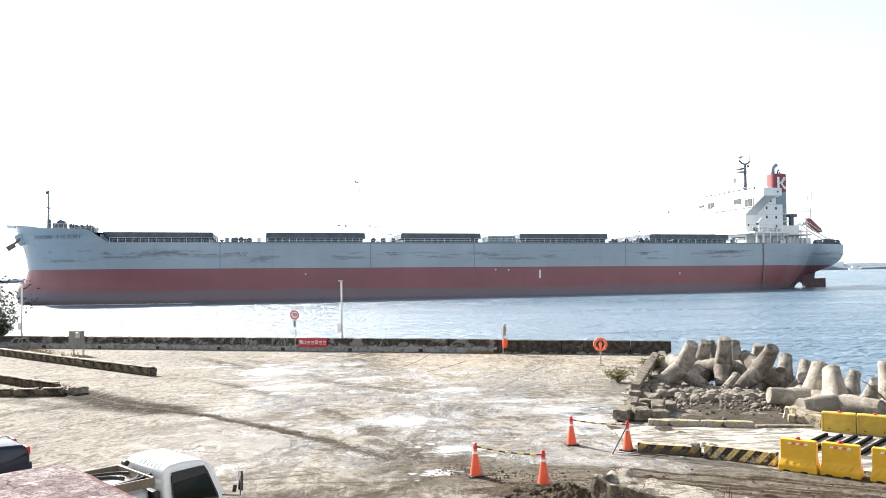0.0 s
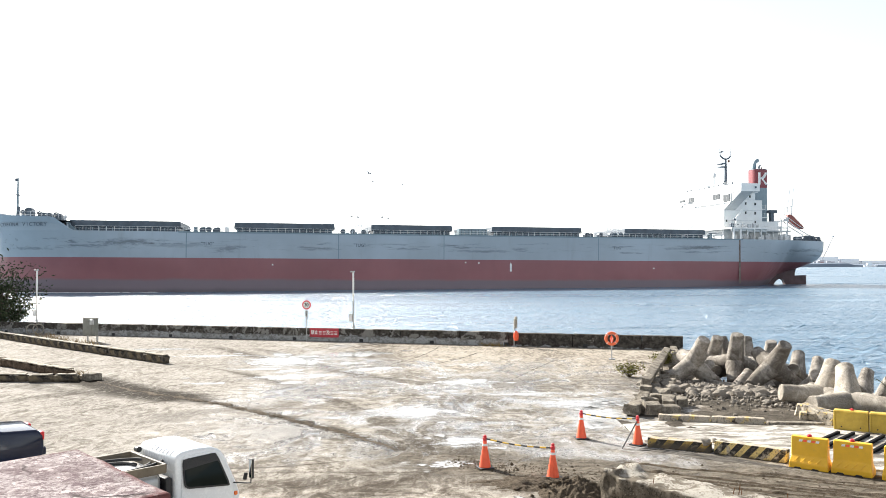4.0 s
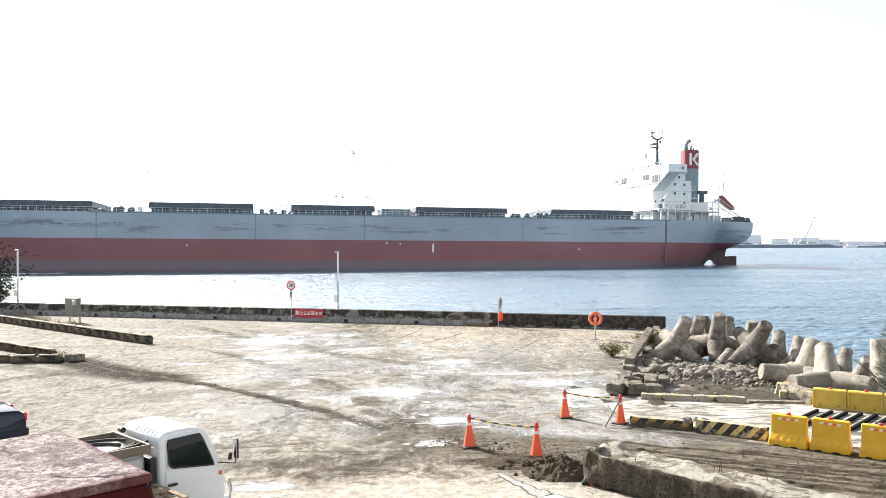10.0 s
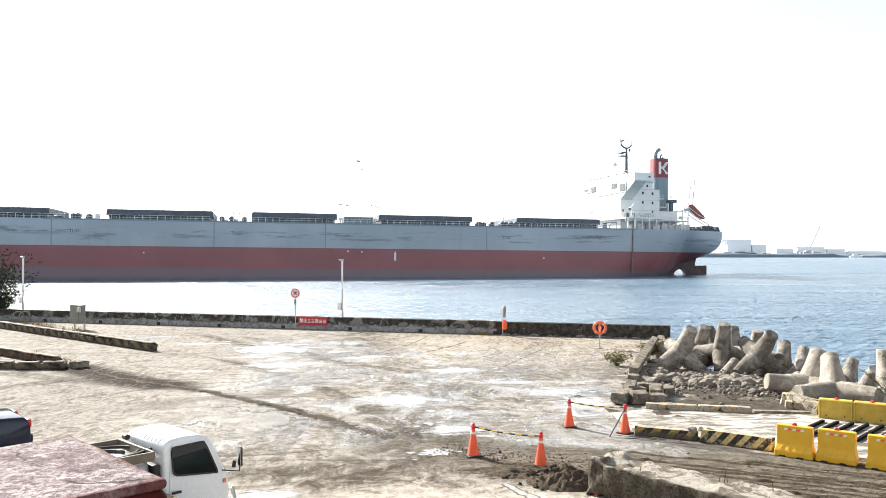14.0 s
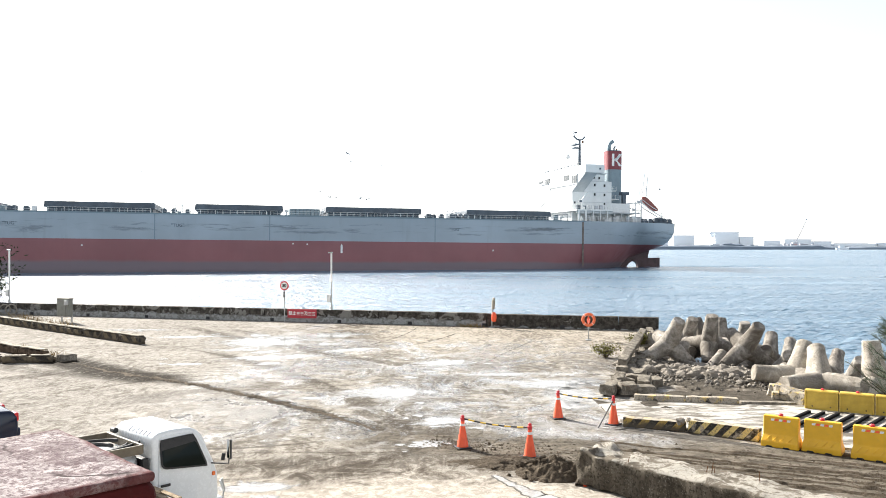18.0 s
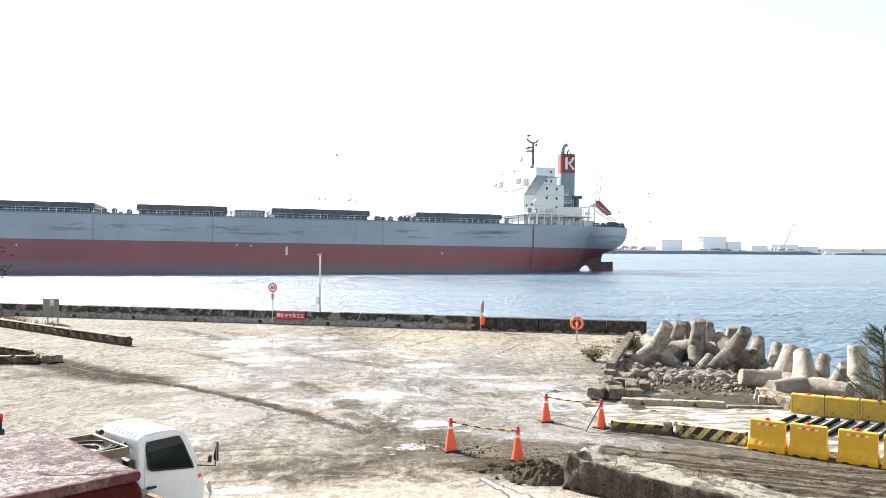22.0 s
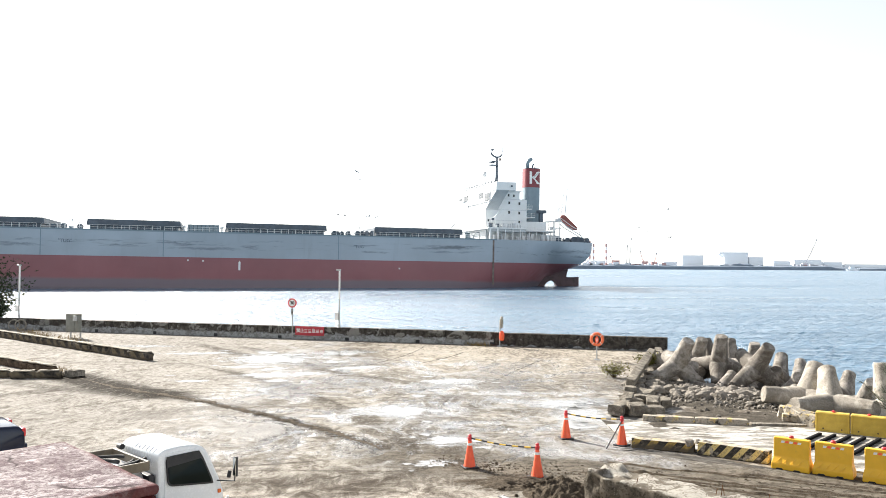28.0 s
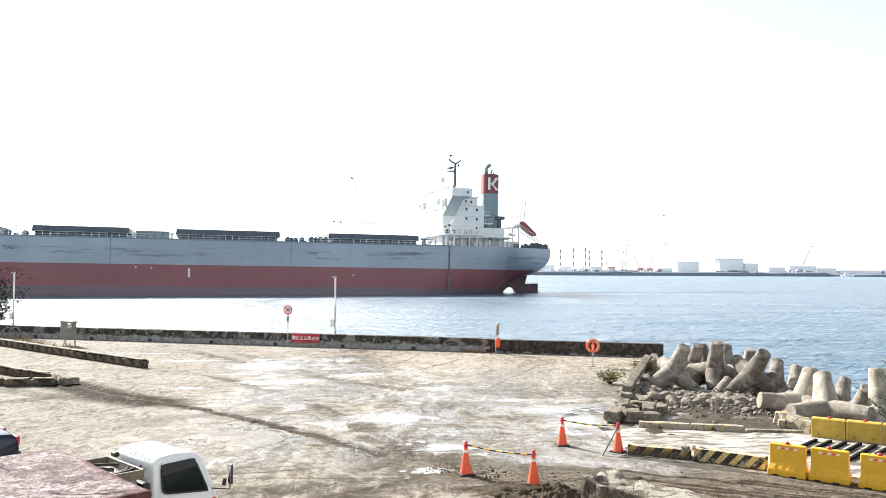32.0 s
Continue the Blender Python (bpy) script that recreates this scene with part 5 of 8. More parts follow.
def lamp_pole(x, foot, top, group="poles on the seawall"):
    p = wall_place(x, 0.25)
    t = thing("pole", pose(p[0], p[1], foot, 0, 0, -15), "slim white pole with a dark lower half on the seawall", "pole", group)
    part("base_plate", spun([(0.14, 0), (0.14, 0.03), (0.09, 0.05), (0.08, 0.25), (0.05, 0.28)], 10), M_GALV, t)
    part("lower_tube", tube([(0, 0, 0.2), (0, 0, (top - foot) * 0.5)], 0.05, 8), M_GALV, t)
    part("upper_tube", tube([(0, 0, (top - foot) * 0.5), (0, 0, top - foot)], 0.065, 8), M_WHITE, t, "white painted upper tube")
    part("cap", box(0.30, 0.16, 0.09, (-0.06, 0, top - foot), 0.02), M_GALV, t)
    part("junction_box", box(0.24, 0.16, 0.5, (-0.17, 0, 0.5), 0.02), M_WHITE, t)
    return t


lamp_pole(-7.2, 0.83, 4.58)
lamp_pole(-32.2, 0.83, 4.75)


def speed_sign():
    p = wall_place(-10.2, -0.35)
    t = thing("traffic_sign", pose(p[0], p[1], 0, 0, 0, -10), "round speed limit sign on a thin steel post by the seawall", "sign")
    part("post", tube([(0, 0, 0), (0, 0, 2.7)], 0.03, 8), M_GALV, t)
    disc = part("disc", tube([(0, -0.02, 2.42), (0, -0.045, 2.42)], 0.31, 28), M_REDPAINT, t, "white disc with a red rim")
    part("face", tube([(0, -0.045, 2.42), (0, -0.052, 2.42)], 0.225, 28), M_WHITE, disc)
    lettering("number", "30", 0.30, M_BLACK, disc, pose(0, -0.056, 2.42, 90, 0, 0), 0.003, 0.012)
    part("sub_plate", box(0.17, 0.02, 0.42, (0, -0.04, 1.62)), M_GALV, t)
    for k in range(4):
        part("unread_line", box(0.11, 0.006, 0.045, (0, -0.054, 1.68 + k * 0.085)), M_BLACK, t)
    return t


speed_sign()


def banner():
    p = wall_place(-10.1, -0.13)
    t = thing("banner", pose(p[0], p[1], 0.28, 0, 0, -15.1), "red cloth warning banner with white lettering tied to the seawall", "banner")
    b = box(2.1, 0.012, 0.60, (1.06, 0, 0), 0.003)
    bmesh.ops.subdivide_edges(b, edges=[e for e in b.edges if e.calc_length() > 0.3], cuts=8, use_grid_fill=True)
    for v in b.verts:
        v.co.y += 0.012 * math.sin(v.co.x * 7 + v.co.z * 4)
        v.co.z += -0.02 * math.sin(math.pi * v.co.x / 2.1)
    part("cloth", b, plain("faded_red_cloth", (0.47, 0.070, 0.085), 0.75, 0, 0.12, 5, 0.1), t)
    for i, ch in enumerate(("\u7981", "\u6b62", "", "", "\u53ca", "", "")):
        x = 0.24 + i * 0.28
        if ch:
            lettering("character", ch, 0.29, M_WHITE, t, pose(x, -0.03, 0.29, 90, 0, 0), 0.003, 0.005)
        else:
            for k in range(3):
                part("unread_stroke", box(0.20, 0.008, 0.035, (x, -0.03, 0.18 + k * 0.085)), M_WHITE, t)
    return t


banner()


def buoy_stand(x, y, turn, high, edge_on):
    t = thing("lifebuoy_stand", pose(x, y, 0, 0, 0, turn), "orange lifebuoy hung on a short steel post in the yard" if not edge_on else "lifebuoy and orange float bag on a post by the seawall", "lifebuoy", "lifebuoys")
    part("post", tube([(0, 0, 0), (0, 0, high - 0.25)], 0.035, 8), M_GALV, t)
    part("foot", box(0.3, 0.3, 0.05, (0, 0, 0), 0.01), M_GALV, t)
    c = high - 0.36 if not edge_on else high - 0.36
    buoy = part("buoy", ring(0.30, 0.075, 28, 8, Matrix.Translation((0, -0.10, c))), M_COPING if edge_on else M_BUOY, t, "pale weathered ring" if edge_on else "faded orange ring", smooth=True)
    for k in range(4):
        a = math.radians(45 + 90 * k)
        part("band", ring(0.078, 0.012, 12, 4, Matrix.Translation((0.30 * math.cos(a), -0.10, c + 0.30 * math.sin(a))) @ Matrix.Rotation(-a + math.pi / 2, 4, "Y") @ Matrix.Rotation(math.pi / 2, 4, "Z")), M_REFLECT, buoy)
    if edge_on:
        part("float_bag", spun([(0.05, 0), (0.14, 0.05), (0.17, 0.3), (0.14, 0.52), (0.05, 0.62)], 12, at=(0, -0.12, 0.36)), M_ORANGE, t, "orange float bag")
    else:
        part("back_board", prism([(-0.06, c - 0.2), (0.06, c - 0.2), (0.1, c), (0, c + 0.2), (-0.1, c)], 0.04, Matrix.Translation((0, -0.06, 0))), M_ORANGE, t)
        part("line", tube([(-0.05, -0.16, c + 0.05), (0.0, -0.17, c - 0.22), (0.05, -0.16, c + 0.05)], 0.012, 5), M_WHITE, t)
    return t


buoy_stand(7.98, 41.6, -8, 1.47, False)
buoy_stand(*wall_place(3.4, -0.5)[:2], 80, 1.86, True)


def control_box():
    t = thing("control_cabinet", pose(-24.9, 52.0, 0, 0, 0, -28), "weathered grey steel cabinet on two posts beside the low wall", "cabinet")
    for x in (-0.45, 0.55):
        part("leg", box(0.09, 0.09, 1.5, (x, 0.12, 0), 0.01), M_GALV, t)
    part("body", box(1.25, 0.30, 1.15, (0, 0, 0.42), 0.03), M_CABINET, t)
    part("hood", box(1.33, 0.40, 0.05, (0, 0, 1.57), 0.015), M_CABINET, t)
    part("door", box(0.86, 0.02, 1.02, (-0.14, -0.16, 0.48), 0.01), M_CABINET, t)
    part("meter_box", box(0.28, 0.16, 0.34, (0.45, -0.23, 1.16), 0.02), M_GALV, t)
    return t


M_CABINET = plain("weathered_grey_paint", (0.17, 0.175, 0.155), 0.6, 0, 0.15, 3, 0.1, (0.16, 0.11, 0.07), 0.4)
control_box()


def kerb_blocks(name, x0, y0, x1, y1, count, high, deep, mat, label, group, slope=0.0, seed=1):
    m, n = along(x0, y0, x1, y1)
    rng = random.Random(seed)
    for i in range(count):
        step = n / count
        t = m @ pose(i * step + step / 2, rng.uniform(-0.02, 0.02), 0, rng.uniform(-1, 1), 0, rng.uniform(-1.5, 1.5))
        b = prism([(-step / 2 + 0.01, 0), (step / 2 - 0.01, 0), (step / 2 - 0.02, high), (-step / 2 + 0.02, high)], deep, Matrix.Translation((0, deep / 2, 0)), 0.02)
        for v in b.verts:
            if v.co.z > high * 0.6 and v.co.y < deep * 0.5:
                v.co.y += slope
        bmesh.ops.subdivide_edges(b, edges=[e for e in b.edges if e.calc_length() > 0.4], cuts=5, use_grid_fill=True)
        rough_up(b, 0.03, 4.0, seed + i * 3.3)
        tagged(part(name, b, mat, m=t), label, "kerb", group)


kerb_blocks("kerb_block", 5.05, 21.5, 6.6, 20.88, 1, 0.24, 0.34, M_HAZ, "black and yellow striped concrete kerb block, muddy", "kerbs of the wash ramp", 0.06, 2)
kerb_blocks("kerb_block", 6.64, 20.82, 8.12, 19.75, 1, 0.33, 0.36, M_HAZPALE, "black and yellow striped concrete kerb block, chipped", "kerbs of the wash ramp", 0.06, 7)
kerb_blocks("kerb_block", 6.25, 25.0, 9.4, 24.35, 2, 0.22, 0.32, M_HAZWORN, "worn concrete kerb block with faded stripes", "kerbs of the wash ramp", 0.03, 4)
kerb_blocks("kerb_block", 9.5, 24.4, 11.2, 24.3, 1, 0.10, 0.3, M_OLDCONC, "low plain concrete kerb half buried", "kerbs of the wash ramp", 0.03, 9)


# ---------------------------------------------------------------- cones and barriers
def cone():
    t = thing("traffic_cone", pose(0, 0, 0), "orange traffic cone with black base and red bar holder", "traffic cone", "cones closing the yard")
    part("base", box(0.37, 0.37, 0.035, (0, 0, 0), 0.01), M_BLACK, t, "black rubber base")
    part("body", spun([(0.15, 0.035), (0.145, 0.05), (0.065, 0.50), (0.045, 0.66), (0.04, 0.67)], 20), M_ORANGE, t, smooth=True)
    part("collar", spun([(0.070, 0.545), (0.062, 0.60)], 20), M_REFLECT, t, "white reflective collar")
    part("bar_holder", join(spun([(0.045, 0.655), (0.05, 0.67), (0.05, 0.73), (0.03, 0.745), (0.045, 0.76), (0.045, 0.79), (0.02, 0.81)], 12), box(0.12, 0.05, 0.04, (0, 0, 0.70), 0.01)), M_REDPAINT, t, "red plastic bar holder")
    return t


first = cone()
CONES = ((0.58, 19.3), (2.14, 18.4), (3.45, 22.6), (4.88, 21.8))
first.matrix_basis = pose(*CONES[0], 0, 0, 0, 20)
for (x, y), turn in zip(CONES[1:], (35, 10, 50)):
    copy_thing(first, pose(x, y, 0, 0, 0, turn))


def cone_bar(a, c, za, zc, label):
    va, vc = Vector((*a, za)), Vector((*c, zc))
    n = 11
    t = thing("cone_bar", Matrix.Translation(va), label, "barrier bar", "bars between cones")
    for i in range(n):
        p, q = (vc - va) * (i / n), (vc - va) * ((i + 1) / n)
        sag = lambda k: Vector((0, 0, -0.05 * math.sin(math.pi * k)))
        part("bar_piece", tube([p + sag(i / n), q + sag((i + 1) / n)], 0.018, 6), M_BLACK if i % 2 == 0 else M_BARYELLOW, t)
    return t


cone_bar(CONES[0], CONES[1], 0.72, 0.70, "black and yellow striped bar hung between two cones")
cone_bar(CONES[2], CONES[3], 0.72, 0.72, "black and yellow striped bar hung between two cones")
tagged(part("prop_stick", tube([(4.85, 21.75, 0.66), (4.35, 21.3, 0.02)], 0.02, 6), M_BLACK), "thin black stick leaning on a cone", "stick")


def water_barrier():
    """A water-filled plastic barrier block, its front foot on the x axis."""
    t = thing("water_barrier", pose(0, 0, 0), "yellow water-filled plastic barrier block with a reflective strip", "barrier", "water-filled barriers")
    prof = [(0.0, 0.0), (0.0, 0.14), (0.10, 0.30), (0.14, 0.76), (0.32, 0.76), (0.36, 0.30), (0.46, 0.14), (0.46, 0.0)]
    b = bmesh.new()
    w = 0.445
    left = [b.verts.new((-w + (0.03 if z > 0.2 else 0), y, z)) for y, z in prof]
    right = [b.verts.new((w - (0.03 if z > 0.2 else 0), y, z)) for y, z in prof]
    b.faces.new(left)
    b.faces.new(right[::-1])
    for i in range(len(prof)):
        j = (i + 1) % len(prof)
        b.faces.new((left[j], left[i], right[i], right[j]))
    bmesh.ops.recalc_face_normals(b, faces=b.faces[:])
    bmesh.ops.bevel(b, geom=b.edges[:], offset=0.025, segments=3, profile=0.5, affect="EDGES")
    part("body", b, M_YELLOW, t, smooth=False)
    for k in range(4):
        part("moulded_rib", box(0.018, 0.014, 0.24, (-0.26 + k * 0.17, 0.052, 0.115), 0.005, turn=pose(0, 0, 0, -32, 42, 0)), M_YELLOW, t)
    for k in (-0.24, 0.16):
        part("foot_slot", prism([(-0.09, 0), (0.09, 0), (0.06, 0.04), (-0.06, 0.04)], 0.04, Matrix.Translation((k, 0.0, 0.0))), M_BLACK, t)
    part("filler_cap", spun([(0.06, 0), (0.06, 0.04), (0.045, 0.06), (0.02, 0.065)], 14, at=(-0.02, 0.23, 0.755)), M_REDPAINT, t, "red filler cap")
    for k in range(5):
        part("reflector", prism([(-0.045, -0.026), (0.03, -0.026), (0.045, 0.026), (-0.03, 0.026)], 0.006, pose(-0.19 + k * 0.095, 0.128, 0.665, -5, 0, 0)), M_REFLECT if k % 2 == 0 else M_ORANGE, t)
    return t


wb = water_barrier()
row = ((8.02, 19.45, -38), (8.80, 18.93, -37), (9.66, 18.28, -36), (10.42, 17.72, -36))
wb.matrix_basis = pose(row[0][0] + 0.36, row[0][1] - 0.28, 0, 0, 0, row[0][2])
for x, y, a in row[1:]:
    copy_thing(wb, pose(x + 0.36, y - 0.28, 0, 0, 0, a))
M_MUSTARD = plain("dusty_mustard_plastic", (0.50, 0.345, 0.05), 0.55, 0, 0.12, 4, 0.1, (0.22, 0.17, 0.09), 0.5)


def rear_barrier():
    """The plainer barrier type at the back: an upright slab with a raised rim."""
    t = thing("water_barrier", pose(0, 0, 0), "dusty mustard plastic barrier block beside the tetrapods", "barrier", "water-filled barriers")
    part("body", box(0.92, 0.30, 0.62, (0, 0.15, 0), 0.03, seg=3), M_MUSTARD, t)
    for x in (-0.435, 0.435):
        part("end_rim", box(0.05, 0.035, 0.58, (x, -0.012, 0.02), 0.012), M_MUSTARD, t)
    for z in (0.03, 0.55):
        part("cross_rim", box(0.81, 0.03, 0.05, (0, -0.010, z), 0.012), M_MUSTARD, t)
    for x in (-0.25, 0.25):
        part("bolt_hole", tube([(x, -0.004, 0.14), (x, 0.02, 0.14)], 0.022, 10), M_BLACK, t)
    for k in range(3):
        part("moulded_rib", box(0.016, 0.014, 0.20, (-0.2 + k * 0.2, -0.003, 0.16), 0.004, turn=pose(0, 0, 0, 0, 48, 0)), M_MUSTARD, t)
    part("filler_cap", spun([(0.055, 0), (0.055, 0.04), (0.02, 0.06)], 14, at=(0.02, 0.15, 0.615)), M_REDPAINT, t, "red filler cap")
    return t


rb = rear_barrier()
rb.matrix_basis = pose(11.55, 23.5, 0, 0, 0, -31)
for k in range(1, 4):
    copy_thing(rb, pose(11.55 + 0.81 * k, 23.5 - 0.487 * k, 0, 0, 0, -31 - k))


# ---------------------------------------------------------------- left of the yard: low walls, shrub
M_WEED = plain("dry_weeds", (0.26, 0.19, 0.09), 0.8, 0, 0.3, 8, 0)
M_DIRT = mud()
M_SOIL = rock("dry_soil", (0.060, 0.047, 0.034), (0.19, 0.153, 0.113), 7.0, 1.0)


M_BROWNWALL = rock("brown_render", (0.06, 0.045, 0.033), (0.17, 0.125, 0.09), 3.0, 0.8)


def low_wall(points, high, deep, seed, label, step=2.1, mat=None):
    """A crumbling low wall of cast pieces along a line of places."""
    rng = random.Random(seed)
    t = thing("low_wall", pose(points[0][0], points[0][1], 0), label, "low wall")
    o = Vector((points[0][0], points[0][1], 0))
    for (x0, y0), (x1, y1) in zip(points, points[1:]):
        m, n = along(x0, y0, x1, y1)
        k = max(1, round(n / step))
        for i in range(k):
            w = n / k
            b = finely(box(w + 0.03, deep, high * rng.uniform(0.85, 1.05), (0, 0, 0), 0.04, seg=1), 0.16)
            rough_up(b, 0.06, 2.2, seed + i * 1.7)
            rough_up(b, 0.07, 6.0, seed + i)
            part("wall_piece", b, mat or M_OLDCONC, t, m=Matrix.Translation(-o) @ m @ pose((i + 0.5) * w, rng.uniform(-0.02, 0.02), -0.01))
            # pale coping, which also paints in the sunlit top edge
            b = finely(box(w - rng.uniform(0.02, 0.2), deep * rng.uniform(0.8, 1.0), 0.05, (0, 0, 0), 0.012, seg=1), 0.25)
            rough_up(b, 0.03, 3.0, seed + i)
            part("coping", b, M_COPING, t, m=Matrix.Translation(-o) @ m @ pose((i + 0.5) * w, rng.uniform(-0.02, 0.02), high * 0.98))
    return t


low_wall([(-15.2, 40.0), (-21.5, 45.2), (-27.4, 50.1), (-38.0, 59.2)], 0.42, 0.34, 11, "low crumbling concrete wall with old stripes, sunlit top painted pale", mat=M_HAZOLD)
low_wall([(-18.95, 33.8), (-20.43, 33.9), (-26.0, 34.3)], 0.30, 0.36, 21, "broken striped kerb stones lying in a row", mat=M_HAZOLD)
low_wall([(-16.75, 33.9), (-18.7, 33.55)], 0.30, 0.38, 25, "broken striped kerb stone with a rounded end", 1.0, mat=M_HAZOLD)
low_wall([(-17.7, 35.1), (-21.1, 37.6), (-24.4, 40.1), (-29.0, 43.8)], 0.36, 0.36, 31, "low crumbling brown wall, sunlit top painted pale", mat=M_BROWNWALL)


def slab_piece(x, y, a, sx, sy, sz, mat, label, tilt=0.0, z=0.0, seed=0):
    b = box(sx, sy, sz, (0, 0, 0), 0.025)
    finely(b, 0.22)
    rough_up(b, 0.07, 2.2, seed)
    rough_up(b, 0.03, 7.0, seed)
    return tagged(part("concrete_block", b, mat, m=pose(x, y, z, 0, tilt, a)), label, "concrete block", "broken concrete blocks")


slab_piece(-17.2, 34.3, 20, 0.9, 0.4, 0.18, M_OLDCONC, "loose broken concrete block by the kerb stones", 3, 0, 2)
slab_piece(-19.6, 34.6, -8, 2.4, 0.16, 0.14, M_DIRT, "dark timber beam lying beside the kerb stones", 0, 0.0, 3)
slab_piece(-16.3, 34.2, 50, 0.7, 0.5, 0.30, M_OLDCONC, "loose broken concrete block by the kerb stones", 4, 0, 5)


def leaf_mat(name, dark, light):
    m = Mat(name, 0.75)
    m.base(m.mix(m.island(), dark, light))
    m.b.inputs["Transmission Weight"].default_value = 0.0
    return m.m


M_LEAF = leaf_mat("shrub_leaf", (0.018, 0.026, 0.014), (0.058, 0.075, 0.038))
M_LEAFY = leaf_mat("bright_leaf", (0.075, 0.080, 0.025), (0.25, 0.235, 0.070))
M_BARK = rock("bark", (0.05, 0.04, 0.03), (0.14, 0.115, 0.09), 6, 0.5)


def leaves(b, rng, centre, spread, count, size, lean=0.4):
    """Small folded leaves round a centre."""
    for _ in range(count):
        d = Vector((rng.gauss(0, 1), rng.gauss(0, 1), rng.gauss(0, 0.8)))
        c = Vector(centre) + d * spread * 0.5
        u = Vector((rng.uniform(-1, 1), rng.uniform(-1, 1), rng.uniform(-lean, 1))).normalized()
        w = u.cross(Vector((rng.uniform(-1, 1), rng.uniform(-1, 1), rng.uniform(-1, 1)))).normalized()
        n = u.cross(w)
        l, h = size * rng.uniform(0.7, 1.4), size * 0.22
        a, e = b.verts.new(c), b.verts.new(c + u * l)
        p, q = b.verts.new(c + u * l * 0.45 + w * h + n * h * 0.3), b.verts.new(c + u * l * 0.45 - w * h + n * h * 0.3)
        b.faces.new((a, p, e))
        b.faces.new((a, e, q))


def shrub(name, x, y, z, high, wide, stems, per, size, mat, label, seed, category="shrub"):
    rng = random.Random(seed)
    t = thing(name, pose(x, y, z), label, category)
    wood, crown = bmesh.new(), bmesh.new()
    for i in range(stems):
        a = rng.uniform(0, 2 * math.pi)
        r = wide * math.sqrt(rng.random()) * 0.5
        top = Vector((r * math.cos(a), r * math.sin(a), high * rng.uniform(0.45, 1.0)))
        mid = Vector((top.x * 0.35, top.y * 0.35, top.z * 0.5)) + Vector((rng.uniform(-0.1, 0.1), rng.uniform(-0.1, 0.1), 0)) * wide
        tube([(rng.uniform(-0.1, 0.1), rng.uniform(-0.1, 0.1), 0), mid, top], 0.03, 5, wood, ends=(high * 0.012 + 0.008, 0.006))
        for k in (0.45, 0.6, 0.75, 0.9, 1.0):
            p = mid.lerp(top, (k - 0.45) / 0.55)
            leaves(crown, rng, p, wide * 0.16, per // 5, size)
        for _ in range(2):
            p = mid.lerp(top, rng.uniform(0.2, 0.9))
            e = p + Vector((rng.uniform(-1, 1), rng.uniform(-1, 1), rng.uniform(0, 0.6))) * wide * 0.2
            tube([p, e], 0.01, 4, wood, ends=(0.012, 0.004))
            leaves(crown, rng, e, wide * 0.1, per // 6, size)
    part("trunk", wood, M_BARK, t)
    part("crown", crown, mat, t)
    return t


shrub("shrub", -36.2, 60.6, 0, 5.4, 6.6, 40, 42, 0.28, M_LEAF, "tall dark green leafy shrub with open twigs", 4)
shrub("shrub", -39.4, 62.5, 0, 4.2, 5.0, 34, 80, 0.28, M_LEAF, "dark green leafy shrub behind the low wall", 6)
shrub("shrub", -34.6, 59.9, 0, 2.6, 2.6, 18, 50, 0.22, M_LEAF, "dark green leafy shrub behind the low wall", 8)
shrub("bush", 7.5, 35.1, 0, 0.55, 1.5, 20, 20, 0.10, M_LEAFY, "small yellow-green bush growing from a crack", 9, "bush")
shrub("bush", 9.5, 36.6, 0.25, 0.6, 1.3, 14, 45, 0.10, M_LEAFY, "small yellow-green bush growing among the blocks", 12, "bush")


def dry_grass(name, x0, y0, x1, y1, count, high, seed, label, z=0.0):
    rng = random.Random(seed)
    b = bmesh.new()
    for _ in range(count):
        k = rng.random()
        x, y = x0 + (x1 - x0) * k + rng.gauss(0, 0.18), y0 + (y1 - y0) * k + rng.gauss(0, 0.18)
        h, lx, ly = high * rng.uniform(0.4, 1.1), rng.gauss(0, 0.12), rng.gauss(0, 0.12)
        w = 0.012
        b.faces.new([b.verts.new(p) for p in ((x - w, y, z), (x + w, y, z), (x + lx * 0.5 + w * 0.6, y + ly * 0.5, z + h * 0.6), (x + lx, y + ly, z + h))])
    return tagged(part(name, b, M_WEED), label, "grass", kind="stuff")


dry_grass("dry_grass", -22.5, 48.5, -31, 56.6, 200, 0.42, 3, "dry straw-coloured grass between low wall and seawall")
dry_grass("dry_grass", -17.2, 35.3, -21.0, 38.6, 200, 0.3, 5, "dry straw-coloured grass along the low wall")
dry_grass("dry_grass", 1.4, wall_y(1.4) - 0.2, 2.5, wall_y(2.5) - 0.3, 120, 0.25, 8, "tuft of dry grass at the seawall foot")


def wire_ring(x, y):
    t = thing("white_hoops", pose(x, y, 0), "pair of weathered white hoops standing by the shrub", "hoops")
    for k in (-0.24, 0.24):
        part("hoop", ring(0.36, 0.045, 24, 6, pose(k, 0, 0.405, 0, 0, 34)), M_COPING, t)
    return t


wire_ring(-31.75, 57.6)


# ---------------------------------------------------------------- puddles and dirt on the yard
def pool_sheet(rx, ry, size, n, seed):
    """A ragged flat sheet round its own middle."""
    b = bmesh.new()
    mid = b.verts.new((0, 0, 0))
    rim = []
    for j in range(n):
        a = 2 * math.pi * j / n
        r = size * max(0.3, 1 + 0.75 * noise.fractal(Vector((math.cos(a) * 0.9 + seed * 7.3, math.sin(a) * 0.9, seed)), 1.0, 2.3, 5))
        rim.append(b.verts.new((rx * r * math.cos(a), ry * r * math.sin(a), 0)))
    for j in range(n):
        b.faces.new((mid, rim[j], rim[(j + 1) % n]))
    return b


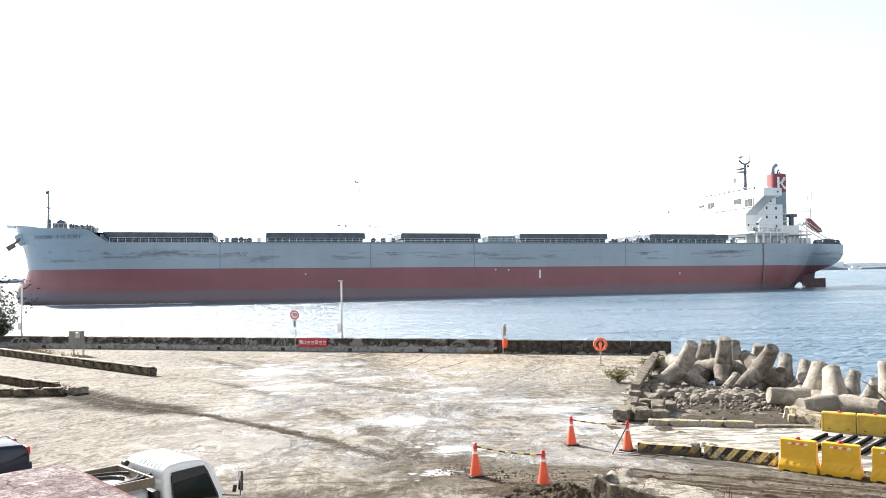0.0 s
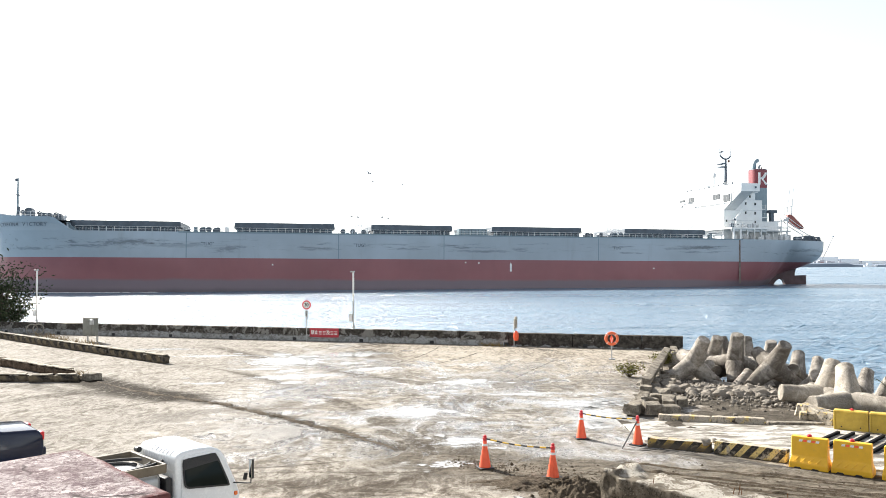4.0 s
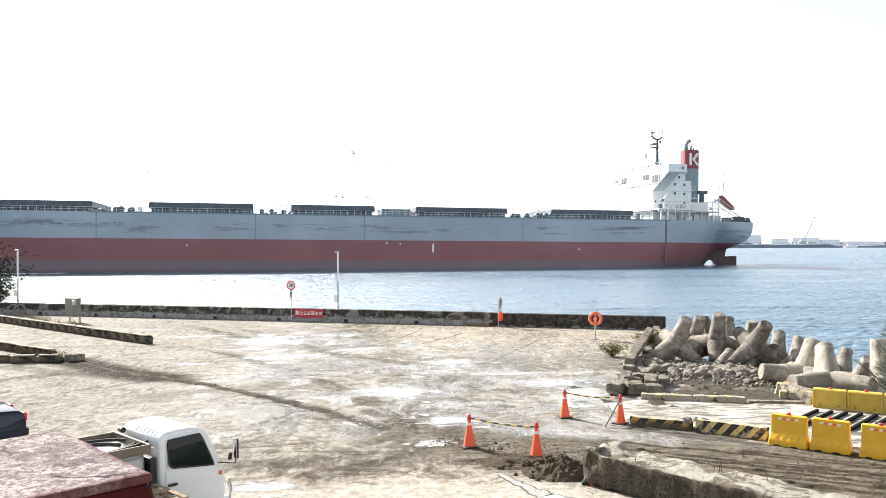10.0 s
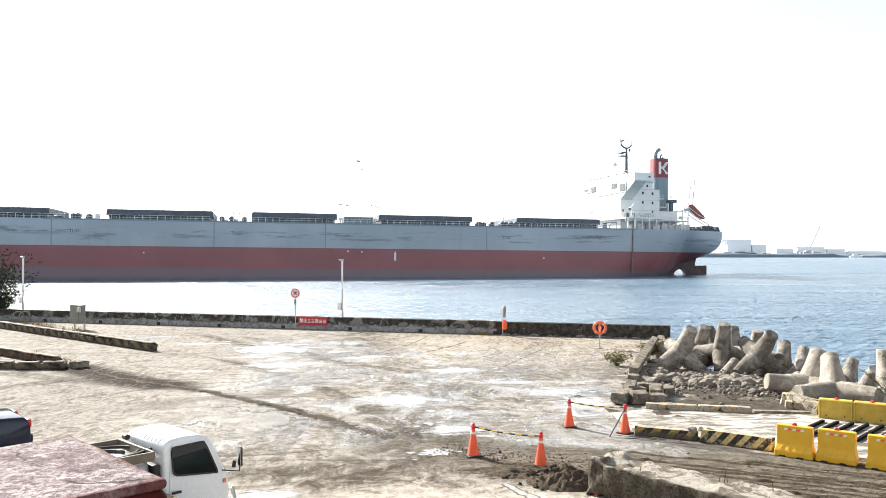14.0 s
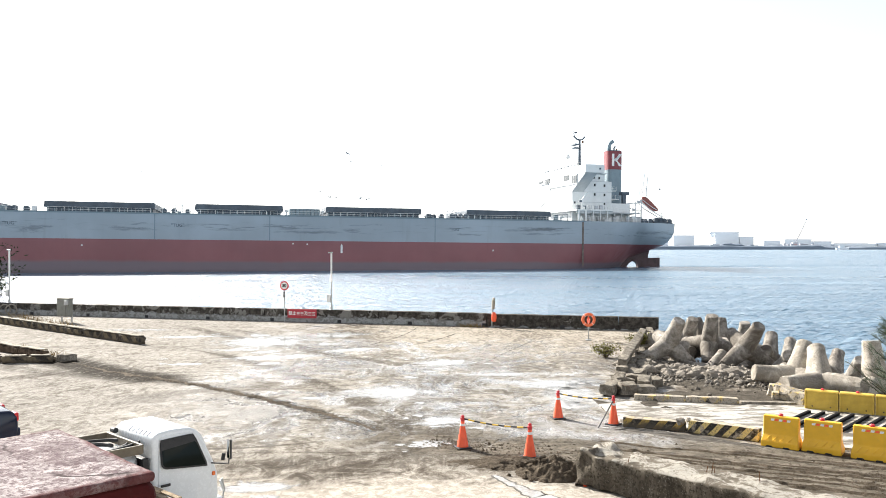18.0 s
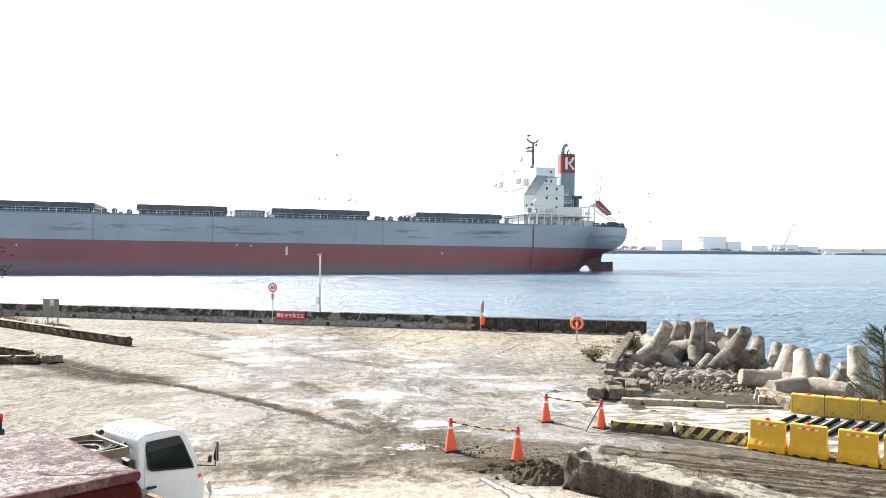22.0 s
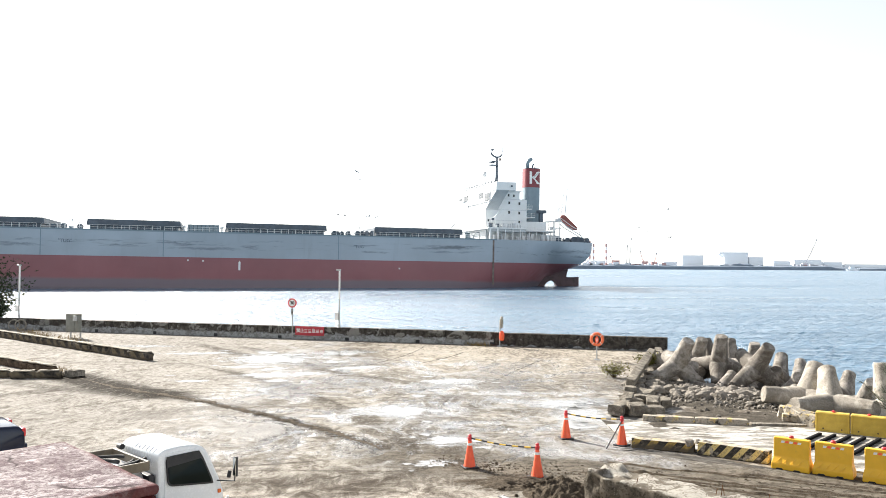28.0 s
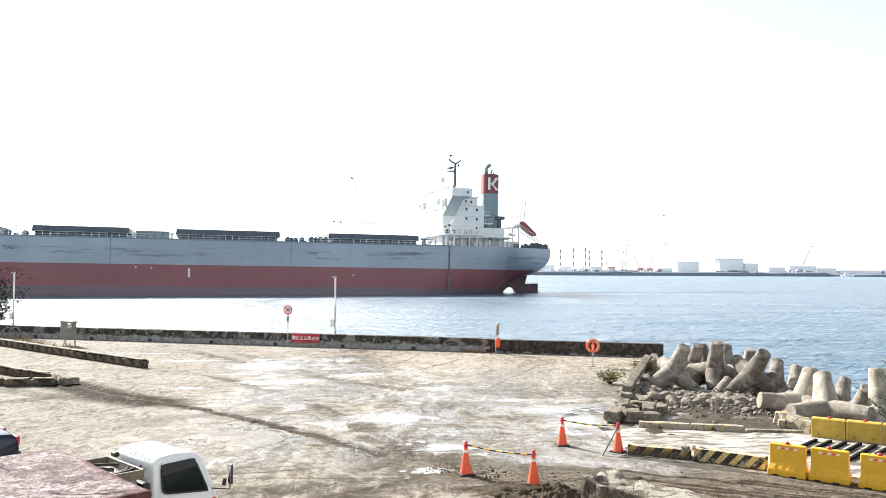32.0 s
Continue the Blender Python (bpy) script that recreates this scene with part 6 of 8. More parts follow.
def puddle(x, y, rx, ry, turn, seed):
    """A thin puddle: one ragged sheet with smaller splashes round it."""
    t = thing("puddle", pose(x, y, 0.004, 0, 0, turn), "thin puddle on the concrete mirroring the pale sky", "puddle", "puddles on the yard")
    rng = random.Random(seed)
    part("water_sheet", pool_sheet(rx, ry, 1.2, 60, seed), M_FILM, t)
    for k in range(6):
        part("splash", pool_sheet(rx, ry, rng.uniform(0.12, 0.34), 30, seed + k * 3 + 50), M_FILM, t, m=pose(rng.gauss(0, 0.8) * rx, rng.gauss(0, 0.9) * ry, 0.0005 * (k + 1)))
    return t


PUDDLES = ((-1.7, 26.7, 1.6, 1.4, -4), (0.0, 22.2, 0.8, 0.8, 20), (-0.3, 19.6, 0.6, 0.45, 10), (-3.9, 16.1, 0.85, 0.42, 0), (-7.4, 35.3, 2.6, 1.0, 12),
           (2.3, 30.4, 1.5, 0.45, 5), (3.9, 24.4, 1.0, 0.9, -15), (4.6, 26.6, 0.75, 1.6, -10), (-10.9, 33.2, 0.7, 0.35, 0), (-4.2, 25.6, 0.5, 0.25, 5),
           (1.1, 21.4, 0.22, 0.16, 0), (2.0, 21.5, 0.24, 0.1, 0), (-4.3, 37.6, 1.6, 0.5, 30), (-9.7, 37.9, 1.4, 0.45, 8),
           (4.6, 19.6, 0.3, 0.09, -20), (5.4, 28.9, 0.6, 0.9, 0),
           (-13.8, 43.4, 2.4, 0.6, 6), (-18.5, 47.0, 2.0, 0.5, 0), (4.2, 28.2, 2.3, 1.2, -8), (-8.4, 41.0, 3.0, 2.6, 25), (-6.0, 44.0, 2.6, 1.6, 20), (0.6, 33.6, 1.3, 1.0, 10))
for i, spec in enumerate(PUDDLES):
    puddle(*spec, i + 1)


def stream():
    """Water standing in a winding rut, with a dark wet rim."""
    line = [(1.19, 16.95, 0.05), (1.42, 16.45, 0.10), (1.62, 16.12, 0.12), (1.80, 15.78, 0.18), (2.0, 15.45, 0.26), (2.35, 15.2, 0.24), (2.75, 15.0, 0.22), (3.3, 14.7, 0.2), (3.9, 14.2, 0.15)]
    t = thing("puddle", pose(0, 0, 0), "winding puddle in a muddy rut with a dark wet rim", "puddle", "puddles on the yard")
    for name, mat, grow, z in (("wet_rim", M_MUD, 0.05, 0.003), ("water_sheet", M_WET, 0.0, 0.007)):
        b = bmesh.new()
        rows = []
        n = 160
        for i in range(n + 1):
            k = i / n * (len(line) - 1)
            j = min(int(k), len(line) - 2)
            p, q = Vector(line[j]), Vector(line[j + 1])
            c = p.lerp(q, k - j)
            d = Vector((q.x - p.x, q.y - p.y)).normalized()
            e = 0.05 * noise.fractal(Vector((i * 0.08, grow, 2)), 0.9, 2.1, 3)
            w = max(0.03, c.z * 0.8) + grow + 0.3 * c.z * noise.fractal(Vector((i * 0.07, 5, grow)), 0.9, 2.1, 3)
            rows.append([b.verts.new((c.x - d.y * (w + e), c.y + d.x * (w + e), z)), b.verts.new((c.x + d.y * (w - e), c.y - d.x * (w - e), z))])
        for a, c in zip(rows, rows[1:]):
            b.faces.new((a[0], a[1], c[1], c[0]))
        bmesh.ops.recalc_face_normals(b, faces=b.faces[:])
        part(name, b, mat, t)


stream()


def dirt_ridge():
    """A thin broken line of swept-up dirt across the yard: a low seam and many crumbs."""
    pts = [(-16.7, 34.7), (-13.1, 31.1), (-10.3, 29.35), (-8.35, 27.85), (-6.25, 26.0), (-4.9, 24.7), (-3.2, 23.0), (-1.6, 21.1)]
    rng = random.Random(77)
    b = bmesh.new()

    def place(k):
        k *= len(pts) - 1
        j = min(int(k), len(pts) - 2)
        d = (Vector(pts[j + 1]) - Vector(pts[j])).normalized()
        return Vector(pts[j]).lerp(Vector(pts[j + 1]), k - j), Vector((-d.y, d.x))

    n = 520
    rows = []
    for i in range(n + 1):
        k = i / n
        p, s = place(k)
        w = 0.02 + 0.20 * max(0.0, 0.55 + noise.fractal(Vector((i * 0.045, 3, 0)), 0.6, 2.1, 5)) * min(1, k * 4, (1 - k) * 5)
        o = 0.16 * noise.fractal(Vector((i * 0.03, 0, 7)), 0.7, 2.1, 5)
        rows.append([b.verts.new((*(p + s * (o + q * w * (1 + 0.5 * noise.noise(Vector((i * 0.4, q, 1)))))), h)) for q, h in ((-1, 0.003), (-0.4, 0.003 + w * 0.22), (0.4, 0.003 + w * 0.20), (1, 0.003))])
    for a, c in zip(rows, rows[1:]):
        for j in range(3):
            b.faces.new((a[j], c[j], c[j + 1], a[j + 1]))
    for i in range(1500):
        k = rng.random()
        p, s = place(k)
        spread = 0.7 if k < 0.3 else 0.14
        c = p + s * rng.gauss(0, spread)
        r = rng.uniform(0.006, 0.02)
        a = rng.uniform(0, 6.28)
        q = [b.verts.new((c.x + r * 1.6 * math.cos(a + t) * rng.uniform(0.7, 1.4), c.y + r * 1.6 * math.sin(a + t) * rng.uniform(0.7, 1.4), 0.002)) for t in (0, 1.57, 3.14, 4.71)]
        top = b.verts.new((c.x, c.y, r * 0.8))
        for t in range(4):
            b.faces.new((q[t], q[(t + 1) % 4], top))
    bmesh.ops.recalc_face_normals(b, faces=b.faces[:])
    tagged(part("dirt_ridge", b, M_SOIL), "long thin broken line of dark dirt across the yard", "dirt", kind="stuff")


dirt_ridge()


def lane_relief():
    """Mud of the lane: low ridges pressed up by wheels, and crumbs strewn between them."""
    rng = random.Random(41)

    def spot(u, d):
        return 0.911 * u + 0.413 * d, -0.413 * u + 0.911 * d

    b = bmesh.new()
    for i in range(13):
        d0 = 16.3 + 0.31 * i + rng.uniform(-0.1, 0.1)
        u0 = -5.5 + 5.0 * rng.random() + 0.10 * abs(i - 6)
        n = int(rng.uniform(110, 210))
        rows = []
        for k in range(n):
            u = u0 + k * 0.05
            fade = min(1.0, k / 12, (n - 1 - k) / 12)
            d = d0 + 0.16 * noise.fractal(Vector((u * 0.5, i * 3.1, 0)), 0.8, 2.1, 4)
            w = (0.035 + 0.05 * max(0.0, 0.6 + noise.fractal(Vector((u * 1.6, i, 5)), 0.8, 2.1, 4))) * fade + 0.004
            h = w * max(0.05, 0.42 + 0.5 * noise.noise(Vector((u * 3.0, i, 9))))
            rows.append([b.verts.new((*spot(u, d - w), 0.002)), b.verts.new((*spot(u, d - w * 0.2), 0.002 + h)), b.verts.new((*spot(u, d + w), 0.002))])
        for a, c in zip(rows, rows[1:]):
            for j in range(2):
                b.faces.new((a[j], c[j], c[j + 1], a[j + 1]))
    for i in range(3600):
        u = rng.uniform(-8.5, 8.0)
        half_w = 0.5 + 3.0 * max(0.0, min(1.0, (u + 9) / 14))
        x, y = spot(u, 18.05 + rng.gauss(0, 0.45) * half_w)
        if not (-8.0 < x < 10.0 and 12.5 < y < 24.0):
            continue
        r = min(0.05, rng.lognormvariate(-4.35, 0.5))
        a = rng.uniform(0, 6.28)
        q = [b.verts.new((x + r * 1.3 * math.cos(a + t) * rng.uniform(0.7, 1.4), y + r * 1.3 * math.sin(a + t) * rng.uniform(0.7, 1.4), 0.001)) for t in (0, 1.57, 3.14, 4.71)]
        top = b.verts.new((x + rng.uniform(-r, r) * 0.4, y + rng.uniform(-r, r) * 0.4, r * rng.uniform(0.7, 1.3)))
        for t in range(4):
            b.faces.new((q[t], q[(t + 1) % 4], top))
    bmesh.ops.recalc_face_normals(b, faces=b.faces[:])
    tagged(part("mud_ridges", b, M_SOIL), "low brown mud ridges and crumbs along the lane", "mud", kind="stuff")


lane_relief()


# ---------------------------------------------------------------- wash ramp between the kerbs
ramp_top = solid("ramp_slab", [(5.2, 21.75), (6.7, 21.1), (8.3, 20.1), (11.6, 18.0), (16.0, 15.4), (17.6, 19.0), (12.3, 23.2), (11.2, 24.2), (9.4, 24.3), (6.2, 24.95), (5.0, 24.4)], 0.05, -0.1, M_SLAB)
tagged(ramp_top, "pale worn concrete slab between two kerb rows", "slab", kind="structure")


M_TAR = plain("black_tarred_steel", (0.012, 0.012, 0.013), 0.85, 0, 0.2, 5, 0.1, (0.03, 0.027, 0.022), 0.3)


def grating():
    a, c = Vector((9.3, 21.3)), Vector((11.0, 23.1))       # one beam, from its near to its far end
    run = Vector((0.345, -0.165))
    t = thing("drain_grating", pose(a.x, a.y, 0.052), "black steel beams over a pit in the ramp slab", "grating")
    d = c - a
    turn = math.degrees(math.atan2(d.y, d.x))
    for i in range(16):
        o = run * i + d / 2
        part("beam", box(d.length, 0.09, 0.07, (0, 0, 0), 0.008), M_TAR, t, m=pose(o.x, o.y, 0, 0, 0, turn))
    return t


grating()


# ---------------------------------------------------------------- foreground: broken concrete wall, mud heap
def broken_wall():
    m, n = along(2.85, 16.3, 9.6, 9.3)
    t = thing("broken_wall", m, "thick broken concrete wall stump, sunlit top and shaded sides painted in", "wall")
    b = finely(box(n, 0.95, 0.66, (n / 2, 0.475, 0), 0.05, seg=1), 0.085, 8)
    for v in b.verts:
        near = max(0.0, 1 - v.co.x / 1.0)
        v.co += noise.noise_vector(v.co * 2.0) * (0.05 + 0.16 * near)
        v.co += noise.noise_vector(v.co * 5.0) * (0.030 + 0.09 * near)
        v.co += noise.noise_vector(v.co * 15.0) * (0.016 + 0.02 * near)
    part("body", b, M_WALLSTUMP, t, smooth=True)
    rng = random.Random(2)
    for i, (x, y) in enumerate(((2.6, 0.6), (2.7, 0.62), (2.75, 0.66), (3.6, 0.7), (1.2, 0.1))):
        part("rebar", tube([(x, y, 0.62), (x + rng.uniform(-0.03, 0.03), y + 0.02, 0.78 + 0.08 * (i % 2))], 0.008, 5), M_RUST, t)
    return t


def stump_mat():
    """Old mass concrete: pebbly broken sides painted dark for shade, a dirty top painted pale for sun."""
    m = Mat("stump_concrete", 0.92)
    a, b, v = m.noise(1.7, 12, 0.78, distort=1.2), m.noise(14, 9, 0.78), m.noise(2.0, 7, 0.7, m.space((1.6, 1.6, 0.35)))
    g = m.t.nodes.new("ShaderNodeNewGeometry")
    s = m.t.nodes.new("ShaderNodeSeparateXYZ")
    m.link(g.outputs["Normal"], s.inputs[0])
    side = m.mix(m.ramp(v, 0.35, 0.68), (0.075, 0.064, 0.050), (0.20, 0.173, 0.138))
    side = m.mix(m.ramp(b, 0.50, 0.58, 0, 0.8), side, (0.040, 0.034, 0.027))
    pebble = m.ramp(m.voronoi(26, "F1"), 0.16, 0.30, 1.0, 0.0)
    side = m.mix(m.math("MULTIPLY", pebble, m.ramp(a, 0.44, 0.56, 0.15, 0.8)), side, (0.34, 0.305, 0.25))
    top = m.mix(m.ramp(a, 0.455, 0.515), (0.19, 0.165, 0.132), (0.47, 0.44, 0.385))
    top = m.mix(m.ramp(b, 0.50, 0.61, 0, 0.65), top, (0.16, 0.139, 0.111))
    # upward faces take the sunlit tone, the others the shaded one
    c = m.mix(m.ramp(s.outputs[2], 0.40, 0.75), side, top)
    m.base(c).bump(m.math("ADD", m.math("MULTIPLY", a, 1.5), m.math("ADD", m.math("MULTIPLY", b, 1.2), m.math("MULTIPLY", pebble, 0.25))), 1.0, 0.06)
    return m.m


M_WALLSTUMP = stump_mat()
broken_wall()


def heap(name, x, y, rx, ry, high, mat, label, category, seed, turn=0.0, kind=""):
    b = bmesh.new()
    bmesh.ops.create_grid(b, x_segments=64, y_segments=64, size=1.0)
    for v in b.verts:
        r = math.hypot(v.co.x, v.co.y)
        h = max(0.0, 1 - r) ** 0.8 * high
        n = noise.fractal(Vector((v.co.x * 2.4 + seed, v.co.y * 2.4, seed)), 0.9, 2.1, 6)
        v.co = Vector((v.co.x * rx, v.co.y * ry, h * (0.85 + 0.35 * n) + (0.03 * n * (r < 1)) + 0.10 * min(high, 0.4) * noise.noise(Vector((v.co.x * 8, v.co.y * 8, seed))) * (r < 1) - 0.02))
    return tagged(part(name, b, mat, m=pose(x, y, 0, 0, 0, turn)), label, category, kind=kind)


heap("soil_mound", 2.5, 17.1, 0.85, 0.75, 0.42, M_SOIL, "heap of dark crumbly soil beside the broken wall", "soil", 3)
heap("soil_mound", 1.6, 17.9, 1.5, 0.7, 0.10, M_SOIL, "low spread of dark soil beside the cone", "soil", 5)
heap("soil_mound", 6.2, 20.5, 2.4, 0.35, 0.07, M_DIRT, "dark mud banked against the striped kerb", "soil", 8, -33)
rng_c = random.Random(61)
for k in range(46):
    a, r = rng_c.uniform(0, 6.28), abs(rng_c.gauss(0.45, 0.4))
    w = rng_c.uniform(0.03, 0.09)
    tagged(part("clod", lump(w, 1, 0.5, k + 3.0, (1, 0.8, 0.7)), M_SOIL, m=pose(2.3 + r * math.cos(a) * 1.2, 17.2 + r * math.sin(a), max(0.02, 0.34 - r * 0.5), 0, 0, k * 40)), "dark clod of soil beside the broken wall", "clod", "clods of soil")
tagged(part("plastic_scrap", rough_up(box(0.09, 0.06, 0.05, (0, 0, 0), 0.015), 0.02, 9), M_ORANGE, m=pose(3.02, 16.15, 0.0, 20, 0, 30)), "crumpled orange plastic scrap in the soil", "litter")


# ---------------------------------------------------------------- rubble shore and tetrapods
def shore():
    b = bmesh.new()
    nx, ny = 60, 60
    grid = []
    for i in range(nx + 1):
        row = []
        for j in range(ny + 1):
            u, v = i / nx, j / ny
            x = 5.0 + 30 * u
            y = 23.8 + 24 * v
            edge = 12.0 + (y - 25) * 0.28 if y > 33 else 14.2
            over = (x - edge) if y > 25 else -1
            over = max(over, (y - 35.5) * 0.25 if x > 10.5 else -1)
            z = 0.02 - 0.35 * max(0.0, over) - 0.07 * max(0.0, y - 31.2 + (x - 10) * 0.42) * (x > 8.5)
            z += 0.10 * noise.fractal(Vector((x * 0.8, y * 0.8, 4)), 0.8, 2.0, 5)
            row.append(b.verts.new((x, y, max(-2.2, z))))
        grid.append(row)
    for a, c in zip(grid, grid[1:]):
        for j in range(ny):
            p = a[j].co
            # leave the yard itself free
            if p.x < 5.3 + (p.y - 25.5) * 0.345 - 0.2:
                continue
            b.faces.new((a[j], c[j], c[j + 1], a[j + 1]))
    bmesh.ops.delete(b, geom=[v for v in b.verts if not v.link_faces], context="VERTS")
    bmesh.ops.recalc_face_normals(b, faces=b.faces[:])
    tagged(part("rubble_bank", b, M_BANK), "grey earth and rubble bank sloping to the water", "bank", kind="structure")


shore()


def tetrapod_mesh(mat):
    b = bmesh.new()
    legs = [Vector((0, 0, 1))]
    for k in range(3):
        a = 2 * math.pi * k / 3
        legs.append(Vector((math.sqrt(8) / 3 * math.cos(a), math.sqrt(8) / 3 * math.sin(a), -1 / 3)))
    for l in legs:
        q = l.to_track_quat("Z", "Y").to_matrix().to_4x4()
        c = spun([(0.44, -0.06), (0.44, 0.16), (0.405, 0.45), (0.350, 0.85), (0.305, 1.22), (0.288, 1.44), (0.262, 1.475)], 14)
        bmesh.ops.transform(c, matrix=q, verts=c.verts[:])
        join(b, c)
    rough_up(b, 0.030, 2.2, 1.0)
    rough_up(b, 0.014, 8.0, 2.0)
    me = bpy.data.meshes.new("tetrapod")
    b.to_mesh(me)
    b.free()
    for p in me.polygons:
        p.use_smooth = len(p.vertices) == 4 and p.area > 0.03
    me.materials.append(mat)
    return me


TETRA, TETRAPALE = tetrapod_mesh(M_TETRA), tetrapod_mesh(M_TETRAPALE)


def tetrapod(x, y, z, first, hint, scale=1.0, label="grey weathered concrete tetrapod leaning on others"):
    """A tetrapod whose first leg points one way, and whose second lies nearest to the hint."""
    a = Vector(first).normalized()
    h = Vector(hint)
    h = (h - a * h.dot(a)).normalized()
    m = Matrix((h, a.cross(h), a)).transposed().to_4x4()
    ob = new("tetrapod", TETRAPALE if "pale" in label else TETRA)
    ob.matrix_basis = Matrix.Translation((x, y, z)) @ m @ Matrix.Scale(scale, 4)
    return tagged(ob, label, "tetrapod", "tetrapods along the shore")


LYING = "pale concrete tetrapod with one leg lying towards the ramp"
BEHIND = "dark-patched concrete tetrapod half hidden behind others"
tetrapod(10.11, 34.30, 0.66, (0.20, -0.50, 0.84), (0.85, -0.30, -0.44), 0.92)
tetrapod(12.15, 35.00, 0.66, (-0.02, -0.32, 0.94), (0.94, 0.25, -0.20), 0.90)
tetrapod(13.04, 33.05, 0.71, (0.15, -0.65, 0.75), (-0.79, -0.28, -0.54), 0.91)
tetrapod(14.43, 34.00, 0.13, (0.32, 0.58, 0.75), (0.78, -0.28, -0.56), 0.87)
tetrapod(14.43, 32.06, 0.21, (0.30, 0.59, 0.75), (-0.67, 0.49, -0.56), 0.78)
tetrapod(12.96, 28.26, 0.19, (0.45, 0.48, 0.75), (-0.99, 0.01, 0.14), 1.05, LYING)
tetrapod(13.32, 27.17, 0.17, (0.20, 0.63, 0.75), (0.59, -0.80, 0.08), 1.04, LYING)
# added to close a gap where only shade is seen
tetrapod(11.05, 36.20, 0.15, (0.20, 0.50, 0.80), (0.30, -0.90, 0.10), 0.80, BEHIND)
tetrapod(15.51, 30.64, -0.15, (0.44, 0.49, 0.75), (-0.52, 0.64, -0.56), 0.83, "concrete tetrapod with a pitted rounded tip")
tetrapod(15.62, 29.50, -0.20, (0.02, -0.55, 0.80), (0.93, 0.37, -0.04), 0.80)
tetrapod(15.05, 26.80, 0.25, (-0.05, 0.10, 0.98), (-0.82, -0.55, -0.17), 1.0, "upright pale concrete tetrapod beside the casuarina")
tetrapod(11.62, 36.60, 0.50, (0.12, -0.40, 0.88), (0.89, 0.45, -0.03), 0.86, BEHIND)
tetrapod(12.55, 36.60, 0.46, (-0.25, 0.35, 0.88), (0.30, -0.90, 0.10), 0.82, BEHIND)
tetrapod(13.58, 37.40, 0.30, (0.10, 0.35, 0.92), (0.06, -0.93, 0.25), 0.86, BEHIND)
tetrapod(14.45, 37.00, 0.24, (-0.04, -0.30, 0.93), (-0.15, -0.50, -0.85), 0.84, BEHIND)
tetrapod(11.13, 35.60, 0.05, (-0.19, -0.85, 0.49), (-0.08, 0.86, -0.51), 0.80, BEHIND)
# low pods added as filler for the shaded gaps in the pile
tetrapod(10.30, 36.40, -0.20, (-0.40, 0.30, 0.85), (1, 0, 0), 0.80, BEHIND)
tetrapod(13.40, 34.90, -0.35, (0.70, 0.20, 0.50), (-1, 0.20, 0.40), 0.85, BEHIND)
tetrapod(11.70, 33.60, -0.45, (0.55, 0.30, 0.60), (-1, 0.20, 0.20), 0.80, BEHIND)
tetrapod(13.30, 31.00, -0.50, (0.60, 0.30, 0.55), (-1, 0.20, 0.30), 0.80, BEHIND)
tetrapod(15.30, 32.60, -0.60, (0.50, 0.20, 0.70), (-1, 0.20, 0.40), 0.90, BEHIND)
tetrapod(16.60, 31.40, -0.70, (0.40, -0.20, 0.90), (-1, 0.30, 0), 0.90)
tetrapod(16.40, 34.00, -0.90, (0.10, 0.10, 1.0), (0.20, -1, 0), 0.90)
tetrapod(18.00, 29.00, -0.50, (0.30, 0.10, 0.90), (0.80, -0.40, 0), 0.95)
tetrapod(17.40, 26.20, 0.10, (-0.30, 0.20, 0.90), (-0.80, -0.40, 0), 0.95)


def stones():
    """Rubble between the tetrapods: the nearest as stones of their own, the gravel as one."""
    rng = random.Random(17)
    kinds = []
    for k in range(10):
        b = lump(1.0, 2, 0.45, k + 1.0, (1.0, rng.uniform(0.6, 0.9), rng.uniform(0.45, 0.7)))
        me = bpy.data.meshes.new("stone")
        b.to_mesh(me)
        b.free()
        me.materials.append(M_RUBBLE)
        kinds.append(me)
    for i in range(270):
        x = rng.uniform(7.4, 14.5)
        y = rng.gauss(31.0, 1.15) - (x - 10) * 0.45
        if y < 26.6 - (x - 8) * 0.2:
            y += 2.6
        s = min(0.42, rng.lognormvariate(-1.9, 0.45))
        if x > 11.2 and y < 29.3:
            x -= 2.4
            y += 1.0
        if y > 32.2 - (x - 10) * 0.42:
            y -= 2.0
        ob = new("stone", rng.choice(kinds))
        ob.matrix_basis = pose(x, y, 0.02 + s * 0.25, rng.uniform(-20, 20), rng.uniform(-20, 20), rng.uniform(0, 360)) @ Matrix.Scale(s, 4)
        tagged(ob, "grey broken stone on the rubble bank", "stone", "stones on the bank")
    b = bmesh.new()
    for i in range(1500):
        x = rng.uniform(6.4, 15.5)
        y = rng.gauss(30.4, 1.7) - (x - 10) * 0.42
        s = rng.uniform(0.02, 0.085)
        if x < 6.2 + (y - 26) * 0.345:
            continue
        c = bmesh.new()
        bmesh.ops.create_icosphere(c, subdivisions=1, radius=s)
        for v in c.verts:
            v.co += noise.noise_vector(v.co * 20 + Vector((i, 0, 0))) * s * 0.5
        bmesh.ops.transform(c, matrix=Matrix.Translation((x, y, 0.02 + s * 0.4)), verts=c.verts[:])
        join(b, c)
    tagged(part("gravel", b, M_RUBBLE), "loose grey gravel over the bank", "gravel", kind="stuff")


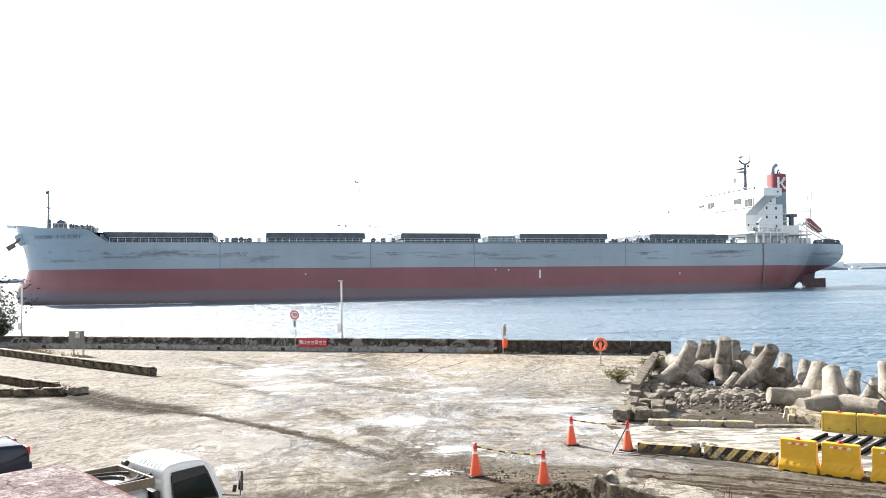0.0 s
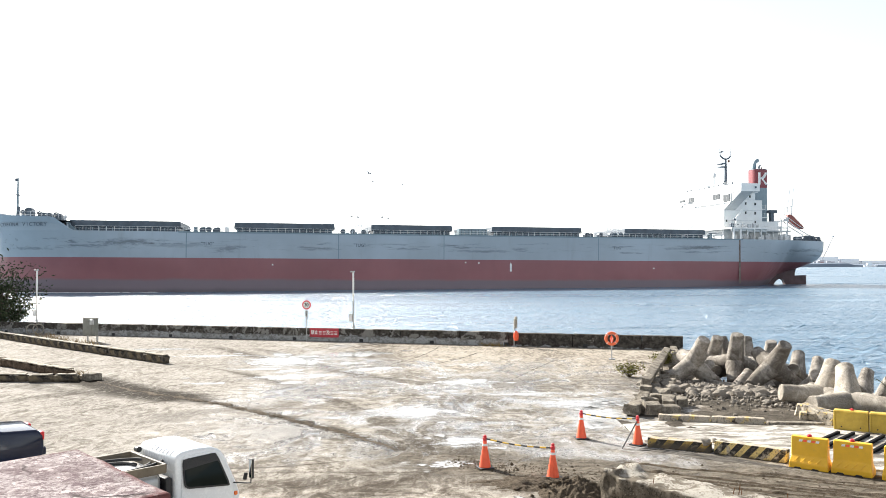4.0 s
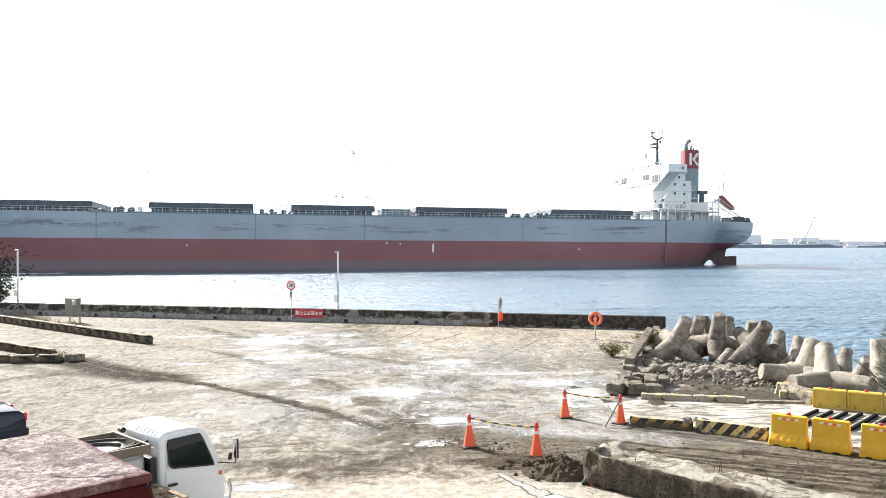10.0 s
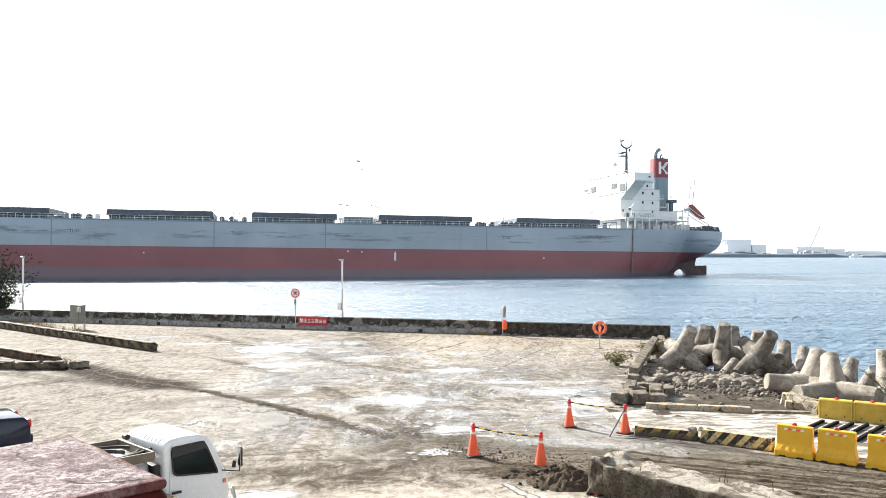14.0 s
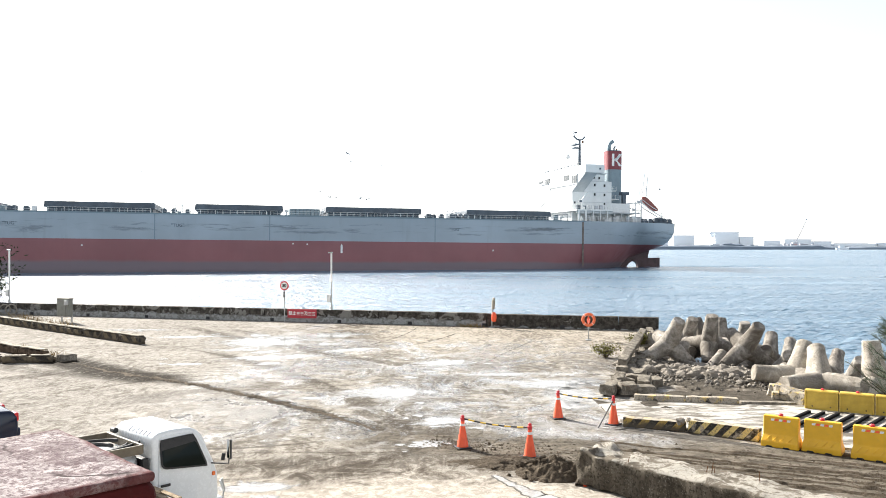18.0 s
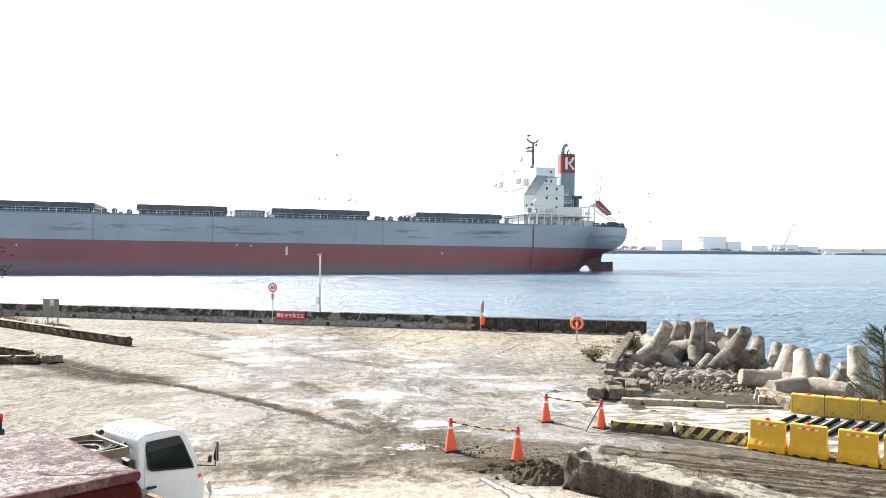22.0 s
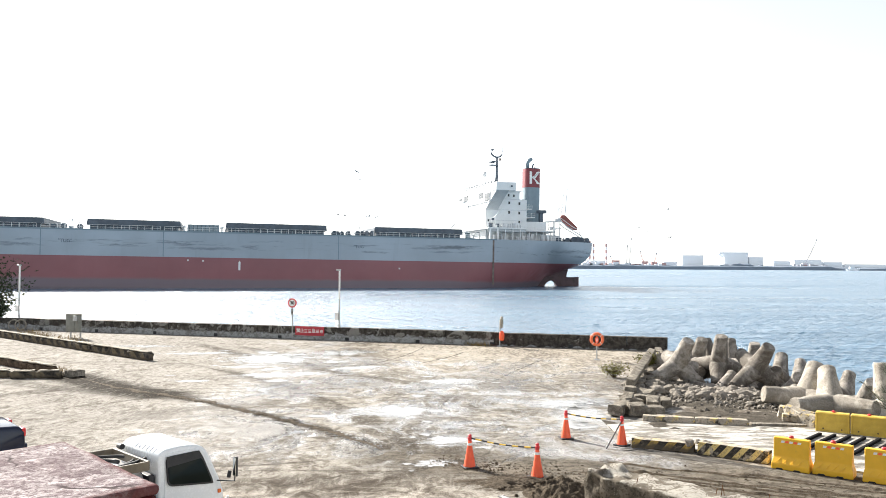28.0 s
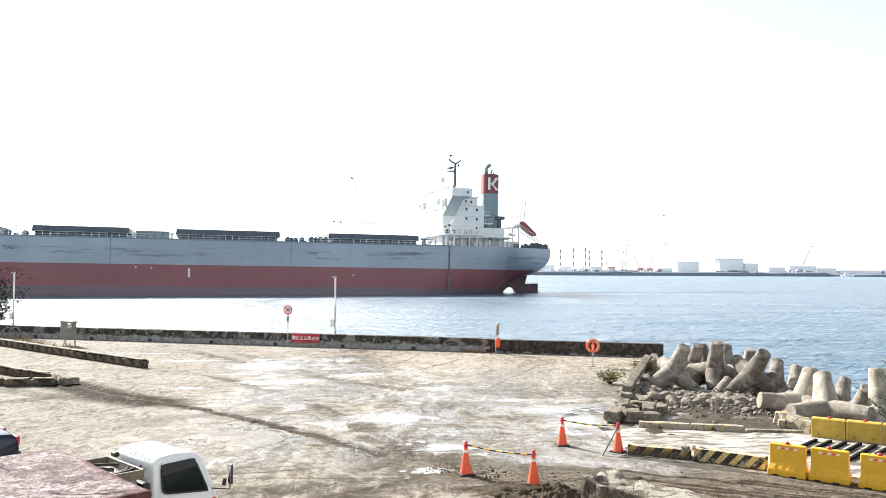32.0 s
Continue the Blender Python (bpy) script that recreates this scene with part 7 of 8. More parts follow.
def edge_blocks():
    """The broken kerb along the yard's seaward side."""
    rng = random.Random(8)
    p0, p1 = Vector((5.5, 26.2)), Vector((11.3, 43.2))
    n = 19
    for i in range(n):
        k = (i + 0.5) / n
        p = p0.lerp(p1, k)
        side = rng.uniform(-0.1, 0.25)
        up = 0.25 * k
        slab_piece(p.x + 0.3 + side, p.y, 71 + rng.uniform(-11, 11), rng.uniform(0.6, 1.1), rng.uniform(0.32, 0.46), rng.uniform(0.30, 0.50), M_OLDCONC, "broken concrete kerb piece along the yard edge", rng.uniform(-11, 11), 0.0, i)
        if i % 3 != 1:
            slab_piece(p.x + 0.75 + side, p.y - 0.2, 60 + rng.uniform(-25, 25), rng.uniform(0.7, 1.25), rng.uniform(0.4, 0.62), rng.uniform(0.28, 0.44), M_OLDCONC, "broken concrete kerb piece along the yard edge", rng.uniform(-10, 10), 0.0, i + 40)
    for i, (x, y, a, sx, sz) in enumerate(((5.7, 26.2, 60, 0.7, 0.34), (6.3, 26.4, 40, 0.6, 0.28), (6.9, 26.5, 15, 0.8, 0.26), (7.2, 27.3, 70, 0.8, 0.4), (6.5, 27.6, 20, 0.8, 0.35), (7.7, 27.9, 100, 0.6, 0.3), (11.4, 25.6, -30, 1.1, 0.35), (11.1, 25.2, -20, 0.6, 0.3))):
        slab_piece(x, y, a, sx, 0.45, sz, M_HAZWORN if i > 5 else M_OLDCONC, "tumbled broken concrete block at the yard corner", (-1) ** i * 6, 0.0, i + 80)
    m, n = along(6.98, 29.9, 10.0, 38.2)
    b = box(n, 0.34, 0.26, (n / 2, 0, 0), 0.03)
    bmesh.ops.subdivide_edges(b, edges=[e for e in b.edges if e.calc_length() > 1.0], cuts=14, use_grid_fill=True)
    tagged(part("fallen_beam", rough_up(b, 0.04, 2.0), M_OLDCONC, m=Matrix.Translation((0, 0, 0.42)) @ m @ pose(0, 0, 0, 12, -2, 0)), "long fallen concrete beam leaning along the yard edge", "beam")
    for i, (x, y, a, w, h) in enumerate(((6.5, 20.95, 20, 0.5, 0.36), (6.9, 20.85, -40, 0.4, 0.38), (6.75, 21.1, 70, 0.35, 0.3))):
        tagged(part("rock", lump(w * 0.27, 2, 0.5, i + 31.0, (1.1, 0.8, 0.8)), M_RUBBLE, m=pose(x, y, 0.28, 0, 0, a)), "pale rock lying behind the striped kerb", "rock")
    slab_piece(11.35, 25.2, -70, 1.5, 0.42, 0.40, M_HAZWORN, "tumbled pale striped kerb block beside the barriers", 6, 0.0, 91)


stones()
edge_blocks()


# ---------------------------------------------------------------- parked vehicles
M_TRUCK = plain("white_truck_paint", (0.74, 0.77, 0.79), 0.25, 0, 0.02, 2, 0.0, (0.5, 0.46, 0.4), 0.12)
M_TANK = plain("dull_aluminium", (0.40, 0.41, 0.41), 0.4, 0.6, 0.1, 3, 0.05)
M_TIMBER = rock("weathered_timber", (0.20, 0.15, 0.10), (0.46, 0.37, 0.27), 7, 0.3)
M_CARBLUE = plain("dark_blue_car_paint", (0.012, 0.017, 0.038), 0.18, 0, 0.1, 2, 0)
M_CARBLUE.node_tree.nodes["Principled BSDF"].inputs["Coat Weight"].default_value = 0.5
M_CARBLUE.node_tree.nodes["Principled BSDF"].inputs["Specular IOR Level"].default_value = 0.1
M_TAIL = plain("red_tail_lens", (0.55, 0.02, 0.025), 0.2, 0, 0.05, 4, 0)
M_AMBER = plain("amber_lens", (0.75, 0.16, 0.03), 0.25, 0, 0.05, 4, 0)


def pane_glass():
    m = Mat("car_glass", 0.04)
    m.base((0.006, 0.010, 0.009))
    m.b.inputs["Specular IOR Level"].default_value = 0.16
    return m.m


M_PANE = pane_glass()


def wheel(parent, x, y, r, w):
    b = tube([(x, y - w / 2, r), (x, y + w / 2, r)], r, 24)
    bmesh.ops.bevel(b, geom=[e for e in b.edges if abs(abs(e.verts[0].co.y - y) - w / 2) < 1e-4 and abs(abs(e.verts[1].co.y - y) - w / 2) < 1e-4 and e.verts[0].co.y * e.verts[1].co.y > 0], offset=0.02, segments=2, affect="EDGES")
    o = part("wheel", b, M_BLACK, parent, "black tyre")
    part("rim", tube([(x, y - w / 2 - 0.005, r), (x, y + w / 2 + 0.005, r)], r * 0.6, 16), M_GALV, o)
    return o


def mirror_mat():
    m = Mat("mirror_glass", 0.03, 1.0)
    m.base((0.8, 0.82, 0.82))
    return m.m


M_MIRROR = mirror_mat()


def rounded(pts, k):
    """An outline with its corners rounded off."""
    res = []
    for i, p in enumerate(pts):
        p, a, b = Vector(p), Vector(pts[i - 1]), Vector(pts[(i + 1) % len(pts)])
        r = min(0.10, k * min((a - p).length, (b - p).length))
        u, v = p + (a - p).normalized() * r, p + (b - p).normalized() * r
        for j in range(5):
            q = j / 4
            res.append(tuple(u * (1 - q) ** 2 + p * 2 * q * (1 - q) + v * q * q))
    return res


def light_truck():
    t = thing("tank_truck", pose(-5.26, 13.36, 0, 0, 0, 47), "small white tank truck with an open-topped load frame, parked", "truck")
    # the cab: an outline seen from the side, narrowed towards the roof
    side = [(0.0, 0.42), (1.14, 0.42), (1.20, 0.62), (1.18, 1.02), (1.12, 1.20), (0.92, 1.69), (0.84, 1.80), (0.70, 1.865), (0.40, 1.885), (0.12, 1.865), (0.02, 1.79)]
    b = prism(side, 1.56)
    bmesh.ops.bevel(b, geom=b.edges[:], offset=0.05, segments=4, profile=0.5, affect="EDGES")
    for v in b.verts:
        if v.co.z > 1.05:
            v.co.y *= 1 - 0.14 * ((v.co.z - 1.05) / 0.85) ** 1.5
    cab = part("cab", b, M_TRUCK, t, "white painted cab with rounded roof", smooth=True)
    # roof ribs at the rear
    for k in range(6):
        part("rear_rib", box(0.10, 0.022, 0.02, (0.075, -0.46 + k * 0.13, 1.822), 0.006, turn=pose(0, 0, 0, 0, -38, 0)), M_TRUCK, cab)

    def inset(x, z, s, d=0.0):
        y = 0.78 * (1 - 0.14 * (max(0, z - 1.05) / 0.85) ** 1.5) + d
        return (x, s * y, z)

    def panel(name, pts, s, mat, proud, parent, label="", thick=0.012):
        b = bmesh.new()
        a = [b.verts.new(inset(x, z, s, proud)) for x, z in pts]
        c = [b.verts.new(inset(x, z, s, proud - thick)) for x, z in pts]
        b.faces.new(a)
        b.faces.new(c[::-1])
        for i in range(len(a)):
            j = (i + 1) % len(a)
            b.faces.new((a[j], a[i], c[i], c[j]))
        bmesh.ops.recalc_face_normals(b, faces=b.faces[:])
        return part(name, b, mat, parent, label)

    for s in (-1, 1):
        door = panel("door", rounded([(0.08, 0.50), (0.92, 0.50), (1.04, 0.80), (1.05, 1.14), (0.80, 1.80), (0.12, 1.80)], 0.3), s, M_TRUCK, 0.010, cab, "white cab door")
        panel("window_seal", rounded([(0.14, 1.27), (0.98, 1.17), (0.96, 1.26), (0.80, 1.66), (0.72, 1.765), (0.13, 1.75)], 0.3), s, M_BLACK, 0.014, door)
        panel("side_window", rounded([(0.165, 1.30), (0.94, 1.205), (0.925, 1.26), (0.77, 1.66), (0.165, 1.66)], 0.25), s, M_PANE, 0.019, door, "dark tinted side window")
        panel("rain_visor", [(0.13, 1.58), (0.80, 1.64), (0.73, 1.765), (0.14, 1.75)], s, M_BLACK, 0.04, door, "black rain visor")
        part("door_handle", box(0.17, 0.03, 0.045, (0.20, s * 0.795, 0.98), 0.012), M_BLACK, door, "black handle")
        arm = part("mirror_arm", tube([(1.06, s * 0.76, 1.20), (1.16, s * 1.02, 1.22), (1.18, s * 1.13, 1.24), (1.18, s * 1.14, 1.36)], 0.012, 6), M_BLACK, cab)
        glass = part("mirror", box(0.045, 0.11, 0.34, (1.18, s * 1.15, 1.32), 0.02), M_BLACK, arm, "tall black wing mirror")
        part("mirror_glass", box(0.004, 0.085, 0.30, (1.156, s * 1.15, 1.34)), M_MIRROR, glass)
        part("small_mirror", box(0.03, 0.07, 0.12, (1.14, s * 1.02, 1.28), 0.012, turn=pose(0, 0, 0, 0, 20, 25)), M_BLACK, arm)
        part("side_lamp", box(0.06, 0.05, 0.07, (1.10, s * 0.77, 0.98), 0.015), M_AMBER, cab, "amber side lamp")
        part("headlamp", box(0.06, 0.22, 0.15, (1.18, s * 0.55, 0.70), 0.03), M_REFLECT, cab)
        wheel(t, 0.55, s * 0.62, 0.28, 0.18)
        wheel(t, -1.75, s * 0.62, 0.28, 0.20)
    b = bmesh.new()
    b.faces.new([b.verts.new(p) for p in ((1.128, -0.66, 1.20), (1.128, 0.66, 1.20), (0.935, 0.60, 1.68), (0.935, -0.60, 1.68))])
    part("windscreen", b, M_PANE, cab, "tinted windscreen")
    part("bumper", box(0.14, 1.54, 0.22, (1.22, 0, 0.36), 0.04), M_TRUCK, t)
    b = tube([(1.30, -0.74, 0.50), (1.36, -0.70, 0.66), (1.32, -0.68, 0.86)], 0.02, 6)
    part("front_guard", join(b, tube([(1.30, -0.66, 0.42), (1.40, -0.62, 0.6), (1.34, -0.58, 0.80)], 0.02, 6)), M_GALV, t)
    part("wheel_arch", ring(0.34, 0.03, 20, 6, Matrix.Translation((0.55, -0.78, 0.30))), M_BLACK, t)
    part("chassis", box(3.7, 0.7, 0.14, (-0.85, 0, 0.36), 0.01), M_BLACK, t)
    part("cab_gap_panel", box(0.10, 1.3, 1.05, (-0.07, 0, 0.42), 0.01), M_BLACK, t, "black panel behind the cab")
    # the load: a tank inside an open frame
    tank = part("tank", box(2.6, 1.30, 1.12, (-1.46, 0, 0.46), 0.16, seg=4), M_TANK, t, "dull metal tank", smooth=True)
    for s in (-1, 1):
        part("side_board", box(2.65, 0.045, 0.15, (-1.46, s * 0.65, 1.57), 0.01), M_LOADFRAME, t, "brown-grey side board")
    for x in (-0.13, -2.78):
        part("end_board", box(0.045, 1.30, 0.15, (x, 0, 1.57), 0.01), M_LOADFRAME, t)
    for x in (-2.0, -2.7):
        for s in (-1, 1):
            part("frame_post", box(0.05, 0.04, 1.12, (x, s * 0.72, 0.46), 0.008), M_LOADFRAME, t)
    part("tank_lid", box(1.5, 0.9, 0.05, (-1.05, 0.0, 1.545), 0.02), M_WHITE, t, "white lid")
    hose = [(-0.95 + (0.62 + 0.012 * a) * math.cos(a * 0.30), 0.02 + (0.40 + 0.004 * a) * math.sin(a * 0.30), 1.625 + 0.0012 * a) for a in range(44)]
    part("hose", tube(hose, 0.030, 7), M_BLACK, t, "coiled black hose", smooth=True)
    part("beacon", tube([(-0.06, 0.48, 1.76), (-0.06, 0.60, 1.76)], 0.05, 10), M_BLACK, t)
    for k in range(3):
        part("unread_mark", box(0.10, 0.006, 0.05, (-0.62 + k * 0.05, -0.705, 1.0 + k * 0.07)), M_BLACK, t)
    for k in range(5):
        part("unread_letter", box(0.045, 0.006, 0.06, (0.62 + k * 0.05, -0.797, 0.56)), M_BLACK, cab)
    part("rear_mirror_arm", tube([(-2.42, 0.5, 1.3), (-2.5, 0.6, 1.62), (-2.55, 0.62, 1.62)], 0.02, 6), M_GALV, t)
    part("tail_board", box(0.05, 1.4, 0.5, (-2.84, 0, 0.5), 0.01), M_TANK, t)
    return t


M_LOADFRAME = plain("brown_grey_boards", (0.15, 0.125, 0.09), 0.6, 0, 0.2, 4, 0.15)
light_truck()


def saloon_car():
    t = thing("car", pose(-12.48, 18.12, 0, 0, 0, 222), "dark blue saloon car, parked, seen past the parapet", "car")
    side = [(-2.22, 0.30), (2.2, 0.30), (2.25, 0.62), (2.05, 0.78), (1.15, 0.90), (0.45, 1.36), (-0.75, 1.38), (-1.35, 1.04), (-2.12, 1.00), (-2.26, 0.86), (-2.27, 0.5)]
    b = prism(side, 1.70)
    bmesh.ops.bevel(b, geom=b.edges[:], offset=0.07, segments=3, profile=0.6, affect="EDGES")
    for v in b.verts:
        if v.co.z > 0.9:
            v.co.y *= 1 - 0.2 * min(1, (v.co.z - 0.9) / 0.48)
    body = part("body", b, M_CARBLUE, t, smooth=True)
    for s in (-1, 1):
        b = bmesh.new()
        pts = [(1.0, 0.96), (0.42, 1.30), (-0.70, 1.31), (-1.2, 1.05)]
        b.faces.new([b.verts.new((x, s * (0.855 * (1 - 0.2 * min(1, (z - 0.9) / 0.48)) + 0.004), z)) for x, z in pts])
        part("side_window", b, M_PANE, body)
        part("pillar", box(0.08, 0.02, 0.34, (-0.15, s * 0.77, 0.97)), M_CARBLUE, body)
        part("tail_lamp", box(0.10, 0.36, 0.20, (-2.23, s * 0.66, 0.74), 0.03), M_TAIL, body, "red tail lamp")
        wheel(t, 1.35, s * 0.74, 0.31, 0.2)
        wheel(t, -1.35, s * 0.74, 0.31, 0.2)
    b = bmesh.new()
    b.faces.new([b.verts.new(p) for p in ((-1.33, -0.60, 1.07), (-1.33, 0.60, 1.07), (-0.80, 0.56, 1.375), (-0.80, -0.56, 1.375))])
    part("rear_window", b, M_PANE, body)
    part("bumper", box(0.12, 1.6, 0.2, (-2.27, 0, 0.36), 0.04), M_CARBLUE, body)
    part("unread_plate", box(0.015, 0.4, 0.13, (-2.30, 0, 0.62)), M_REFLECT, body)
    return t


saloon_car()


# ---------------------------------------------------------------- the viewer's building
def parapet_top():
    m = Mat("weathered_maroon_top", 0.85)
    a, b = m.noise(9, 10, 0.76, distort=0.5), m.noise(60, 8, 0.78)
    c = m.mix(m.ramp(a, 0.42, 0.58), (0.160, 0.128, 0.131), (0.335, 0.300, 0.300))
    c = m.mix(m.ramp(b, 0.47, 0.57, 0, 0.7), c, (0.085, 0.052, 0.060))
    c = m.mix(m.ramp(m.noise(24, 9, 0.8), 0.53, 0.61, 0, 0.65), c, (0.50, 0.44, 0.435))
    dot = m.noise(170, 6, 0.75)
    c = m.mix(m.ramp(dot, 0.50, 0.58, 0, 0.7), c, (0.060, 0.036, 0.040))
    c = m.mix(m.ramp(dot, 0.42, 0.36, 0, 0.4), c, (0.36, 0.31, 0.305))
    edge_u = m.math("MINIMUM", m.math("ABSOLUTE", m.axis(1)), m.math("MINIMUM", m.math("ABSOLUTE", m.math("ADD", m.axis(1), 0.315)), m.axis(0)))
    worn = m.math("ADD", edge_u, m.math("MULTIPLY", m.math("SUBTRACT", a, 0.5), 0.05))
    c = m.mix(m.ramp(worn, 0.004, 0.022, 0.85, 0.0), c, (0.11, 0.035, 0.035))
    crack = m.ramp(m.voronoi(3.4, vec=m.warp(m.space((1, 1.2, 1), 30), 7.0, 0.12)), 0.0, 0.012, 0.9, 0.0)
    crack = m.math("MULTIPLY", crack, m.ramp(m.noise(2.6, 3), 0.52, 0.58))
    c = m.mix(crack, c, (0.03, 0.02, 0.02))
    m.base(c).bump(m.math("ADD", m.math("ADD", b, dot), m.math("MULTIPLY", crack, -2.0)), 0.5, 0.004)
    return m.m


def parapet():
    run = math.degrees(math.atan2(-0.70, -0.71))
    t = thing("parapet", pose(-0.322, 0.893, 2.964, 0, 0, run), "maroon painted concrete parapet with a weathered, cracked top", "parapet")
    # local x runs away from the end, local y to the left of that, seen from above
    L, W = 3.2, 0.315
    b = box(L, W, 1.725, (L / 2, -W / 2, 0), 0.022, seg=4)
    part("wall", b, M_MAROON, t)
    b = box(L - 0.012, W - 0.012, 0.012, (L / 2, -W / 2, 1.720), 0.005, seg=3)
    bmesh.ops.subdivide_edges(b, edges=[e for e in b.edges if e.calc_length() > 0.2], cuts=12, use_grid_fill=True)
    rough_up(b, 0.003, 14)
    part("top_coat", b, parapet_top(), t, "weathered pinkish-grey cracked top coat")
    return t


parapet()
# added out of view: dims the sky's fill and darkens reflections
tagged(part("wall_unseen", box(16.0, 0.4, 7.5, (-1.5, -8.6, 2.9), 0.02), plain("house_render", (0.42, 0.40, 0.37), 0.85, 0, 0.12, 1.5, 0.3)), "plain house wall assumed behind the terrace, added unseen to block sky light", "wall", kind="structure")
M_TERRACE = plain("terrace_concrete", (0.34, 0.32, 0.29), 0.85, 0, 0.15, 2, 0.3)
tagged(part("terrace", box(9.0, 9.0, 2.95, (-1.5, -4.55, 0.0), 0.02, turn=None), M_TERRACE, m=pose(0.0, 0.0, 0)), "plain concrete terrace block under the viewpoint", "terrace", kind="structure")
pier = thing("parapet_support", pose(-2.2, 0.55, 0), "plain concrete pier carrying the parapet's outer end", "pier", kind="structure")
part("pier", box(3.6, 1.4, 2.95, (0.6, 0.0, 0)), M_TERRACE, pier)


def pallet(x, y, z, a, label):
    t = thing("pallet", pose(x, y, z, 0, 0, a), label, "pallet", "stacked pallets")
    for k in range(8):
        part("deck_board", box(0.095, 1.0, 0.022, (-0.5 + k * 0.143, 0, 0.10), 0.003), M_TIMBER, t)
    for k in (-0.44, 0, 0.44):
        part("bearer", box(1.1, 0.09, 0.078, (0, k, 0.022), 0.003), M_TIMBER, t)
        part("foot_board", box(1.1, 0.1, 0.022, (0, k, 0.0), 0.003), M_TIMBER, t)
    return t


for k in range(9):
    pallet(-4.72 + 0.02 * (k % 2), 12.0, k * 0.122, 47 + (k % 3), "weathered wooden pallet in a stack beside the truck")
tagged(part("timber_scrap", join(box(0.5, 0.12, 0.06, (0, 0, 0), 0.01), box(0.14, 0.3, 0.1, (-0.1, 0.05, 0.03), 0.02)), M_TIMBER, m=pose(-4.62, 12.2, 1.10, 0, 0, 20)), "scrap of dark timber lying on the pallets", "timber")


# ---------------------------------------------------------------- casuarina at the shore
def casuarina(x, y, z, high, seed):
    rng = random.Random(seed)
    t = thing("casuarina", pose(x, y, z), "feathery grey-green casuarina tree swaying by the shore", "tree")
    wood, crown = bmesh.new(), bmesh.new()
    tube([(0, 0, 0), (0.05, 0, high * 0.5), (-0.05, 0.05, high)], 0.05, 7, wood, ends=(0.07, 0.012))
    for i in range(46):
        k = 0.06 + 0.94 * i / 46
        a = rng.uniform(0, 2 * math.pi)
        reach = (1.25 * (1 - k) + 0.28) * rng.uniform(0.6, 1.1)
        p = Vector((0, 0, high * k))
        e = p + Vector((math.cos(a) * reach, math.sin(a) * reach, reach * rng.uniform(0.35, 0.9)))
        tube([p, p.lerp(e, 0.5) + Vector((0, 0, -0.04)), e], 0.01, 4, wood, ends=(0.018, 0.004))
        for _ in range(46):
            f = rng.uniform(0.15, 1.0)
            c = p.lerp(e, f)
            d = ((e - p).normalized() * 0.9 + Vector((rng.gauss(0, 0.45), rng.gauss(0, 0.45), rng.gauss(0.1, 0.45)))).normalized()
            l = rng.uniform(0.16, 0.34)
            w = d.cross(Vector((rng.uniform(-1, 1), rng.uniform(-1, 1), rng.uniform(-1, 1)))).normalized() * 0.006
            crown.faces.new([crown.verts.new(q) for q in (c - w, c + w, c + d * l + w * 0.4, c + d * l - w * 0.4)])
    part("trunk", wood, M_BARK, t)
    part("crown", crown, M_NEEDLE, t)
    return t


M_NEEDLE = leaf_mat("casuarina_needle", (0.05, 0.07, 0.05), (0.15, 0.18, 0.13))
CASUARINAS = [(casuarina(13.55, 22.9, 0, 2.7, 3), 13.55, 22.9), (casuarina(14.6, 23.6, 0, 1.7, 5), 14.6, 23.6)]


# ---------------------------------------------------------------- the far shore
FAR = 2200.0
# aerial haze is painted into these pale, bluish colours
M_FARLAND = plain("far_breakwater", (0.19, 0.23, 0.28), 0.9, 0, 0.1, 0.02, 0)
M_FARPALE = plain("far_hazed_pale", (0.94, 0.97, 1.0), 0.9, 0, 0.01, 0.02, 0, (0.9, 0.93, 0.96), 0.05)
M_FARGREY = plain("far_hazed_grey", (0.88, 0.92, 0.96), 0.9, 0, 0.03, 0.02, 0, (0.8, 0.84, 0.88), 0.1)
M_FARRED = plain("far_hazed_red", (0.52, 0.34, 0.33), 0.8, 0, 0.08, 0.02, 0)


def far_shore():
    b = bmesh.new()
    rng = random.Random(12)
    n = 300
    rows = []
    for i in range(n + 1):
        x = -2400 + 4400 * i / n
        h = 11.5 + 1.6 * noise.noise(Vector((x * 0.02, 0, 0))) + max(0, 5 * noise.noise(Vector((x * 0.011, 4, 0)))) - (4.0 if x > 1090 else 0)
        rows.append([b.verts.new(p) for p in ((x, FAR - 20, WATER_Z - 0.5), (x, FAR - 12, h * 0.75 + WATER_Z), (x, FAR, h + WATER_Z), (x, FAR + 260, h + 1 + WATER_Z), (x, FAR + 300, WATER_Z - 0.5))])
    for a, c in zip(rows, rows[1:]):
        for j in range(4):
            b.faces.new((a[j], c[j], c[j + 1], a[j + 1]))
    bmesh.ops.recalc_face_normals(b, faces=b.faces[:])
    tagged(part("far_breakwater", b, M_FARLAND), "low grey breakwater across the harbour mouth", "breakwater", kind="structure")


far_shore()


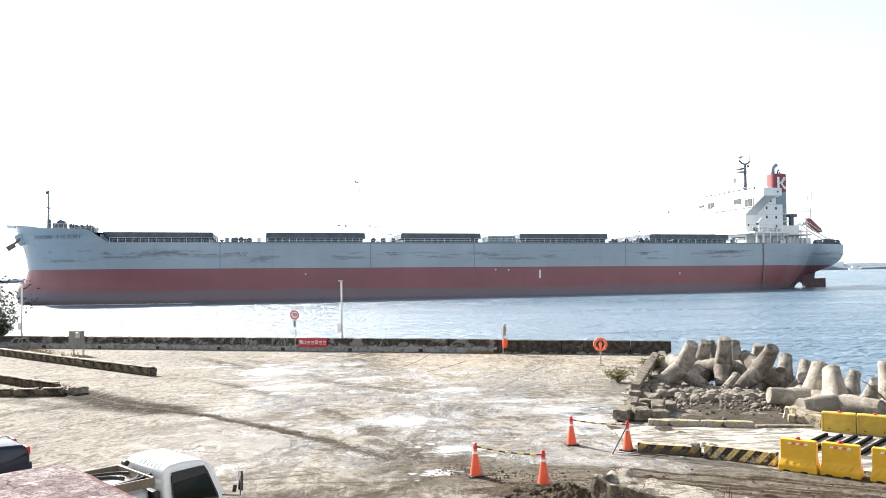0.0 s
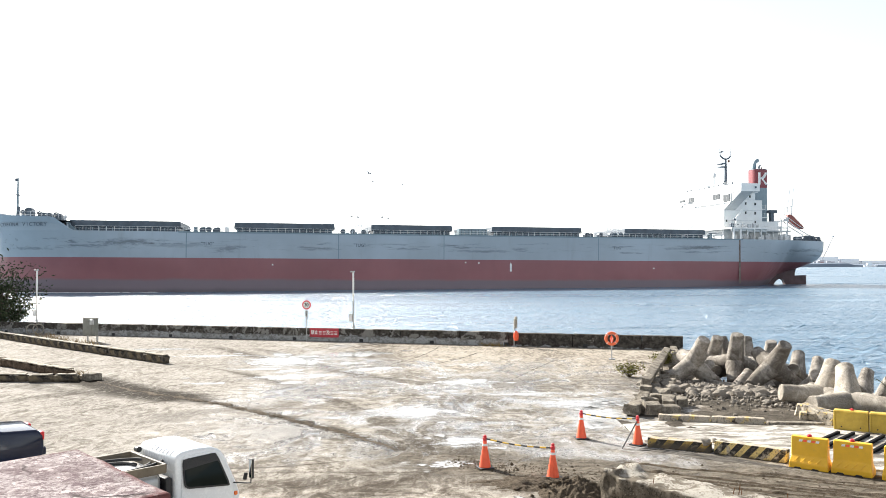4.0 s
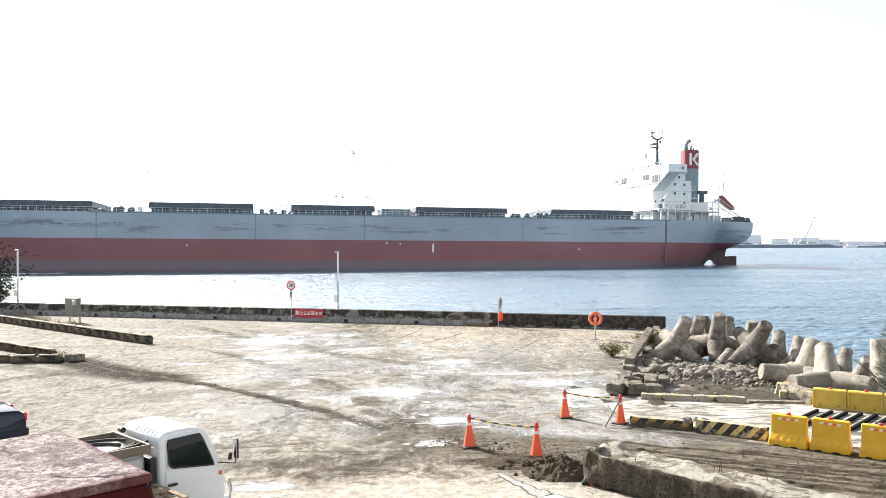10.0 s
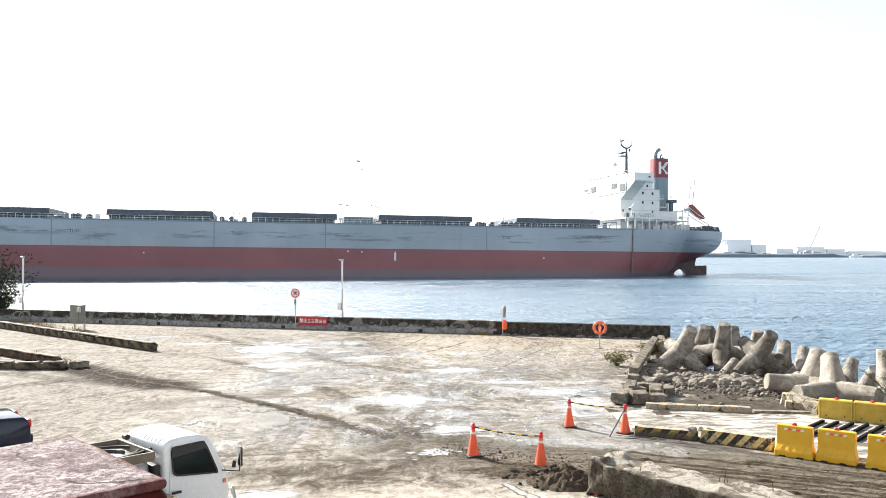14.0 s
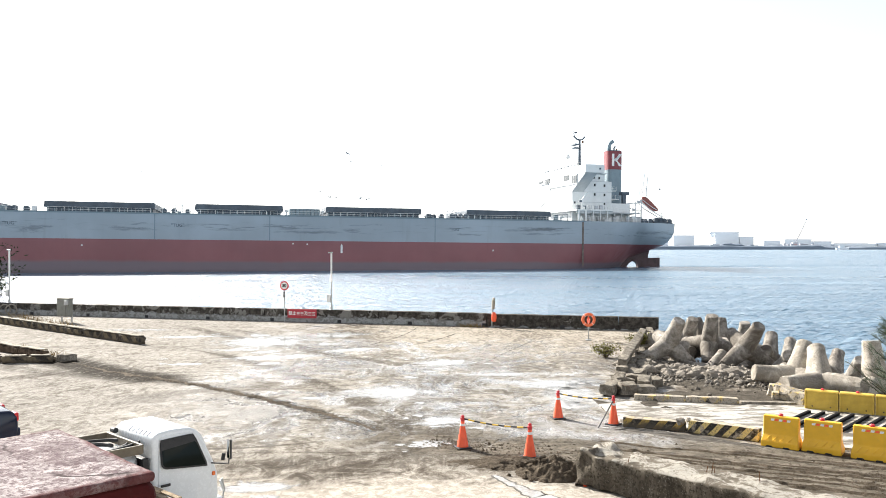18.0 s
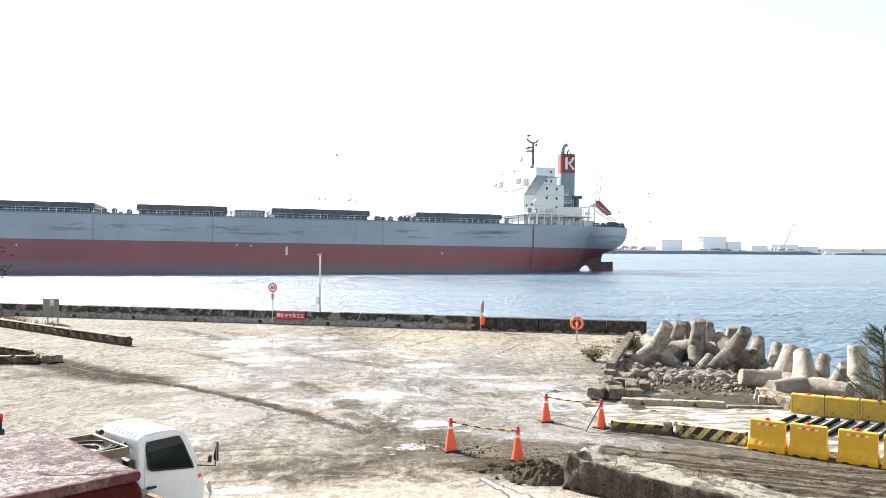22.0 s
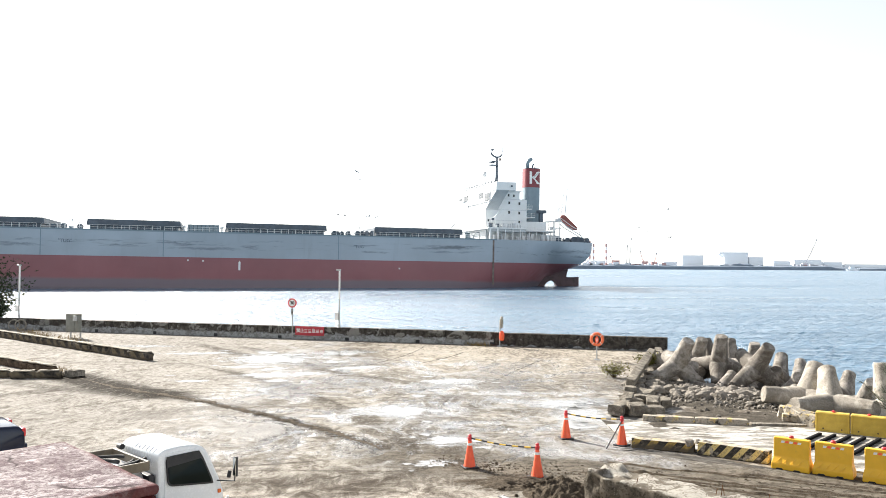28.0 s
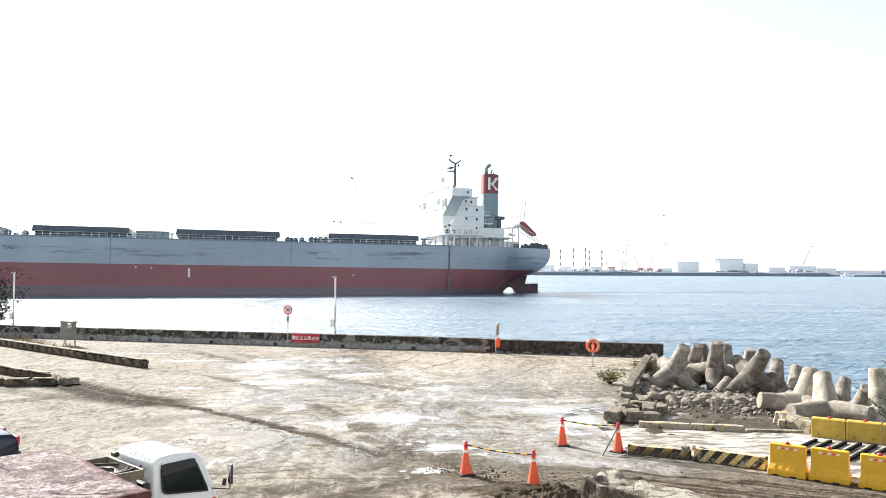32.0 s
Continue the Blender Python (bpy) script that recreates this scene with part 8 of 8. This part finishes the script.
def far_hill():
    b = bmesh.new()
    rows = []
    for i in range(61):
        k = i / 60
        x = -2300 + 1080 * k
        h = 62 * (1 - k) ** 0.5 * min(1.0, (1 - k) * 9) * (0.75 + 0.35 * noise.fractal(Vector((k * 7, 1, 0)), 0.9, 2.1, 5))
        rows.append([b.verts.new(p) for p in ((x, FAR + 300, WATER_Z - 1), (x, FAR + 420, h * 0.7), (x, FAR + 560, h), (x, FAR + 800, WATER_Z - 1))])
    for a, c in zip(rows, rows[1:]):
        for j in range(3):
            b.faces.new((a[j], c[j], c[j + 1], a[j + 1]))
    bmesh.ops.recalc_face_normals(b, faces=b.faces[:])
    # the hill's blue is haze put into its colour
    tagged(part("far_hill", b, plain("hazy_hill", (0.50, 0.60, 0.68), 0.9, 0, 0.06, 0.01, 0)), "hill across the water, haze painted in as pale blue", "hill", kind="structure")


far_hill()


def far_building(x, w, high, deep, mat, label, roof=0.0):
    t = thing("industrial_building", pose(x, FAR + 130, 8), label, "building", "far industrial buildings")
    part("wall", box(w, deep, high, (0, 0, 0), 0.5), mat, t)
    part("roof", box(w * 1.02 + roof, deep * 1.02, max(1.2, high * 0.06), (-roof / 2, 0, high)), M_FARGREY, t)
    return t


far_building(725, 62, 31, 50, M_FARPALE, "flat-roofed industrial hall, haze painted in as pale blue")
far_building(853, 70, 40, 50, M_FARPALE, "tall industrial hall with overhanging roof, painted haze-pale", 14)
far_building(912, 40, 27, 50, M_FARPALE, "lower industrial hall, painted haze-pale")
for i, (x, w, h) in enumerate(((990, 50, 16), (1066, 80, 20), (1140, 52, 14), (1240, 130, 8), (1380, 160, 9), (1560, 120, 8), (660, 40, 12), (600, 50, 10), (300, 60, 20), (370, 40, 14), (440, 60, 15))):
    far_building(x, w, h, 40, M_FARPALE if i % 2 else M_FARGREY, "low harbour shed, painted haze-pale")


def chimney(x, high):
    t = thing("chimney", pose(x, FAR + 60, 8), "red and white banded chimney, painted haze-pale", "chimney", "banded chimneys")
    for k in range(7):
        part("band", spun([(2.6, 0), (2.5, high / 7)], 12, at=(0, 0, k * high / 7)), M_FARRED if k % 2 == 0 else M_FARPALE, t)
    return t


for x, h in ((340, 66), (378, 70), (413, 72), (424, 64), (460, 64)):
    chimney(x, h)


def crane(x, base, tip, z, label, mat):
    t = thing("crane", pose(x, FAR + 30, 9), label, "crane", "harbour cranes")
    part("cab", box(base, base * 0.7, base * 0.55, (0, 0, 3), 0.3), mat, t)
    part("undercarriage", box(base * 1.2, base, 3, (0, 0, 0), 0.3), M_FARGREY, t)
    b = bmesh.new()
    for o in (-1.1, 1.1):
        tube([(0, o, base * 0.5), (tip * 0.5, o * 0.8, z * 0.5), (tip, o * 0.3, z)], 0.55, 5, b)
    for k in range(9):
        u, v = k / 9, (k + 1) / 9
        tube([(tip * u, -1 + u * 0.7, base * 0.5 + (z - base * 0.5) * u), (tip * v, 1 - v * 0.7, base * 0.5 + (z - base * 0.5) * v)], 0.3, 4, b)
    part("boom", b, mat, t)
    part("boom_head", box(3.2, 2.4, 3.2, (tip, 0, z - 1), 0.3), M_FARLAND, t)
    part("stay_line", tube([(-base * 0.4, 0, base * 0.6), (-base * 0.5, 0, z * 0.25), (tip, 0, z)], 0.2, 4), M_FARGREY, t)
    return t


# steel greyed and paled to paint in the haze
M_FARSTEEL = plain("far_hazed_steel", (0.50, 0.50, 0.54), 0.8, 0, 0.08, 0.02, 0)
crane(1020, 14, 34, 76, "grey lattice-boom crawler crane on the breakwater", M_FARSTEEL)
crane(520, 10, 6, 76, "dark upright piling rig on the far quay", M_FARLAND)
crane(512, 10, 3, 56, "dark upright piling rig on the far quay", M_FARLAND)
crane(480, 22, -14, 26, "rusty red grab crane on the far quay", M_FARRED)
crane(563, 18, -12, 40, "rusty red grab crane on the far quay", M_FARRED)
crane(590, 16, 8, 34, "rusty red grab crane on the far quay", M_FARRED)
rngf = random.Random(31)
for k in range(26):
    x = 300 + k * 12.5 + rngf.uniform(-4, 4)
    tagged(part("container_stack", box(rngf.uniform(6, 16), 10, rngf.uniform(3, 9), (0, 0, 0), 0.2), rngf.choice((M_FARGREY, M_FARRED, M_FARPALE)), m=pose(x, FAR + 10, 10)), "stack of containers on the far quay, painted haze-pale", "containers", "stacks on the far quay")
for x, w, h in ((783, 34, 5), (822, 46, 9), (846, 40, 7), (885, 18, 4)):
    tagged(part("earth_mound", lump(1.0, 3, 0.35, x * 0.1, (w / 2, 9, h)), M_FARLAND, m=pose(x, FAR + 6, 9)), "dark mound of fill on the far breakwater", "mound", "mounds on the breakwater")
for x, w, h in ((981, 5, 7), (992, 6, 4), (1003, 8, 6), (1012, 10, 4), (1031, 12, 6), (1043, 9, 5), (1062, 5, 5), (1071, 8, 3)):
    tagged(part("site_cabin", box(w, 6, h, (0, 0, 0), 0.3), M_FARRED if w == 10 else M_FARSTEEL, m=pose(x, FAR + 10, 10)), "small grey cabin beside the far crane", "cabin", "cabins on the breakwater")
tagged(part("work_boat", prism([(-16, 0), (14, 0), (19, 6), (6, 5), (4, 11), (-8, 11), (-9, 5), (-18, 5)], 8), M_FARPALE, m=pose(1120, FAR - 40, WATER_Z - 0.5)), "small white work boat by the breakwater", "boat")


# ---------------------------------------------------------------- still specks over the harbour, shaped as birds
def gull():
    t = thing("gull", pose(0, 0, 0), "unidentified still speck over the harbour, shaped as a bird", "bird", "gulls in the air")
    part("body", spun([(0.005, -0.22), (0.05, -0.12), (0.065, 0.0), (0.045, 0.12), (0.01, 0.22)], 8), M_SPECK, t, m=pose(0, 0, 0, 90, 0, 0))
    for s in (-1, 1):
        b = bmesh.new()
        pts = [((0, 0.08, 0), (0, -0.06, 0)), ((s * 0.25, 0.12, 0.10), (s * 0.25, -0.04, 0.10)), ((s * 0.58, 0.0, 0.06), (s * 0.55, -0.07, 0.06))]
        va = [[b.verts.new(p) for p in q] + [b.verts.new((q[0][0], q[0][1], q[0][2] + 0.015))] for q in pts]
        for a, c in zip(va, va[1:]):
            for i in range(3):
                b.faces.new((a[i], a[(i + 1) % 3], c[(i + 1) % 3], c[i]))
        part("wing", b, M_SPECK, t)
    return t


M_SPECK = plain("speck_grey", (0.25, 0.26, 0.28), 0.8, 0, 0.1, 4, 0)
g0 = gull()
# unidentified dots that never move, placed to fit the camera's view
SPECKS = ((-10.69, 95.0, 15.4), (-7.03, 95.0, 14.99), (-14.47, 95.0, 11.8), (-13.3, 95.0, 11.09), (-12.48, 95.0, 11.0), (-9.58, 95.0, 10.95), (-8.82, 95.0, 10.8), (-36.13, 95.0, 14.25), (-11.16, 95.0, 16.38), (31.18, 110.0, 13.16), (27.02, 110.0, 10.5), (28.22, 110.0, 9.95), (31.41, 110.0, 9.17))
g0.matrix_basis = pose(*SPECKS[0], 10, 15, 40)
for i, p in enumerate(SPECKS[1:]):
    copy_thing(g0, pose(*p, 8 * (i % 3), 12 - 9 * (i % 4), 35 * i))


# ---------------------------------------------------------------- what moves
def motions():
    rows = []
    for k in range(9):
        t = 4.0 * k
        u = (t - 16) / 16
        rows.append((t, pose(73.687 - 44.359 * u - 0.339 * u * u, 239.921 - 4.279 * u + 0.106 * u * u, WATER_Z, 0, -0.49, 194.384 + 2.059 * u + 0.911 * u * u)))
    walk(ship, rows)
    for i, (tree, x, y) in enumerate(CASUARINAS):       # swaying in the sea wind
        walk(tree, [(0.8 * k, pose(x, y, 0, 1.1 * math.sin(1.9 * k + i), 1.6 * math.sin(1.3 * k + 2 * i) + 0.8, 0)) for k in range(41)])
    walk(water, [(4.0 * k, pose(-0.16 * k, -0.9 * k, 0)) for k in range(9)])


motions()
